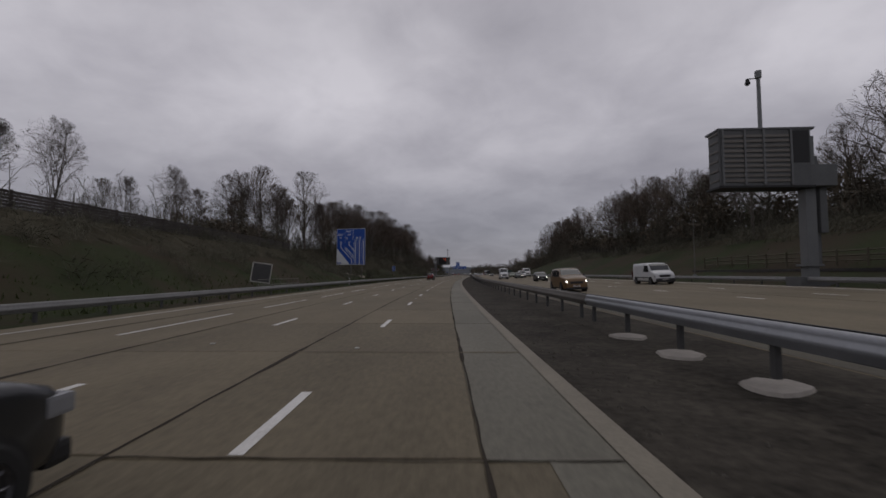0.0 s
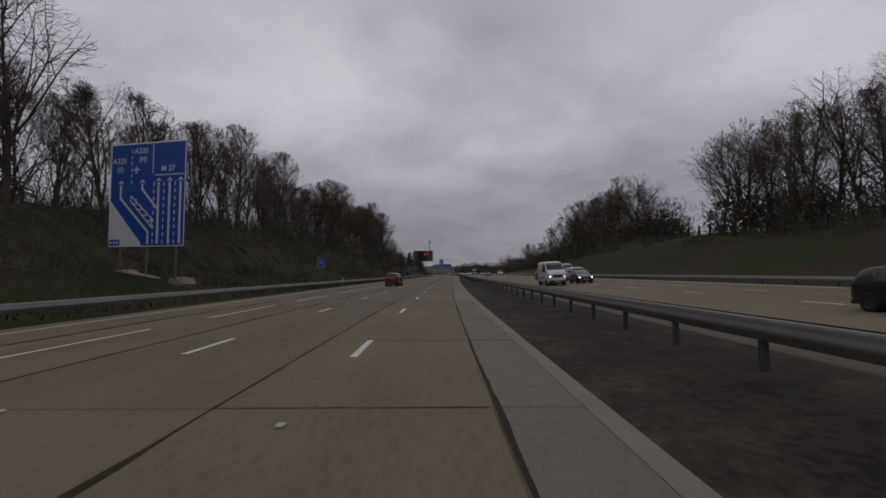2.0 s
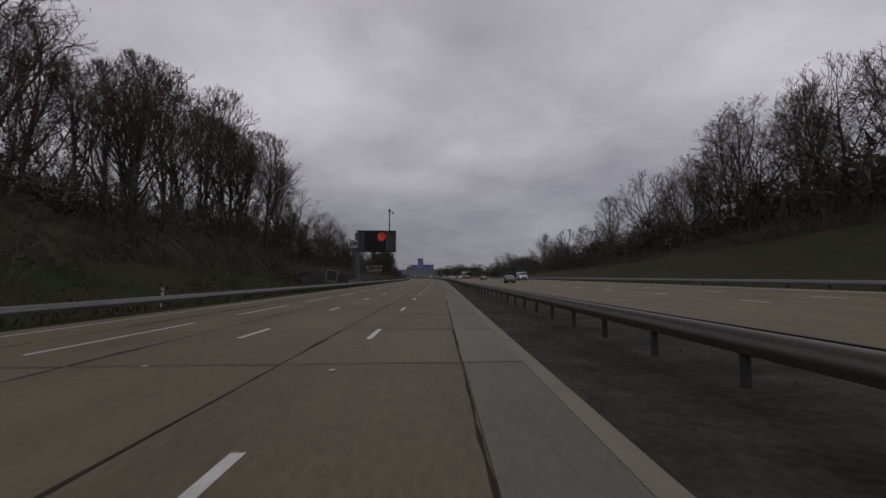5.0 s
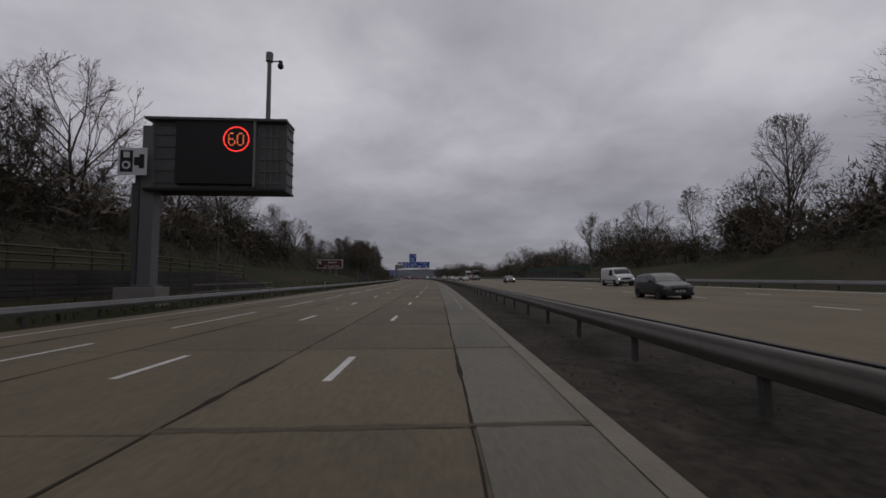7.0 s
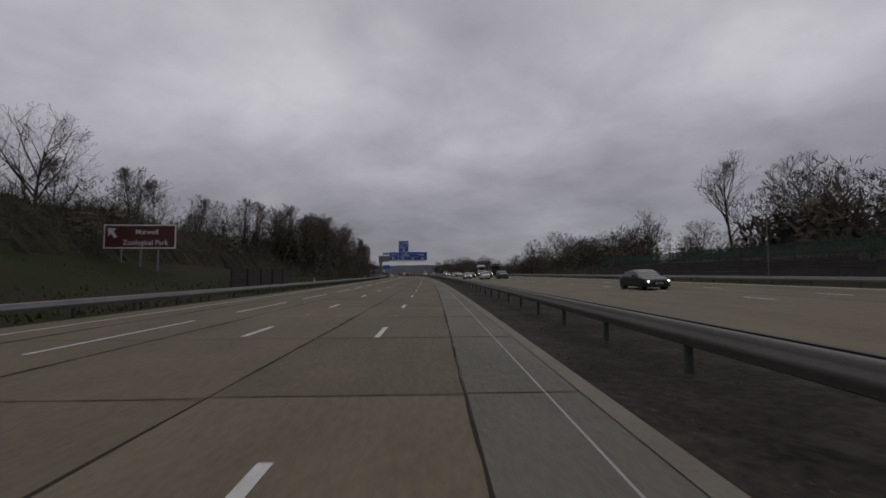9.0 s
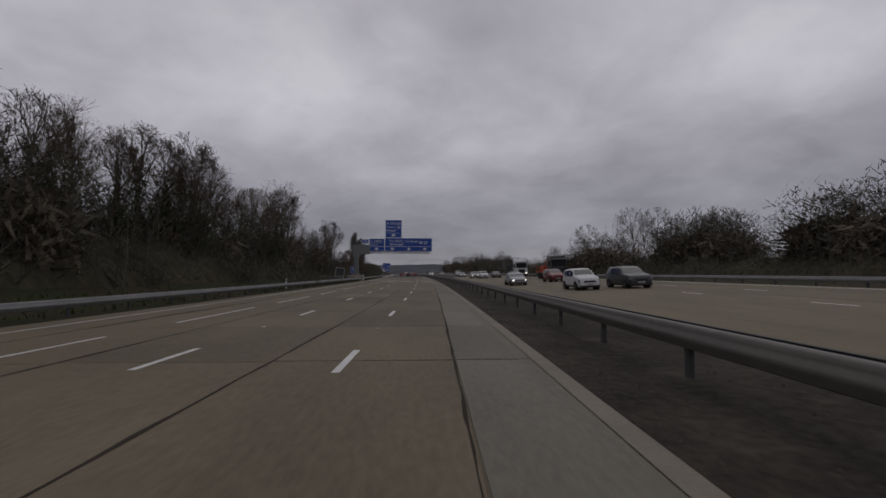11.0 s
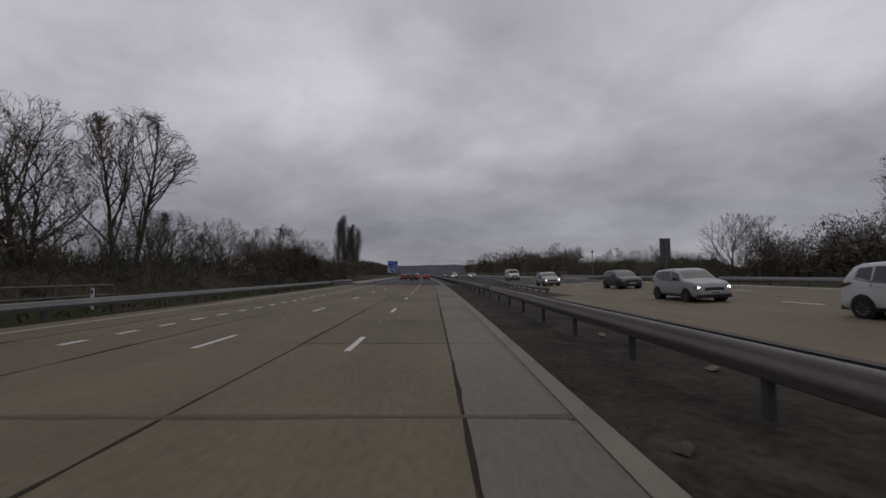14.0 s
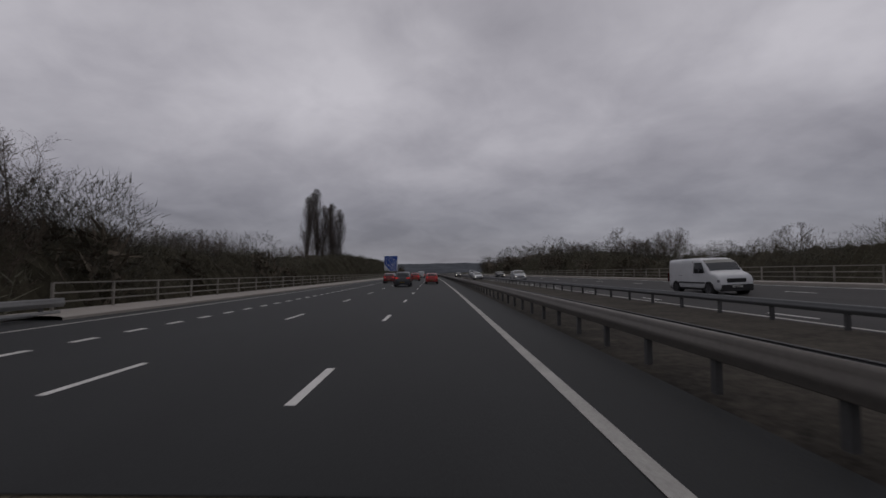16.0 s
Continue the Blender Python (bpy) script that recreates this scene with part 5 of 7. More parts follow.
SHAPES = {
    "suv": [(-0.5, 0.34), (-0.495, 0.50), (-0.485, 0.60), (-0.465, 0.66), (-0.43, 0.80), (-0.385, 0.93), (-0.34, 0.97), (-0.2, 0.995), (-0.02, 1.0), (0.07, 0.975), (0.13, 0.90), (0.23, 0.70), (0.265, 0.665), (0.36, 0.635), (0.44, 0.585), (0.475, 0.53), (0.492, 0.45), (0.5, 0.32)],
    "crossover": [(-0.5, 0.34), (-0.498, 0.50), (-0.493, 0.58), (-0.478, 0.645), (-0.455, 0.685), (-0.41, 0.80), (-0.355, 0.915), (-0.31, 0.955), (-0.2, 0.988), (-0.02, 1.0), (0.07, 0.97), (0.13, 0.89), (0.23, 0.69), (0.265, 0.655), (0.36, 0.625), (0.44, 0.575), (0.475, 0.52), (0.492, 0.44), (0.5, 0.32)],
    "hatch": [(-0.5, 0.36), (-0.495, 0.54), (-0.48, 0.64), (-0.45, 0.74), (-0.40, 0.88), (-0.34, 0.955), (-0.18, 0.995), (-0.02, 1.0), (0.07, 0.965), (0.14, 0.87), (0.24, 0.68), (0.28, 0.64), (0.38, 0.60), (0.45, 0.54), (0.48, 0.48), (0.495, 0.40), (0.5, 0.30)],
    "saloon": [(-0.5, 0.38), (-0.495, 0.56), (-0.47, 0.66), (-0.40, 0.69), (-0.34, 0.74), (-0.24, 0.89), (-0.14, 0.97), (-0.03, 1.0), (0.05, 0.975), (0.11, 0.91), (0.21, 0.71), (0.25, 0.66), (0.37, 0.61), (0.45, 0.54), (0.48, 0.48), (0.495, 0.40), (0.5, 0.30)],
    "van": [(-0.5, 0.80), (-0.498, 0.93), (-0.485, 0.975), (-0.44, 0.99), (-0.1, 1.0), (0.12, 0.99), (0.19, 0.955), (0.25, 0.86), (0.335, 0.64), (0.36, 0.60), (0.42, 0.565), (0.46, 0.52), (0.485, 0.45), (0.495, 0.36), (0.5, 0.26)],
}
WHEEL_CACHE = {}


def wheel_meshes(r, w):
    key = (round(r, 3), round(w, 3))
    if key in WHEEL_CACHE:
        return WHEEL_CACHE[key]
    n, v, f = 22, [], []
    prof = [(-w / 2, r * 0.66), (-w / 2, r * 0.90), (-w * 0.40, r * 0.98), (-w * 0.2, r), (w * 0.2, r), (w * 0.40, r * 0.98), (w / 2, r * 0.90), (w / 2, r * 0.66)]
    for i in range(n):
        a = i * math.tau / n
        v += [(x, rr * math.cos(a), rr * math.sin(a)) for x, rr in prof]
    k = len(prof)
    f = [(i * k + j, i * k + j + 1, ((i + 1) % n) * k + j + 1, ((i + 1) % n) * k + j) for i in range(n) for j in range(k - 1)]
    tyre = mesh_of("tyre", v, f, TYRE)
    bm = bmesh.new()
    rod(bm, (-w * 0.3, 0, 0), (w * 0.32, 0, 0), r * 0.14, n=12)
    for i in range(10):
        a = i * math.tau / 10
        c, s = math.cos(a), math.sin(a)
        rod(bm, (w * 0.30, 0.1 * r * c, 0.1 * r * s), (w * 0.36, 0.63 * r * c, 0.63 * r * s), r * 0.05, n=4)
    rod(bm, (-w * 0.1, 0, 0), (-w * 0.05, 0, 0), r * 0.62, n=20)
    for i in range(14):
        a, b = i * math.tau / 14, (i + 1) * math.tau / 14
        rod(bm, (w * 0.42, 0.64 * r * math.cos(a), 0.64 * r * math.sin(a)), (w * 0.42, 0.64 * r * math.cos(b), 0.64 * r * math.sin(b)), r * 0.035, n=4)
    rim = bpy.data.meshes.new("rim")
    bm.to_mesh(rim)
    bm.free()
    rim.materials.append(ALLOY)
    WHEEL_CACHE[key] = (tyre, rim)
    return WHEEL_CACHE[key]


def add_wheel(t, x, y, r, w, flip):
    tyre, rim = wheel_meshes(r, w)
    e = new("wheel")
    e.parent = t
    e.matrix_basis = Matrix.Translation((x, y, r)) @ (Matrix.Rotation(math.pi, 4, "Z") if flip else Matrix())
    piece("tyre", tyre, e)
    piece("rim", rim, e)


def vehicle(m, shape, size, coat, label, category="car", lit=True, tail=False, rails=False, cladding=False, group="traffic", name=None, panel=None):
    """A car or van facing local +y, standing on z = 0."""
    L, W, H = size
    top = SHAPES[shape]
    t = thing(name or category.replace(" ", "_"), label, category, m, group)
    belt = H * (0.625 if shape != "van" else 0.56)
    zb = 0.22
    tz = lambda u: float(np.interp(u, [p[0] for p in top], [p[1] for p in top])) * H

    def hw(u, z):
        e = abs(2 * u)
        plan = 1 - (0.16 if shape != "van" else 0.10) * e ** 5 - 0.05 * max(0, e - 0.93) / 0.07
        slim = 0.76 if shape == "crossover" else 0.80 if shape != "van" else 0.90
        f = float(np.interp(z, [zb, 0.34, 0.55, belt * 0.97, H], [0.93, 0.975, 1.0, 0.975, slim]))
        return W / 2 * plan * f
    us = sorted({p[0] for p in top} | {-0.3, -0.1, 0.02, 0.18, 0.31, -0.46, 0.40})
    v, f, k = [], [], 0
    for u in us:
        zt = tz(u)
        z_low = zb + (0.12 if abs(u) > 0.494 else 0.03 if abs(u) > 0.47 else 0.0)
        ring = [(hw(u, z_low) * 0.9, z_low)]
        for q in (0.10, 0.25, 0.45, 0.65, 0.82, 0.93):
            z = z_low + (zt - z_low) * q
            ring.append((hw(u, z), z))
        ring += [(hw(u, zt) * 0.955, z_low + (zt - z_low) * 0.985), (hw(u, zt) * 0.86, zt), (hw(u, zt) * 0.45, zt + 0.018), (0.0, zt + 0.024)]
        full = ring + [(-x, z) for x, z in reversed(ring[:-1])]
        k = len(full)
        v += [(x, u * L, z) for x, z in full]
    n = len(us)
    for i in range(n - 1):
        for j in range(k):
            a, b = i * k + j, i * k + (j + 1) % k
            f.append((a, a + k, b + k, b))
    f += [tuple(range(k)), tuple(range(n * k - 1, (n - 1) * k - 1, -1))]
    me = mesh_of("body", v, f, coat)
    for p in me.polygons:
        p.use_smooth = len(p.vertices) == 4
    body = piece("body", me, t)

    def side_pane(nm, pts, mat, out=0.006, label=""):
        """A pane on each flank through points (u, z)."""
        for sgn in (1, -1):
            vv = [(sgn * (hw(u, z) + out), u * L, z) for u, z in pts] + [(sgn * (hw(u, z) - 0.03), u * L, z) for u, z in pts]
            q = len(pts)
            ff = [tuple(range(q)) if sgn < 0 else tuple(range(q - 1, -1, -1))] + [(i, (i + 1) % q, q + (i + 1) % q, q + i) for i in range(q)]
            piece(nm, mesh_of(nm, vv, ff, mat), body, None, label)

    def screen(nm, u0, u1, mat, wide=0.86, lift=0.012):
        """A pane laid over the top line between two stations."""
        vv, ff = [], []
        cuts = [u0 + (u1 - u0) * i / 5 for i in range(6)]
        for u in cuts:
            z = tz(u)
            a = hw(u, z) * wide
            vv += [(-a, u * L, z + lift), (-a * 0.5, u * L, z + lift + 0.016), (0, u * L, z + lift + 0.022), (a * 0.5, u * L, z + lift + 0.016), (a, u * L, z + lift)]
        for i in range(5):
            ff += [(i * 5 + j, i * 5 + j + 1, i * 5 + j + 6, i * 5 + j + 5) for j in range(4)]
        piece(nm, mesh_of(nm, vv, ff, mat), body)
    zr = H * 0.93
    if shape == "van":
        screen("windscreen", 0.20, 0.335, GLASS, 0.90)
        side_pane("side_window", [(0.06, belt + 0.05), (0.275, belt + 0.05), (0.215, zr * 0.95), (0.07, zr * 0.95)], GLASS)
        side_pane("sill", [(-0.22, zb + 0.02), (0.27, zb + 0.02), (0.27, zb + 0.13), (-0.22, zb + 0.13)], TRIM, 0.012)
        side_pane("side_trim", [(-0.24, H * 0.30), (0.27, H * 0.30), (0.27, H * 0.345), (-0.24, H * 0.345)], TRIM, 0.018)
        side_pane("door_rail", [(-0.46, H * 0.52), (-0.17, H * 0.52), (-0.17, H * 0.532), (-0.46, H * 0.532)], TRIM, 0.008)
        for u in (-0.165, -0.455):
            side_pane("panel_seam", [(u, zb + 0.2), (u + 0.003, zb + 0.2), (u + 0.003, zr), (u, zr)], TRIM, 0.003)
        side_pane("door_seam", [(0.045, zb + 0.3), (0.050, zb + 0.3), (0.050, zr), (0.045, zr)], TRIM, 0.003)
        if panel:
            for a in (-0.48, -0.40, -0.32, -0.24, -0.16):
                for z0, z1 in ((zb + 0.4, belt), (belt, zr)):
                    side_pane("livery_panel", [(a, z0), (a + 0.08, z0), (a + 0.08, z1), (a, z1)], panel, 0.012, "pink livery panel")
            for sgn in (1, -1):
                x = sgn * (hw(-0.33, belt) + 0.02)
                part("livery_disc", rod(bmesh.new(), (x - 0.012, -0.33 * L, belt + 0.05), (x + 0.012, -0.33 * L, belt + 0.05), 0.42, n=24), WHITE_PAINT, body, "white disc on the livery")
    else:
        lo = belt + 0.05
        end = -0.40 if shape == "suv" else -0.35 if shape == "hatch" else -0.25
        screen("windscreen", 0.095, 0.232, GLASS, 0.88)
        screen("rear_window", {"suv": -0.462, "crossover": -0.448, "hatch": -0.45, "saloon": -0.345}[shape], {"suv": -0.40, "crossover": -0.362, "hatch": -0.37, "saloon": -0.2}[shape], GLASS, 0.74)
        arc = lambda u: zr - 0.5 * H * max(0, u + 0.02) ** 1.5 * 2.2 - 0.35 * H * max(0, -0.12 - u) ** 1.6
        up = lambda u: lo + (2.2 if cladding else 0.62) * H * max(0, -0.16 - u) ** 1.5
        side_pane("front_window", [(0.0, up(0)), (0.195, lo), (0.16, arc(0.15) - 0.03), (0.11, arc(0.11)), (0.06, arc(0.06)), (0.005, arc(0))], GLASS)
        if cladding:
            side_pane("rear_side_window", [(-0.15, lo + 0.01), (-0.02, lo), (-0.015, arc(-0.015)), (-0.12, arc(-0.12)), (-0.22, arc(-0.22) - 0.02), (-0.31, arc(-0.31) - 0.10), (-0.25, lo + 0.15)], GLASS)
        else:
            side_pane("rear_side_window", [(-0.235, up(-0.235)), (-0.12, lo), (-0.02, lo), (-0.015, arc(-0.015)), (-0.12, arc(-0.12)), (-0.225, arc(-0.225))], GLASS)
        if not cladding:
            side_pane("quarter_window", [(end + 0.035, up(end + 0.03) + 0.03), (-0.25, up(-0.25)), (-0.24, arc(-0.24)), (end + 0.06, arc(end + 0.06) - 0.01)], GLASS)
        line = [0.20, 0.05, -0.1, -0.16, -0.2, -0.24, -0.28] + ([] if cladding else [end + 0.06, end + 0.025])
        side_pane("window_trim", [(u, up(u) - 0.030) for u in reversed(line)] + [(u, up(u) - 0.012) for u in line], CHROME if cladding else TRIM)
        side_pane("sill", [(-0.26, zb + 0.02), (0.24, zb + 0.02), (0.24, zb + 0.13), (-0.26, zb + 0.13)], TRIM, 0.014)
        if cladding:
            side_pane("sill_strip", [(-0.20, zb + 0.15), (0.20, zb + 0.17), (0.20, zb + 0.20), (-0.20, zb + 0.18)], CHROME, 0.02, "bright sill strip")
        for u in (-0.19, 0.03):
            side_pane("door_handle", [(u - 0.02, belt - 0.08), (u + 0.02, belt - 0.08), (u + 0.02, belt - 0.055), (u - 0.02, belt - 0.055)], CHROME if cladding else coat, 0.03)
    for u in (0.055,) if shape == "van" else (-0.245, -0.005, 0.205):
        side_pane("door_gap", [(u, zb + 0.14), (u + 0.0022, zb + 0.14), (u + 0.0022, belt), (u, belt)], TRIM, 0.003)
    # wheels in dark arches
    r = H * 0.205 if shape != "van" else 0.34
    ax = (-0.325 if cladding else -0.305, 0.31) if shape != "van" else (-0.30, 0.335)
    for u in ax:
        for sgn in (1, -1):
            arch = rod(bmesh.new(), (sgn * (W / 2 - 0.30), u * L, r), (sgn * (W / 2 * (1.0 if cladding else 0.99) + 0.006), u * L, r), r * (1.22 if cladding else 1.13), n=28)
            part("wheel_arch", arch, TRIM, t)
            add_wheel(t, sgn * (W / 2 - 0.085), u * L, r, 0.22, sgn < 0)
    # tail
    yb = -L / 2

    def wrap_lamp(sgn):
        """A lens shape that wraps from the tailgate round the corner and ends in a point on the flank."""
        bm = bmesh.new()
        u_of = lambda z: float(np.interp(z / H, [p[1] for p in top[:6]], [p[0] for p in top[:6]]))
        rows = []
        for x, u, lo, hi in ((0.235, None, 0.575, 0.605), (0.30, None, 0.55, 0.62), (0.37, None, 0.535, 0.628), (0.0, -0.482, 0.535, 0.628), (0.0, -0.465, 0.548, 0.632), (0.0, -0.43, 0.575, 0.636), (0.0, -0.385, 0.615, 0.638)):
            ring = []
            for k in (1.0, -1.0):
                for z in (lo * H, (lo + hi) / 2 * H, hi * H):
                    if u is None:
                        ring.append((sgn * x * W, u_of(z) * L - 0.022 * k, z))
                    else:
                        ring.append((sgn * (hw(u, z) + 0.014 * k), u * L, z))
            rows.append([bm.verts.new(ring[i]) for i in (0, 1, 2, 5, 4, 3)])
        for a, b in zip(rows, rows[1:]):
            for j in range(6):
                bm.faces.new((a[j], a[(j + 1) % 6], b[(j + 1) % 6], b[j]))
        bm.faces.new(rows[0])
        bm.faces.new(list(reversed(rows[-1])))
        bmesh.ops.recalc_face_normals(bm, faces=list(bm.faces))
        return bm
    zt = H * (0.56 if shape != "van" else 0.40)
    for sgn in (1, -1):
        if shape == "van":
            lamp = boxed((sgn * W * 0.44, yb - 0.01, H * 0.33), (sgn * W * 0.485, yb + 0.10, H * 0.60), 0.02)
        else:
            lamp = wrap_lamp(sgn)
        part("tail_lamp", lamp, TAIL_LIT if tail else LAMP_RED, t)
    bump = boxed((-W * 0.40, yb - 0.04, zb - 0.02), (W * 0.40, yb + 0.18, zb + (0.15 if cladding else 0.11)), 0.05)
    part("rear_bumper", bump, TRIM, t)
    pl = part("rear_plate", boxed((-0.26, yb - 0.065, zb + 0.22), (0.26, yb - 0.015, zb + 0.33), 0.006), PLATE_Y, t, "yellow plate with dark bars")
    part("plate_bar", boxed((-0.20, yb - 0.072, zb + 0.25), (0.20, yb - 0.064, zb + 0.30)), BLACK, pl)
    if cladding:
        part("skid_strip", boxed((-W * 0.36, yb - 0.07, zb + 0.02), (W * 0.36, yb - 0.02, zb + 0.045), 0.008), CHROME, t)
        part("badge", rod(bmesh.new(), (0, yb - 0.03, zt + 0.02), (0, yb + 0.05, zt + 0.02), 0.06, n=12), CHROME, t)
        part("spoiler", boxed((-W * 0.33, yb + 0.112 * L, H * 0.925), (W * 0.33, yb + 0.18 * L, H * 0.948), 0.01), coat, t)
        part("rear_wiper", boxed((-0.30, yb + 0.052 * L, H * 0.70), (0.05, yb + 0.062 * L, H * 0.72), 0.006), TRIM, t)
        for sgn in (1, -1):
            part("vent_trim", boxed((sgn * W * 0.32, yb - 0.012, zb + 0.18), (sgn * W * 0.43, yb + 0.10, zb + 0.27), 0.03), TRIM, t)
    # front
    yf = L / 2
    for sgn in (1, -1):
        zf = H * (0.44 if shape != "van" else 0.375)
        lamp = boxed((sgn * W * 0.27, yf - 0.28, zf - 0.07), (sgn * W * 0.462, yf - 0.055, zf + 0.075), 0.03)
        hl = part("headlamp", lamp, LAMP_CLEAR, t)
        if lit:
            part("bulb", rod(bmesh.new(), (sgn * W * 0.385, yf - 0.08, zf), (sgn * W * 0.385, yf - 0.03, zf), 0.065, 0.05, 12), HEADLIGHT, hl, "lit headlamp bulb")
        mz = belt + 0.12
        mirror = boxed((sgn * (W / 2 + 0.02), 0.15 * L, mz - 0.07), (sgn * (W / 2 + 0.20), 0.15 * L + 0.10, mz + 0.07 + (0.1 if shape == "van" else 0)), 0.025)
        box(mirror, (sgn * (W / 2 - 0.10), 0.155 * L, mz - 0.06), (sgn * (W / 2 + 0.05), 0.155 * L + 0.05, mz - 0.02))
        part("wing_mirror", mirror, TRIM, t)
    part("grille", boxed((-W * 0.25, yf - 0.10, H * 0.33), (W * 0.25, yf - 0.005, H * 0.44), 0.02), TRIM, t)
    part("front_bumper", boxed((-W * 0.42, yf - 0.2, zb - 0.01), (W * 0.42, yf + 0.03, zb + (0.34 if shape == "van" else 0.16)), 0.05), TRIM, t)
    fp = part("front_plate", boxed((-0.26, yf - 0.01, zb + 0.19), (0.26, yf + 0.035, zb + 0.30), 0.006), PLATE_W, t, "white plate with dark bars")
    part("plate_bar", boxed((-0.20, yf + 0.034, zb + 0.22), (0.20, yf + 0.042, zb + 0.27)), BLACK, fp)
    if rails:
        for sgn in (1, -1):
            pts = [(-0.36, 0.955), (-0.32, 1.0), (-0.15, 1.025), (0.02, 1.02), (0.07, 0.985)]
            bm = bmesh.new()
            for (a, za), (b, zc) in zip(pts, pts[1:]):
                rod(bm, (sgn * W * 0.355, a * L, za * H), (sgn * W * 0.355, b * L, zc * H), 0.016, n=8)
            part("roof_rail", bm, CHROME, t, "bright roof rail")
    return t


def on_own(s, o):
    return at(s, o, 0.006)


def on_opp(s, o):
    """A pose on the banked far carriageway, facing back along it."""
    return pose(cx(s) + o, s, opp_z(o) + 0.008, 0, -math.degrees(math.atan(BANK_SLOPE)), heading(s)) @ pose(0, 0, 0, 0, 0, 180)


SUV, HATCH, SALOON, VAN, HIGHVAN = (4.3, 1.81, 1.63), (4.1, 1.78, 1.47), (4.65, 1.83, 1.42), (4.97, 1.98, 1.98), (5.9, 2.02, 2.6)
vehicle(on_own(111.95, -6.44) @ pose(0, 0, 0, 0, 0, -6), "crossover", (3.3, 1.52, 1.53), RED_PAINT, "dark red compact sport utility car with bright roof rails", lit=False, rails=True, cladding=True)
vehicle(on_own(1.35, -3.4), "hatch", HATCH, BLACK_PAINT, "black hatchback in the next lane", lit=False)
vehicle(on_own(529.6, -0.45), "hatch", HATCH, BRIGHT_RED, "bright red hatchback ahead in the outer lane", lit=False, tail=True)
vehicle(on_own(517.6, -3.7), "suv", SUV, GREY_PAINT, "dark grey sport utility car ahead in the traffic", lit=False, tail=True)
vehicle(on_own(534, -6.8), "hatch", HATCH, RED_PAINT, "dark red hatchback ahead in the traffic", lit=False, tail=True)
vehicle(on_own(552, -3.6), "hatch", HATCH, BRIGHT_RED, "red hatchback ahead in the queue of traffic", lit=False, tail=True)
vehicle(on_own(566, -6.7), "suv", SUV, BLACK_PAINT, "black car ahead in the queue of traffic", lit=False, tail=True)
vehicle(on_own(585, -0.3), "saloon", SALOON, GREY_PAINT, "dark grey saloon ahead in the queue of traffic", lit=False, tail=True)
vehicle(on_own(604, -3.5), "van", VAN, WHITE_PAINT, "white panel van ahead in the queue of traffic", "van", lit=False, tail=True)
vehicle(on_own(640, -6.7), "suv", SUV, RED_PAINT, "dark red car ahead in the queue of traffic", lit=False, tail=True)
ONCOMING = [
    (36.5, 10.0, "suv", (5.2, 1.95, 1.84), GOLD_PAINT, "bronze sport utility car with lit headlamps", "car"),
    (42.7, 19.7, "van", VAN, WHITE_PAINT, "white panel van in the inside lane", "van"),
    (71.4, 14.4, "hatch", HATCH, BLACK_PAINT, "black hatchback with lit headlamps", "car"),
    (107.6, 11.6, "van", HIGHVAN, WHITE_PAINT, "large white delivery van with lit headlamps", "van"),
    (110.0, 15.6, "hatch", HATCH, GREY_PAINT, "dark grey hatchback with lit headlamps", "car"),
    (118.2, 17.3, "van", (4.4, 1.85, 1.85), WHITE_PAINT, "small white panel van", "van"),
    (138.0, 20.9, "van", HIGHVAN, WHITE_PAINT, "tall white delivery van with a pink livery panel", "van"),
    (137.4, 16.4, "hatch", (3.7, 1.65, 1.5), GREEN_PAINT, "pale green small hatchback", "car"),
    (229.8, 13.3, "hatch", HATCH, GREY_PAINT, "dark grey hatchback on the far carriageway", "car"),
    (252.2, 20.0, "van", VAN, WHITE_PAINT, "white panel van with lit headlamps", "van"),
    (294.8, 15.2, "saloon", SALOON, BLACK_PAINT, "black saloon with lit headlamps", "car"),
    (355.8, 11.8, "suv", (4.28, 1.78, 1.66), WHITE_PAINT, "white compact sport utility car", "car"),
    (355.2, 15.4, "suv", (4.6, 1.9, 1.68), GREY_PAINT, "dark grey sport utility car", "car"),
    (376.8, 15.8, "suv", (4.4, 1.82, 1.62), RED_PAINT, "dark red sport utility car", "car"),
    (371.6, 9.8, "saloon", SALOON, SILVER_PAINT, "silver four-door coupe with lit headlamps", "car"),
    (386.4, 12.9, "hatch", HATCH, BLACK_PAINT, "black hatchback with lit headlamps", "car"),
    (420.5, 13.2, "suv", SUV, WHITE_PAINT, "white sport utility car on the far carriageway", "car"),
    (422.2, 16.4, "saloon", SALOON, BLACK_PAINT, "black saloon on the far carriageway", "car"),
    (431.0, 12.6, "suv", (4.2, 1.79, 1.55), SILVER_PAINT, "silver car with lit headlamps", "car"),
    (445.2, 15.4, "hatch", HATCH, GREY_PAINT, "dark grey hatchback on the far carriageway", "car"),
    (457.4, 12.6, "hatch", HATCH, SILVER_PAINT, "silver hatchback with lit headlamps", "car"),
    (492.4, 15.5, "van", VAN, WHITE_PAINT, "white panel van crossing the bridge", "van"),
    (535, 12.9, "suv", SUV, SILVER_PAINT, "silver car in far oncoming traffic", "car"),
    (560, 9.3, "hatch", HATCH, WHITE_PAINT, "white hatchback in far oncoming traffic", "car"),
    (578, 16.8, "saloon", SALOON, BLACK_PAINT, "black saloon in far oncoming traffic", "car"),
    (600, 12.9, "suv", SUV, WHITE_PAINT, "white car in far oncoming traffic", "car"),
    (625, 9.3, "hatch", HATCH, GREY_PAINT, "grey hatchback in far oncoming traffic", "car"),
    (650, 16.8, "van", VAN, WHITE_PAINT, "white van in far oncoming traffic", "van"),
    (672, 12.9, "hatch", HATCH, BLACK_PAINT, "black hatchback in far oncoming traffic", "car"),
]
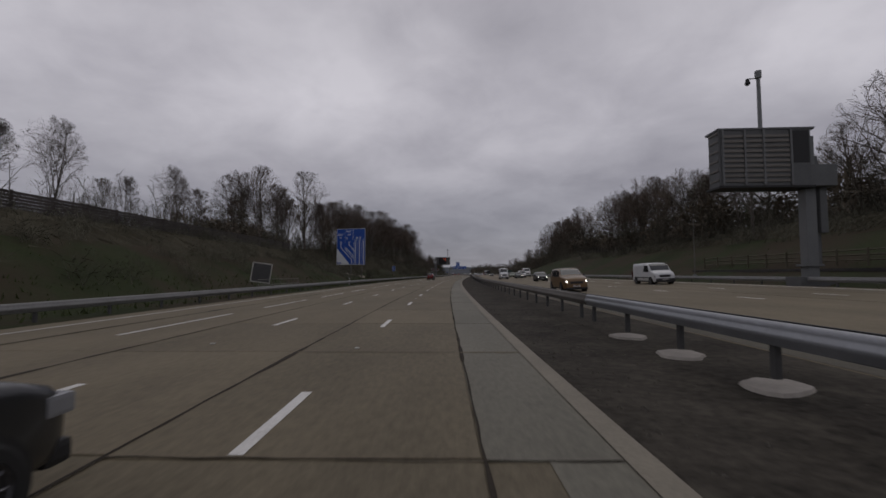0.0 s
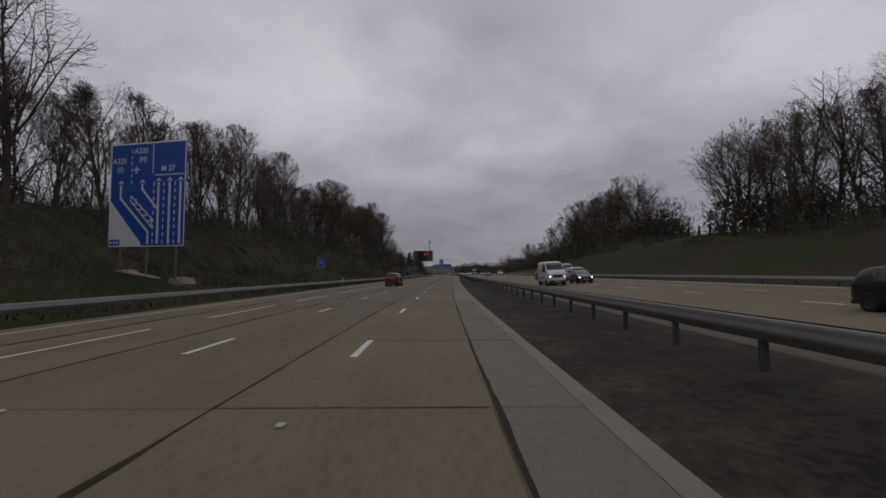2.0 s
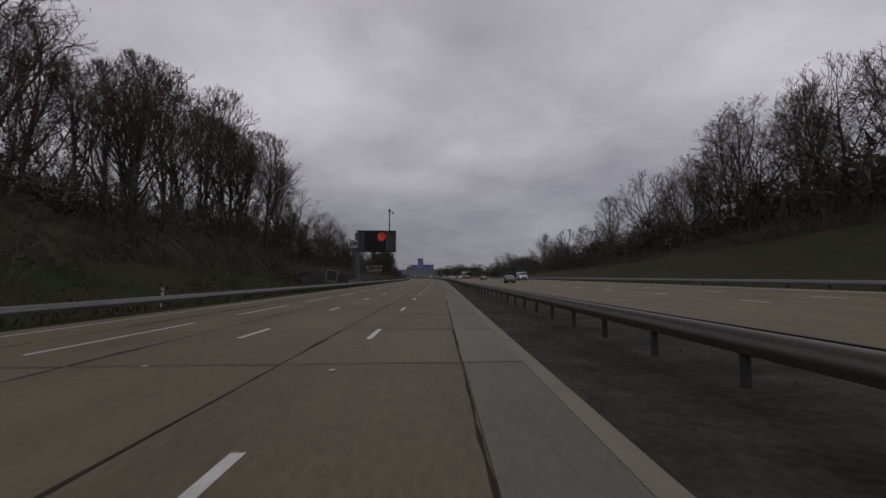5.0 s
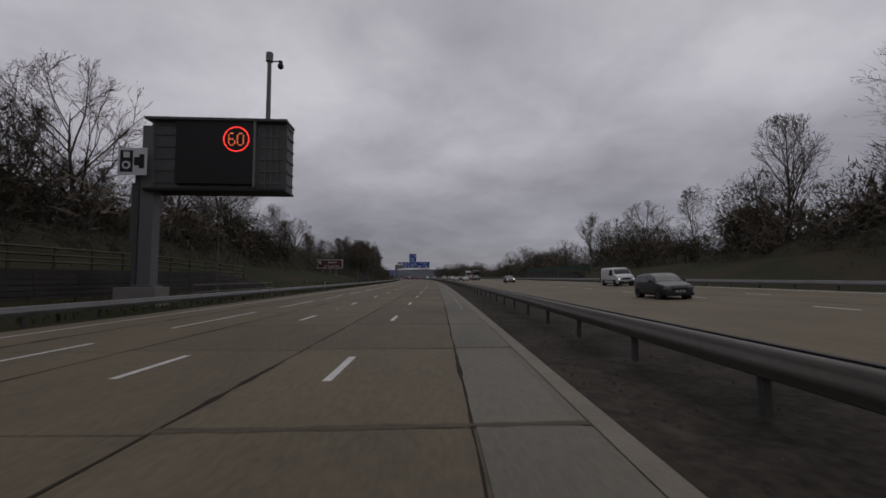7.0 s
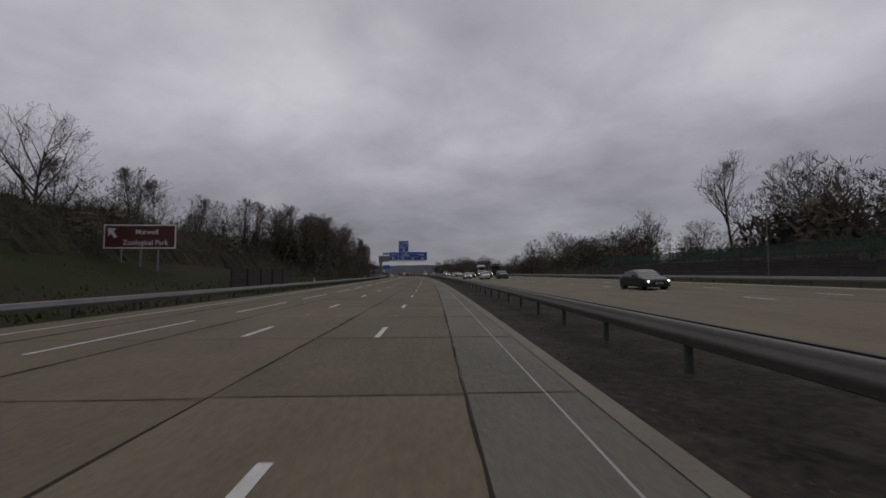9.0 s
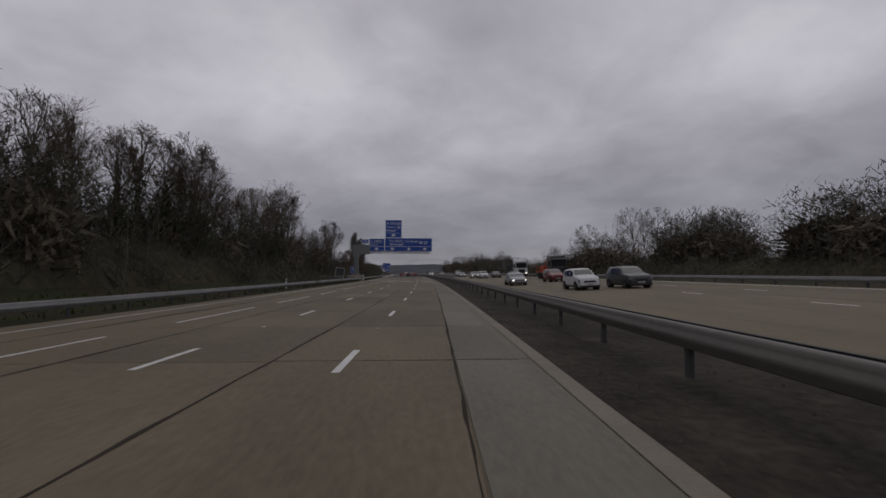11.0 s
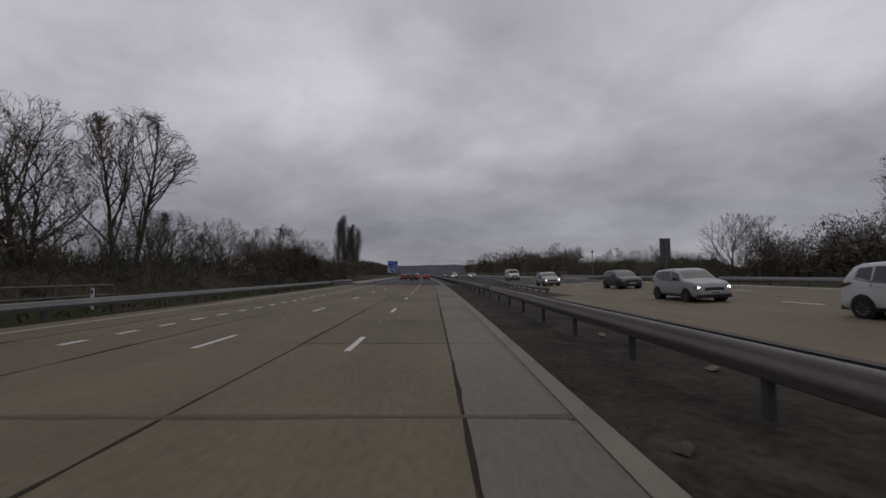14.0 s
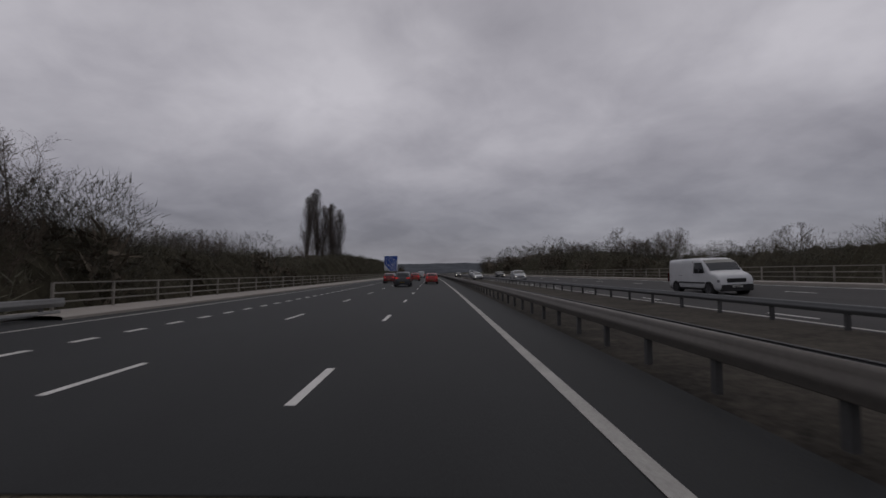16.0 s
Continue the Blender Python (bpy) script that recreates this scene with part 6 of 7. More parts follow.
for s, o, shape, size, coat, words, cat in ONCOMING:
    vehicle(on_opp(s, o), shape, size, coat, words, cat, lit="lit headlamps" in words or "far oncoming" in words, panel=PINK if "pink" in words else None)


def lorry(m, cab_coat, load, label):
    """A rigid or articulated lorry facing local +y; y = 0 is the front bumper."""
    t = thing("lorry", label, "lorry", m, "traffic")
    bm = bmesh.new()
    v = [(-1.22, 0.0, 0.55), (1.22, 0.0, 0.55), (1.22, -2.2, 0.55), (-1.22, -2.2, 0.55), (-1.24, 0.02, 1.7), (1.24, 0.02, 1.7), (1.24, -2.2, 1.7), (-1.24, -2.2, 1.7), (-1.18, -0.22, 3.25), (1.18, -0.22, 3.25), (1.2, -2.2, 3.5), (-1.2, -2.2, 3.5), (-1.1, -0.5, 3.6), (1.1, -0.5, 3.6), (1.1, -2.1, 3.75), (-1.1, -2.1, 3.75)]
    vs = [bm.verts.new(p) for p in v]
    for q in range(0, 12, 4):
        for i in range(4):
            bm.faces.new([vs[q + i], vs[q + (i + 1) % 4], vs[q + 4 + (i + 1) % 4], vs[q + 4 + i]])
    bm.faces.new([vs[3], vs[2], vs[1], vs[0]])
    bm.faces.new(vs[12:16])
    bmesh.ops.bevel(bm, geom=list(bm.edges), offset=0.06, segments=2, affect="EDGES")
    cab = part("cab", bm, cab_coat, t)
    part("windscreen", boxed((-1.08, -0.10, 1.95), (1.08, 0.0, 2.95), 0.03), GLASS, cab)
    for sgn in (1, -1):
        part("side_window", boxed((sgn * 1.19, -1.35, 2.0), (sgn * 1.25, -0.35, 2.8), 0.02), GLASS, cab)
        part("wing_mirror", boxed((sgn * 1.30, -0.25, 2.0), (sgn * 1.52, -0.12, 2.75), 0.03), TRIM, cab)
        lamp = part("headlamp", boxed((sgn * 0.75, -0.05, 0.75), (sgn * 1.15, 0.06, 0.98), 0.03), LAMP_CLEAR, cab)
        part("bulb", rod(bmesh.new(), (sgn * 0.95, 0.05, 0.86), (sgn * 0.95, 0.08, 0.86), 0.08, n=12), HEADLIGHT, lamp, "lit headlamp bulb")
    part("grille", boxed((-0.7, -0.02, 0.95), (0.7, 0.05, 1.75), 0.03), TRIM, cab)
    part("bumper", boxed((-1.22, -0.3, 0.4), (1.22, 0.08, 0.72), 0.05), TRIM, cab)
    part("sun_visor", boxed((-1.1, -0.2, 3.02), (1.1, 0.22, 3.18), 0.03), LAMP_CLEAR, cab, "pale visor lamp bar")
    length = 9.0 if load == "plant" else 7.4
    part("chassis", boxed((-0.5, -length, 0.75), (0.5, -2.0, 1.05), 0.02), TRIM, t)
    for y in (-1.2, -length + 2.6, -length + 1.2):
        for sgn in (1, -1):
            add_wheel(t, sgn * 1.05, y, 0.5, 0.32, sgn < 0)
    if load == "plant":
        part("flat_bed", boxed((-1.25, -length, 1.05), (1.25, -2.5, 1.25), 0.02), ORANGE_PAINT, t, "orange load bed")
        for i in range(6):
            for sgn in (1, -1):
                part("stake", boxed((sgn * 1.18, -length + 0.3 + i * 1.15, 1.2), (sgn * 1.24, -length + 0.42 + i * 1.15, 2.1)), ORANGE_PAINT, t)
        crane = bmesh.new()
        box(crane, (-0.5, -3.6, 1.2), (0.5, -2.7, 2.4), 0.06)
        rod(crane, (0, -3.2, 2.2), (0.2, -5.2, 3.3), 0.16, 0.12, 10)
        rod(crane, (0.2, -5.2, 3.3), (-0.1, -7.4, 2.4), 0.13, 0.09, 10)
        box(crane, (-1.0, -7.6, 1.25), (0.9, -5.4, 2.2), 0.10)
        part("loader_crane", crane, ORANGE_PAINT, t, "folded orange loader crane")
    else:
        skip = part("tipper_body", boxed((-1.22, -length, 1.15), (1.22, -2.4, 2.9), 0.05), GREY_PAINT, t, "grey ribbed tipper body")
        for i in range(6):
            for sgn in (1, -1):
                part("rib", boxed((sgn * 1.22, -length + 0.2 + i * 0.95, 1.2), (sgn * 1.28, -length + 0.32 + i * 0.95, 2.9)), GREY_PAINT, skip)
    return t


lorry(on_opp(387.0, 19.9), BLACK_PAINT, "plant", "black lorry carrying an orange loader crane")
lorry(on_opp(411.5, 19.9), WHITE_PAINT, "tipper", "white tipper lorry with lit headlamps")


# ---- roadside things ----
def timber_fence(s0, s1, o, z, label, rails=3, height=1.05, gap=2.4, mat=None, name="timber_fence"):
    mat = mat or TIMBER
    zf = z if callable(z) else (lambda s: z)
    t = thing(name, label, "fence", pose(cx(s0) + o, s0, 0), "verge fences")
    n = int((s1 - s0) / gap)
    P = lambda i, h: (cx(s0 + i * gap) - cx(s0), i * gap, zf(s0 + i * gap) + h)
    for i in range(n + 1):
        x, y, zz = P(i, 0)
        part("post", boxed((x - 0.05, y - 0.06, zz - 0.3), (x + 0.05, y + 0.06, zz + height + 0.08), 0.01), mat, t)
    for r in range(rails):
        h = height * (r + 1) / rails - 0.05
        for i in range(n):
            a, b = Vector(P(i, h)), Vector(P(i + 1, h))
            bm = bmesh.new()
            rod(bm, a + Vector((0.07, 0, 0)), b + Vector((0.07, 0, 0)), 0.055, n=4)
            part("rail", bm, mat, t)
    return t


timber_fence(206, 250, -19.4, lambda s: float(np.interp(s, [206, 236, 250], [2.05, 1.95, 1.5])), "weathered three-rail timber fence above a retaining wall")
timber_fence(28, 51, 28.5, lambda s: 2.2, "weathered three-rail timber fence on the far slope")


def board_fence(s0, s1, o, zf, height, label):
    t = thing("board_fence", label, "fence", pose(cx(s0) + o, s0, 0), "verge fences")
    s = s0
    while s < s1:
        x = cx(s) - cx(s0)
        y = s - s0
        part("post", boxed((x - 0.07, y - 0.07, zf(s) - 0.4), (x + 0.07, y + 0.07, zf(s) + height + 0.06), 0.01), DARK_TIMBER, t)
        for k in range(7):
            z = zf(s + 1.2) + k * height / 7
            part("board", boxed((x + 0.05, y + 0.03, z), (x + 0.09, y + 2.97, z + height / 7 - 0.02), 0.006), DARK_TIMBER, t)
        s += 3.0
    return t


board_fence(4, 76, -28.2, lambda s: LEFT_H(s) - 0.05, 1.55, "dark creosoted board fence along the top of the cutting")


board_fence(299, 314, -16.2, lambda s: 0.35, 1.55, "low dark board screen behind the verge barrier")


def mesh_fence(s0, s1, o, z0, height, label):
    """Green pale fencing above a wall: posts, two rails and narrow pales by the bay."""
    green = material("dark_green_fence_paint", (0.014, 0.050, 0.036), 0.6, vary=0.25, bump=0)
    t = thing("pale_fence", label, "fence", pose(cx(s0) + o, s0, z0), "verge fences")
    s = s0
    while s < s1:
        x, y = cx(s) - cx(s0), s - s0
        part("post", boxed((x - 0.05, y - 0.05, -1.2), (x + 0.05, y + 0.05, height + 0.05), 0.01), green, t)
        bay = bmesh.new()
        for h in (0.15, height - 0.1):
            box(bay, (x - 0.02, y + 0.05, h), (x + 0.02, y + 2.95, h + 0.06))
        for k in range(18):
            box(bay, (x + 0.02, y + 0.12 + k * 0.16, 0.02), (x + 0.035, y + 0.20 + k * 0.16, height))
        part("fence_bay", bay, green, t)
        s += 3.0


mesh_fence(284, 335, 28.2, 2.9, 1.0, "dark green pale fence above the retaining wall")


def shed(m):
    t = thing("shed", "grey-walled building with a low roof behind the trees", "building", m)
    part("wall", boxed((-5, -4, -0.5), (5, 4, 4.6), 0.03), PALE_STEEL, t)
    bm = bmesh.new()
    v = [bm.verts.new(p) for p in ((-5.4, -4.4, 4.6), (5.4, -4.4, 4.6), (5.4, 4.4, 4.6), (-5.4, 4.4, 4.6), (-5.4, 0, 6.0), (5.4, 0, 6.0))]
    for q in ((0, 1, 5, 4), (2, 3, 4, 5), (0, 4, 3), (1, 2, 5), (3, 2, 1, 0)):
        bm.faces.new([v[i] for i in q])
    part("roof", bm, STEEL_DARK, t)


shed(at(318, -46, 3.6))


def post_row(s0, s1, o, label):
    t = thing("post_fence", label, "fence", pose(cx(s0) + o, s0, 0), "verge fences")
    s, prev = s0, None
    while s < s1:
        x, y, z = cx(s) - cx(s0), s - s0, RIGHT_H(s)
        part("post", boxed((x - 0.12, y - 0.12, z - 0.4), (x + 0.12, y + 0.12, z + 1.65), 0.02), DARK_TIMBER, t)
        if prev:
            for h in (0.35, 0.7):
                part("rail", rod(bmesh.new(), (prev[0], prev[1], prev[2] + h), (x, y, z + h), 0.05, n=4), DARK_TIMBER, t)
        prev = (x, y, z)
        s += 3.0
    return t


post_row(98, 152, 40.0, "row of stout dark fence posts on the skyline")


def crib_wall(s0, s1, o, zf, thick, label, name):
    """A dark retaining wall of stacked stretchers, each course set back a little."""
    t = tagged(new(name), label, "wall", kind="structure")
    side = -1 if o < 0 else 1
    base = 0.0 if o < 0 else 0.75
    for k in range(9):
        h = 0.24
        z = base + k * h
        a = s0
        while a < s1 - 0.5:
            b = min(a + 2.4, s1)
            if z + h * 0.5 < base + zf((a + b) / 2):
                x0, x1 = cx(a) + o + side * 0.03 * k, cx(b) + o + side * 0.03 * k
                v = [(x0, a + 0.012, z), (x1, b - 0.012, z), (x1 + side * thick, b - 0.012, z), (x0 + side * thick, a + 0.012, z)]
                v += [(x, y, zz + h - 0.025) for x, y, zz in v]
                f = [(0, 1, 2, 3), (7, 6, 5, 4), (0, 4, 5, 1), (1, 5, 6, 2), (2, 6, 7, 3), (3, 7, 4, 0)]
                piece("block", mesh_of("block", v, f, DARK_WALL), t)
            a += 2.4
    return t


crib_wall(203, 250, -17.6, lambda s: float(np.interp(s, [203, 208, 240, 250], [1.5, 2.05, 1.95, 0.9])), 1.6, "dark retaining wall of stacked concrete stretchers", "wall_left")
crib_wall(26, 50, 27.2, lambda s: 1.3, 1.4, "dark retaining wall at the foot of the far slope", "wall_right")
crib_wall(286, 332, 26.6, lambda s: float(np.interp(s, [286, 292, 326, 332], [1.3, 2.0, 2.0, 1.0])), 1.4, "dark retaining wall beside the oncoming lanes", "wall_far")


def framed_panel(m, label="dark verge panel in a white frame leaning on short legs"):
    t = thing("framed_sign", label, "road sign", m, "framed verge panels")
    part("panel", boxed((-0.9, -0.03, 0.75), (0.9, 0.03, 2.45), 0.01), POST, t)
    for lo, hi in (((-1.0, 0.68), (1.0, 0.78)), ((-1.0, 2.42), (1.0, 2.52)), ((-1.0, 0.78), (-0.9, 2.42)), ((0.9, 0.78), (1.0, 2.42))):
        part("frame_bar", boxed((lo[0], -0.05, lo[1]), (hi[0], 0.05, hi[1]), 0.01), DULL_PAINT, t)
    for x in (-0.7, 0.7):
        part("leg", rod(bmesh.new(), (x, 0.08, -0.2), (x, 0.08, 2.2), 0.045, n=8), GALV, t)


for s in (38.4, 212.3, 403.7):
    framed_panel(at(s, -16.4, 0.12, 14) @ pose(0, 0, 0, 0, 8, 0) @ Matrix.Diagonal((0.82, 1, 0.95, 1)))


def pole(m, h, label, r=0.05):
    t = thing("verge_pole", label, "pole", m, "verge poles")
    bm = rod(bmesh.new(), (0, 0, -0.3), (0, 0, h), r, r * 0.7, 10)
    part("shaft", bm, GALV, t)
    part("cap", rod(bmesh.new(), (0, 0, h), (0, 0, h + 0.12), r * 1.1, r * 0.6, 10), GALV, t)
    part("base_box", boxed((-0.12, -0.12, -0.1), (0.12, 0.12, 0.5), 0.02), PALE_STEEL, t)
    return t


pole(at(239, -17.0, 0.1), 5.5, "slender galvanised pole behind the verge barrier")
pole(at(47, 26.0, 1.0), 6.2, "slender galvanised pole on the far verge")
pole(at(296, 26.0, 0.8), 6.0, "slender galvanised pole on the far verge")
camera_pole = pole(at(478.6, 25.5, 0.85), 4.0, "pale slender pole with a dark camera head beside the far barrier", 0.09)
part("camera_head", rod(bmesh.new(), (0, 0, 4.1), (0, 0, 4.4), 0.17, 0.13, 10), BLACK, camera_pole, "dark camera head")
part("bracket", boxed((-0.05, -0.28, 4.08), (0.05, 0.0, 4.16), 0.01), GALV, camera_pole)


def marker_post(m):
    t = thing("marker_post", "short white plastic marker post in the verge", "marker post", m, "marker posts")
    part("shaft", boxed((-0.06, -0.03, -0.1), (0.06, 0.03, 0.95), 0.015), WHITE, t)
    part("reflector", boxed((-0.04, -0.036, 0.72), (0.04, -0.028, 0.86)), LAMP_RED, t)


for s in (14, 64, 120, 170, 217.5, 262, 318, 366, 428):
    marker_post(at(s, -14.6, 0.0))


def steel_parapet(s0, s1, o, z0, label, height=1.05):
    t = thing("bridge_parapet", label, "parapet", pose(cx(s0) + o, s0, z0), "bridge parapets")
    pm = bpy.data.meshes.new("post")
    bm = boxed((-0.04, -0.045, 0.0), (0.04, 0.045, height), 0.01)
    bm.to_mesh(pm)
    bm.free()
    pm.materials.append(PARAPET)
    s = s0
    while s <= s1:
        piece("post", pm, t, Matrix.Translation((cx(s) - cx(s0), s - s0, 0)))
        s += 3.0
    for h in (0.35, 0.68, height):
        v, f = sweep([(o - 0.035, h - 0.04), (o + 0.035, h - 0.04), (o + 0.035, h + 0.02), (o - 0.035, h + 0.02)], s0, s1, 3.0, True)
        piece("rail", mesh_of("rail", [(x - cx(s0) - o, y - s0, z) for x, y, z in v], f, PARAPET), t)
    return t


swept("kerb", [(-14.3, -0.9), (-14.3, 0.16), (-12.35, 0.14), (-12.2, 0.10), (-12.2, -0.1)], 481, 760, CAST, 4.0, kind="structure", label="pale concrete verge strip along the bridge deck")
swept("kerb", [(23.1, 0.2), (23.1, 0.92), (24.9, 0.96), (24.9, -0.6)], 474, 760, CAST, 4.0, kind="structure", label="pale concrete verge strip beyond the oncoming lanes")
steel_parapet(482.5, 640, -13.9, 0.14, "weathered pale steel post and rail bridge parapet")
steel_parapet(488.5, 640, 24.5, 0.94, "weathered pale steel post and rail bridge parapet")


def handrail(s0, s1, o, label):
    t = thing("handrail", label, "handrail", at(s0, o, 0.05), "verge handrails")
    n = int((s1 - s0) / 1.6)
    for i in range(n + 1):
        part("post", rod(bmesh.new(), (0, i * 1.6, -0.2), (0, i * 1.6, 1.0), 0.03, n=8), GALV, t)
    for h in (0.55, 1.0):
        part("rail", rod(bmesh.new(), (0, 0, h), (0, n * 1.6, h), 0.03, n=8), GALV, t)


handrail(383, 409, -15.2, "galvanised tube handrail behind the verge barrier")
handrail(414, 430, -15.2, "galvanised tube handrail behind the verge barrier")
handrail(232, 246, -15.0, "galvanised tube handrail behind the verge barrier")
handrail(36, 47, -15.4, "galvanised tube handrail behind the verge barrier")


def far_back_sign(m):
    t = thing("far_sign_back", "back of a tall narrow grey sign on a post", "road sign", m)
    part("board", boxed((-0.6, -0.03, 2.2), (0.6, 0.03, 5.0), 0.01), STEEL_DARK, t)
    part("post", rod(bmesh.new(), (0.0, -0.1, -0.3), (0.0, -0.1, 5.0), 0.08, n=10), GALV, t)


far_back_sign(at(457.8, 25.8, 0.5))


def post_pad(m, k):
    bm = bmesh.new()
    rng = random.Random(k)
    n = 14
    ring = [bm.verts.new(((0.5 + rng.uniform(-0.07, 0.07)) * math.cos(i * math.tau / n), (0.42 + rng.uniform(-0.06, 0.06)) * math.sin(i * math.tau / n), 0.0)) for i in range(n)]
    top = [bm.verts.new((v.co.x * 0.93, v.co.y * 0.93, 0.05)) for v in ring]
    for i in range(n):
        bm.faces.new([ring[i], ring[(i + 1) % n], top[(i + 1) % n], top[i]])
    bm.faces.new(top)
    me = bpy.data.meshes.new("post_pad")
    bm.to_mesh(me)
    bm.free()
    me.materials.append(CAST)
    ob = new("post_pad", me)
    ob.matrix_world = m
    tagged(ob, "rough pale concrete pad round a barrier post", "concrete pad", "barrier post pads")


for k, s in enumerate((1.6, 4.0, 6.4, 8.8, 11.2)):
    post_pad(at(s, 4.55, -0.01, k * 20), k)
for k in range(7):
    post_pad(at(446.6 + 4.8 * k, second_o(446.6 + 4.8 * k), 0.06, k * 50) @ Matrix.Diagonal((0.6, 0.6, 1, 1)), k)


def litter():
    rng = random.Random(3)
    for i in range(34):
        s, o = rng.uniform(4, 460), rng.uniform(2.1, 5.6)
        bm = bmesh.new()
        n = rng.randint(5, 7)
        a0, r = rng.uniform(0, 6), rng.uniform(0.04, 0.12)
        vs = [bm.verts.new((r * rng.uniform(0.6, 1.2) * math.cos(a0 + j * math.tau / n), r * rng.uniform(0.6, 1.8) * math.sin(a0 + j * math.tau / n), 0.012 + rng.uniform(0, 0.05))) for j in range(n)]
        c = bm.verts.new((0, 0, rng.uniform(0.03, 0.09)))
        for j in range(n):
            bm.faces.new([vs[j], vs[(j + 1) % n], c])
        me = bpy.data.meshes.new("litter")
        bm.to_mesh(me)
        bm.free()
        me.materials.append(rng.choice((CAST, TIMBER, OPP_STRIP, EDGE_PAINT)))
        ob = new("litter", me)
        ob.matrix_world = at(s, o, 0.0)
        tagged(ob, "crumpled scrap of litter on the central reserve", "litter", "reserve litter")


litter()


def road_words():
    """Stretched white lettering on the lanes before the gantry."""
    for text, o, s in (("M27", -0.12, 396.7), ("M27", -3.5, 396.7), ("M27", -6.7, 396.7)):
        cu = bpy.data.curves.new("road_lettering", "FONT")
        cu.body, cu.size, cu.align_x, cu.offset = text, 1.0, "CENTER", 0.0
        cu.resolution_u = 4
        tmp = new("road_lettering", cu)
        me = bpy.data.meshes.new_from_object(tmp.evaluated_get(bpy.context.evaluated_depsgraph_get()))
        bpy.data.objects.remove(tmp)
        me.materials.clear()
        me.materials.append(PAINT)
        ob = piece("road_lettering", me, road, None, "long white road lettering")
        ob.matrix_world = at(s, o, 0.010) @ Matrix.Diagonal((1.12, 4.9, 1, 1))


    # worn words that cannot be read: plain strokes
    for o, s, n in ((-6.7, 406.6, 4), (-6.7, 411.6, 5), (-10.0, 406.4, 3), (-10.0, 411.4, 5)):
        for k in range(n):
            x = o - 0.9 + 1.8 * k / (n - 1)
            v, f = sweep([(x - 0.07, 0.010), (x + 0.07, 0.010)], s, s + 3.0, 1.5)
            piece("road_mark", mesh_of("road_mark", v, f, PAINT), road)


road_words()


# ---- grass on the verges ----
def grass_tufts():
    rng = np.random.default_rng(5)
    vs, n = [], 0
    def strip(count, s0, s1, o0, o1, lo, hi):
        s = rng.uniform(s0, s1, count)
        o = rng.uniform(o0, o1, count)
        z = np.array([ground_z(a, b) if not -16.5 < b < 24.5 else (0.0 if b < 0 else 0.72) for a, b in zip(s, o)]) - 0.05
        x = np.interp(s, S_AXIS, X_AXIS) + o
        h, a = rng.uniform(lo, hi, count), rng.uniform(0, math.tau, count)
        w = h * 0.22
        lean = rng.normal(0, 0.35, (count, 2)) * h[:, None]
        p0 = np.stack([x - w * np.cos(a), s - w * np.sin(a), z], 1)
        p1 = np.stack([x + w * np.cos(a), s + w * np.sin(a), z], 1)
        p2 = np.stack([x + lean[:, 0], s + lean[:, 1], z + h], 1)
        p3 = np.stack([x + w * np.sin(a), s - w * np.cos(a), z], 1)
        vs.append(np.stack([p0, p1, p2, p3], 1).reshape(-1, 3))
    strip(14000, 0, 470, -18.5, -13.5, 0.10, 0.34)
    strip(5000, 0, 470, -24, -18, 0.06, 0.2)
    strip(6000, 20, 470, 24.3, 34, 0.06, 0.2)
    v = np.concatenate(vs)
    k = len(v) // 4
    f = []
    for i in range(k):
        j = 4 * i
        f += [(j, j + 1, j + 2), (j + 1, j + 3, j + 2), (j + 3, j, j + 2)]
    tagged(new("grass", mesh_of("grass", v.tolist(), f, GRASS_BLADE)), "rough winter grass tufts on the verges", "grass", kind="stuff")


grass_tufts()


def reserve_stones():
    """Loose chippings on the central reserve."""
    rng = np.random.default_rng(8)
    n = 9000
    s, o = rng.uniform(0, 470, n), np.where(rng.random(n) < 0.7, 1.95 + rng.exponential(0.5, n), rng.uniform(2, 6.3, n)).clip(1.9, 6.4)
    x = np.interp(s, S_AXIS, X_AXIS) + o
    r = rng.uniform(0.012, 0.05, n)
    a = rng.uniform(0, math.tau, n)
    z = np.interp(o, [1.84, 3.2, 5.4], [0, -0.03, 0]) - 0.003
    p = [np.stack([x + r * np.cos(a + k * 2.1), s + r * np.sin(a + k * 2.1), z], 1) for k in range(3)]
    p.append(np.stack([x, s, z + r * rng.uniform(0.5, 1.1, n)], 1))
    v = np.stack(p, 1).reshape(-1, 3)
    f = []
    for i in range(n):
        j = 4 * i
        f += [(j, j + 1, j + 3), (j + 1, j + 2, j + 3), (j + 2, j, j + 3)]
    stone = material("loose_chippings", (0.070, 0.063, 0.052), 0.95, vary=0.5, grain=4, bump=0, per="island")
    tagged(new("gravel", mesh_of("gravel", v.tolist(), f, stone)), "loose stone chippings on the central reserve", "gravel", kind="stuff")


reserve_stones()


# ---- concrete slabs and joint sealant, last ----
def slab_mesh(name, w, l, mat):
    """A slab with a small arris, top at z = 0."""
    g, e = 0.006, 0.012
    x, y = w / 2 - g, l / 2 - g
    v = [(-x, -y, -0.02), (x, -y, -0.02), (x, y, -0.02), (-x, y, -0.02), (-x + e, -y + e, 0), (x - e, -y + e, 0), (x - e, y - e, 0), (-x + e, y - e, 0)]
    f = [(4, 5, 6, 7), (0, 1, 5, 4), (1, 2, 6, 5), (2, 3, 7, 6), (3, 0, 4, 7)]
    return mesh_of(name, v, f, mat)


slab_drift = curve_table((0, -0.08), (100, 0.15), (128, 0.07), (200, -0.10), (254, -0.32), (268, -0.40), (342, -0.23), (370, -0.08), (395, -0.04), (430, -0.15), (470, -0.15))


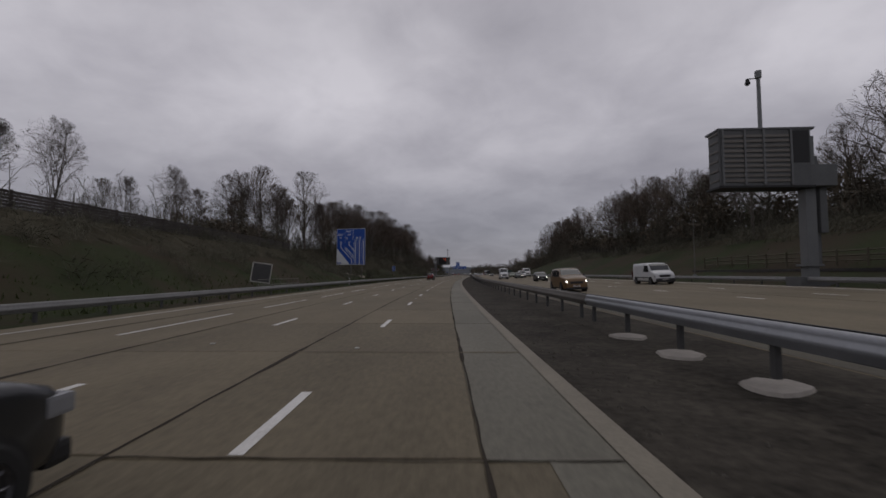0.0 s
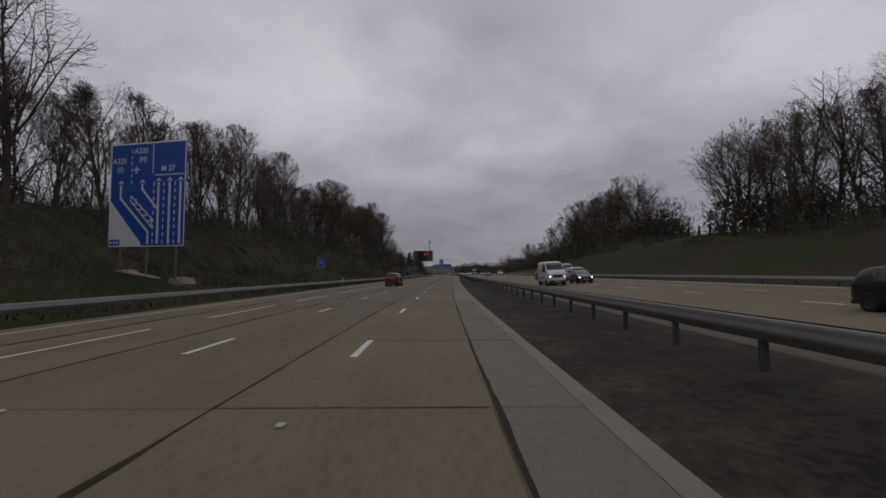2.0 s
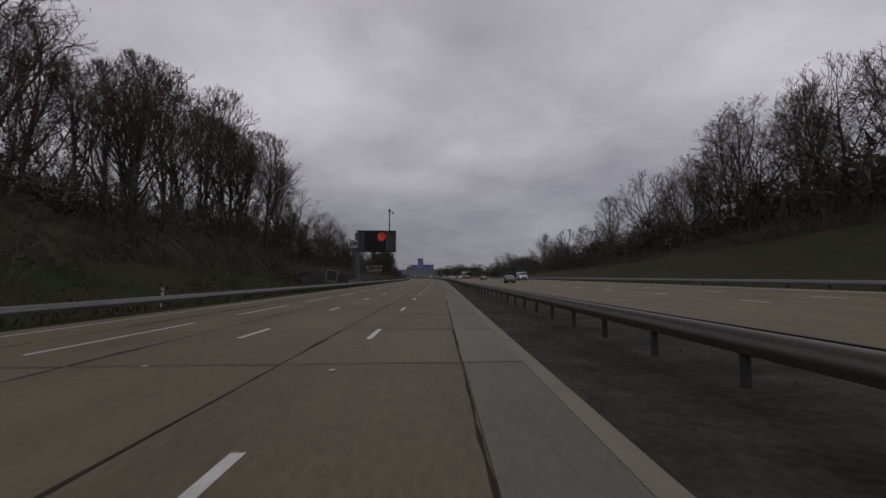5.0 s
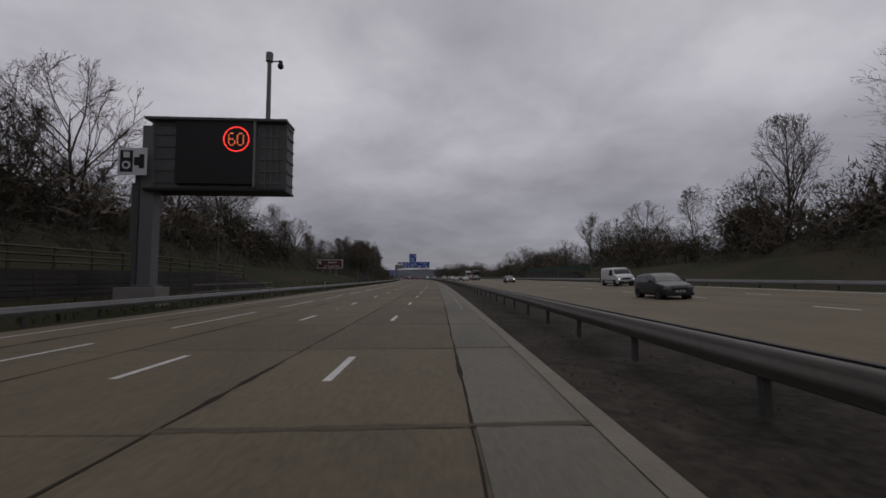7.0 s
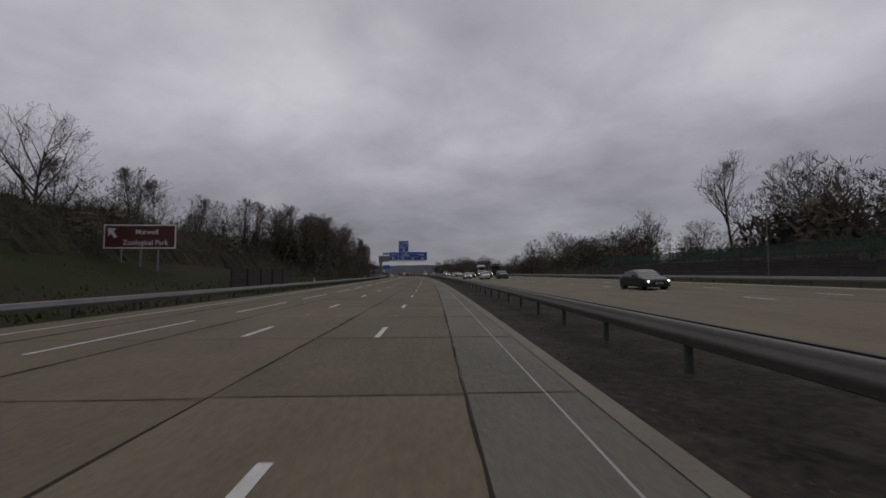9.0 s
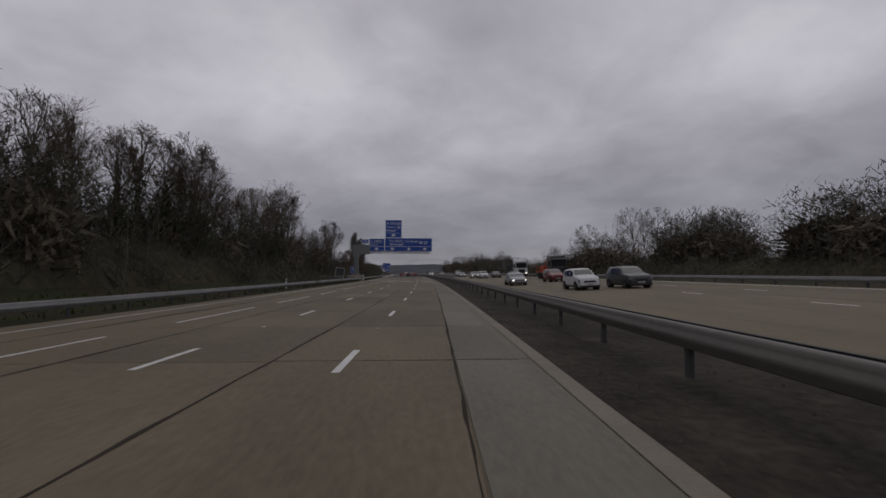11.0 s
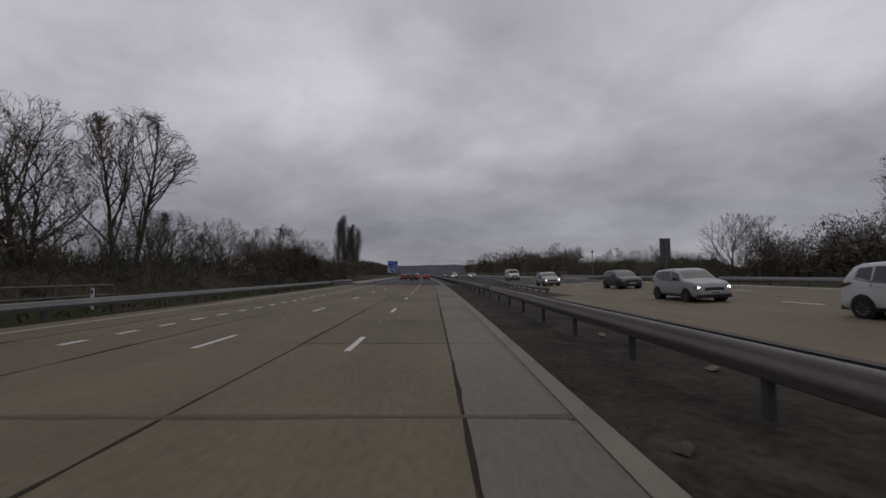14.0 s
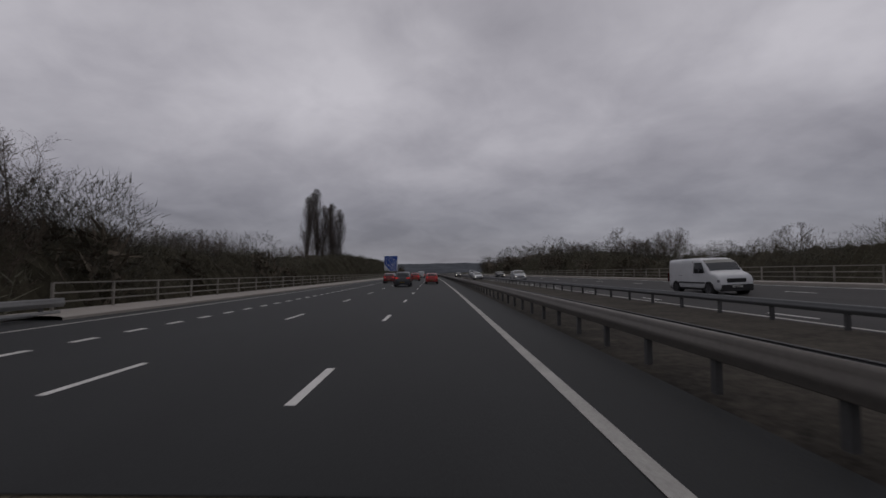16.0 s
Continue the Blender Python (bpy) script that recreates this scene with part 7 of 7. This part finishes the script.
def lay_slabs():
    cols = ((-6.45, -2.80, CONCRETE_ROAD), (-2.80, 0.42, CONCRETE_ROAD), (0.42, 1.55, STRIP_ROAD))
    for o0, o1, mat in cols:
        me = slab_mesh("slab", o1 - o0, 5.0, mat)
        for i in range(93):
            s = 4.0 + 2.5 + i * 5.0
            ob = piece("slab", me, road)
            ob.matrix_world = at(s, (o0 + o1) / 2 + slab_drift(s), 0.0)
    v, f = [], []
    base = slab_mesh("slab_rest", 1, 5.0, CONCRETE_ROAD)
    for o0, o1 in ((-9.55, -6.45), (-12.2, -9.55)):
        for i in range(-3, 93):
            s = 4.0 + 2.5 + i * 5.0
            m = at(s, (o0 + o1) / 2 + slab_drift(s), 0.0)
            k = len(v)
            v += [tuple(m @ Vector((p.co.x * (o1 - o0), p.co.y, p.co.z))) for p in base.vertices]
            f += [tuple(q + k for q in pl.vertices) for pl in base.polygons]
    ob = new("slab_field", mesh_of("slab_field", v, f, CONCRETE_ROAD))
    ob.parent = road
    tagged(ob, kind="stuff")
    swept("strip_edge", [(0.9, -0.007), (1.56, -0.007)], -60, BRIDGE, STRIP_ROAD, parent=road)
    swept("chalk_line", [(1.05, 0.003), (1.08, 0.003)], 226, 300, DULL_PAINT, 3.0, parent=road, label="thin pale line along the strip")
    # sealed joints, uneven in width and line
    def seal(o, width, s0, s1, seed):
        rng = random.Random(seed)
        n = int((s1 - s0) / 0.45)
        vv, ff = [], []
        shift = 0.0
        for i in range(n + 1):
            s = s0 + (s1 - s0) * i / n
            w = width * rng.uniform(0.35, 1.35) * (0.75 + 0.45 * math.sin(s * 0.7 + seed) * math.sin(s * 0.23)) / 2
            shift = 0.8 * shift + rng.uniform(-0.011, 0.011)
            c = o + slab_drift(s) + shift + 0.03 * math.sin(s * 0.11 + seed)
            vv += [(cx(s) + c - w, s, 0.004), (cx(s) + c + w, s, 0.004)]
        for i in range(n):
            ff.append((2 * i, 2 * i + 1, 2 * i + 3, 2 * i + 2))
        piece("joint_sealant", mesh_of("joint_sealant", vv, ff, SEALANT), road)
    seal(0.42, 0.058, -60, BRIDGE, 1)
    seal(-2.80, 0.08, -60, BRIDGE, 2)
    seal(-6.45, 0.10, -60, BRIDGE, 3)
    seal(-9.55, 0.14, -60, BRIDGE, 4)
    rng = random.Random(9)
    for i in range(93):
        s = 4.0 + i * 5.0
        wide = rng.random()
        vv, ff, n = [], [], 16
        o0, o1 = (-2.8, 1.52) if wide < 0.7 else (-9.5, 1.52)
        if rng.random() < 0.25:
            o1 = 0.42
        w0, stain = (0.022, False) if rng.random() < 0.45 else (0.13, True)
        for j in range(n + 1):
            o = o0 + (o1 - o0) * j / n
            w = w0 * rng.uniform(0.5, 1.4) / 2
            c = s + rng.uniform(-0.015, 0.015)
            vv += [(cx(s) + o + (slab_drift(s) if j < n else 0), c - w, 0.0045), (cx(s) + o + (slab_drift(s) if j < n else 0), c + w, 0.0045)]
        for j in range(n):
            ff.append((2 * j, 2 * j + 2, 2 * j + 3, 2 * j + 1))
        piece("joint_stain" if stain else "joint_sealant", mesh_of("joint_sealant", vv, ff, STAIN if stain else SEALANT), road)
    swept("pale_margin", [(0.16, 0.0025), (0.40, 0.0025)], 352, 412, PALE_EDGE, 2.0, parent=road, wobble=slab_drift)
    swept("chalk_line", [(-1.0, 0.003), (-0.985, 0.003)], 367, 371.2, EDGE_PAINT, 2.0, parent=road)


lay_slabs()


def road_studs():
    """White reflecting studs in the gaps of the lane lines, every eighteen metres."""
    me = bpy.data.meshes.new("road_stud")
    bm = bmesh.new()
    box(bm, (-0.045, -0.055, 0.0), (0.045, 0.055, 0.02), 0.01)
    box(bm, (-0.034, -0.062, 0.004), (0.034, -0.054, 0.015))
    bm.to_mesh(me)
    bm.free()
    me.materials.append(DULL_PAINT)
    for o, first in ((-1.75, 9.4), (-5.03, 9.9)):
        for i in range(25):
            ob = piece("road_stud", me, road)
            ob.matrix_world = at(first + 18.0 * i, o, 0.004)


road_studs()
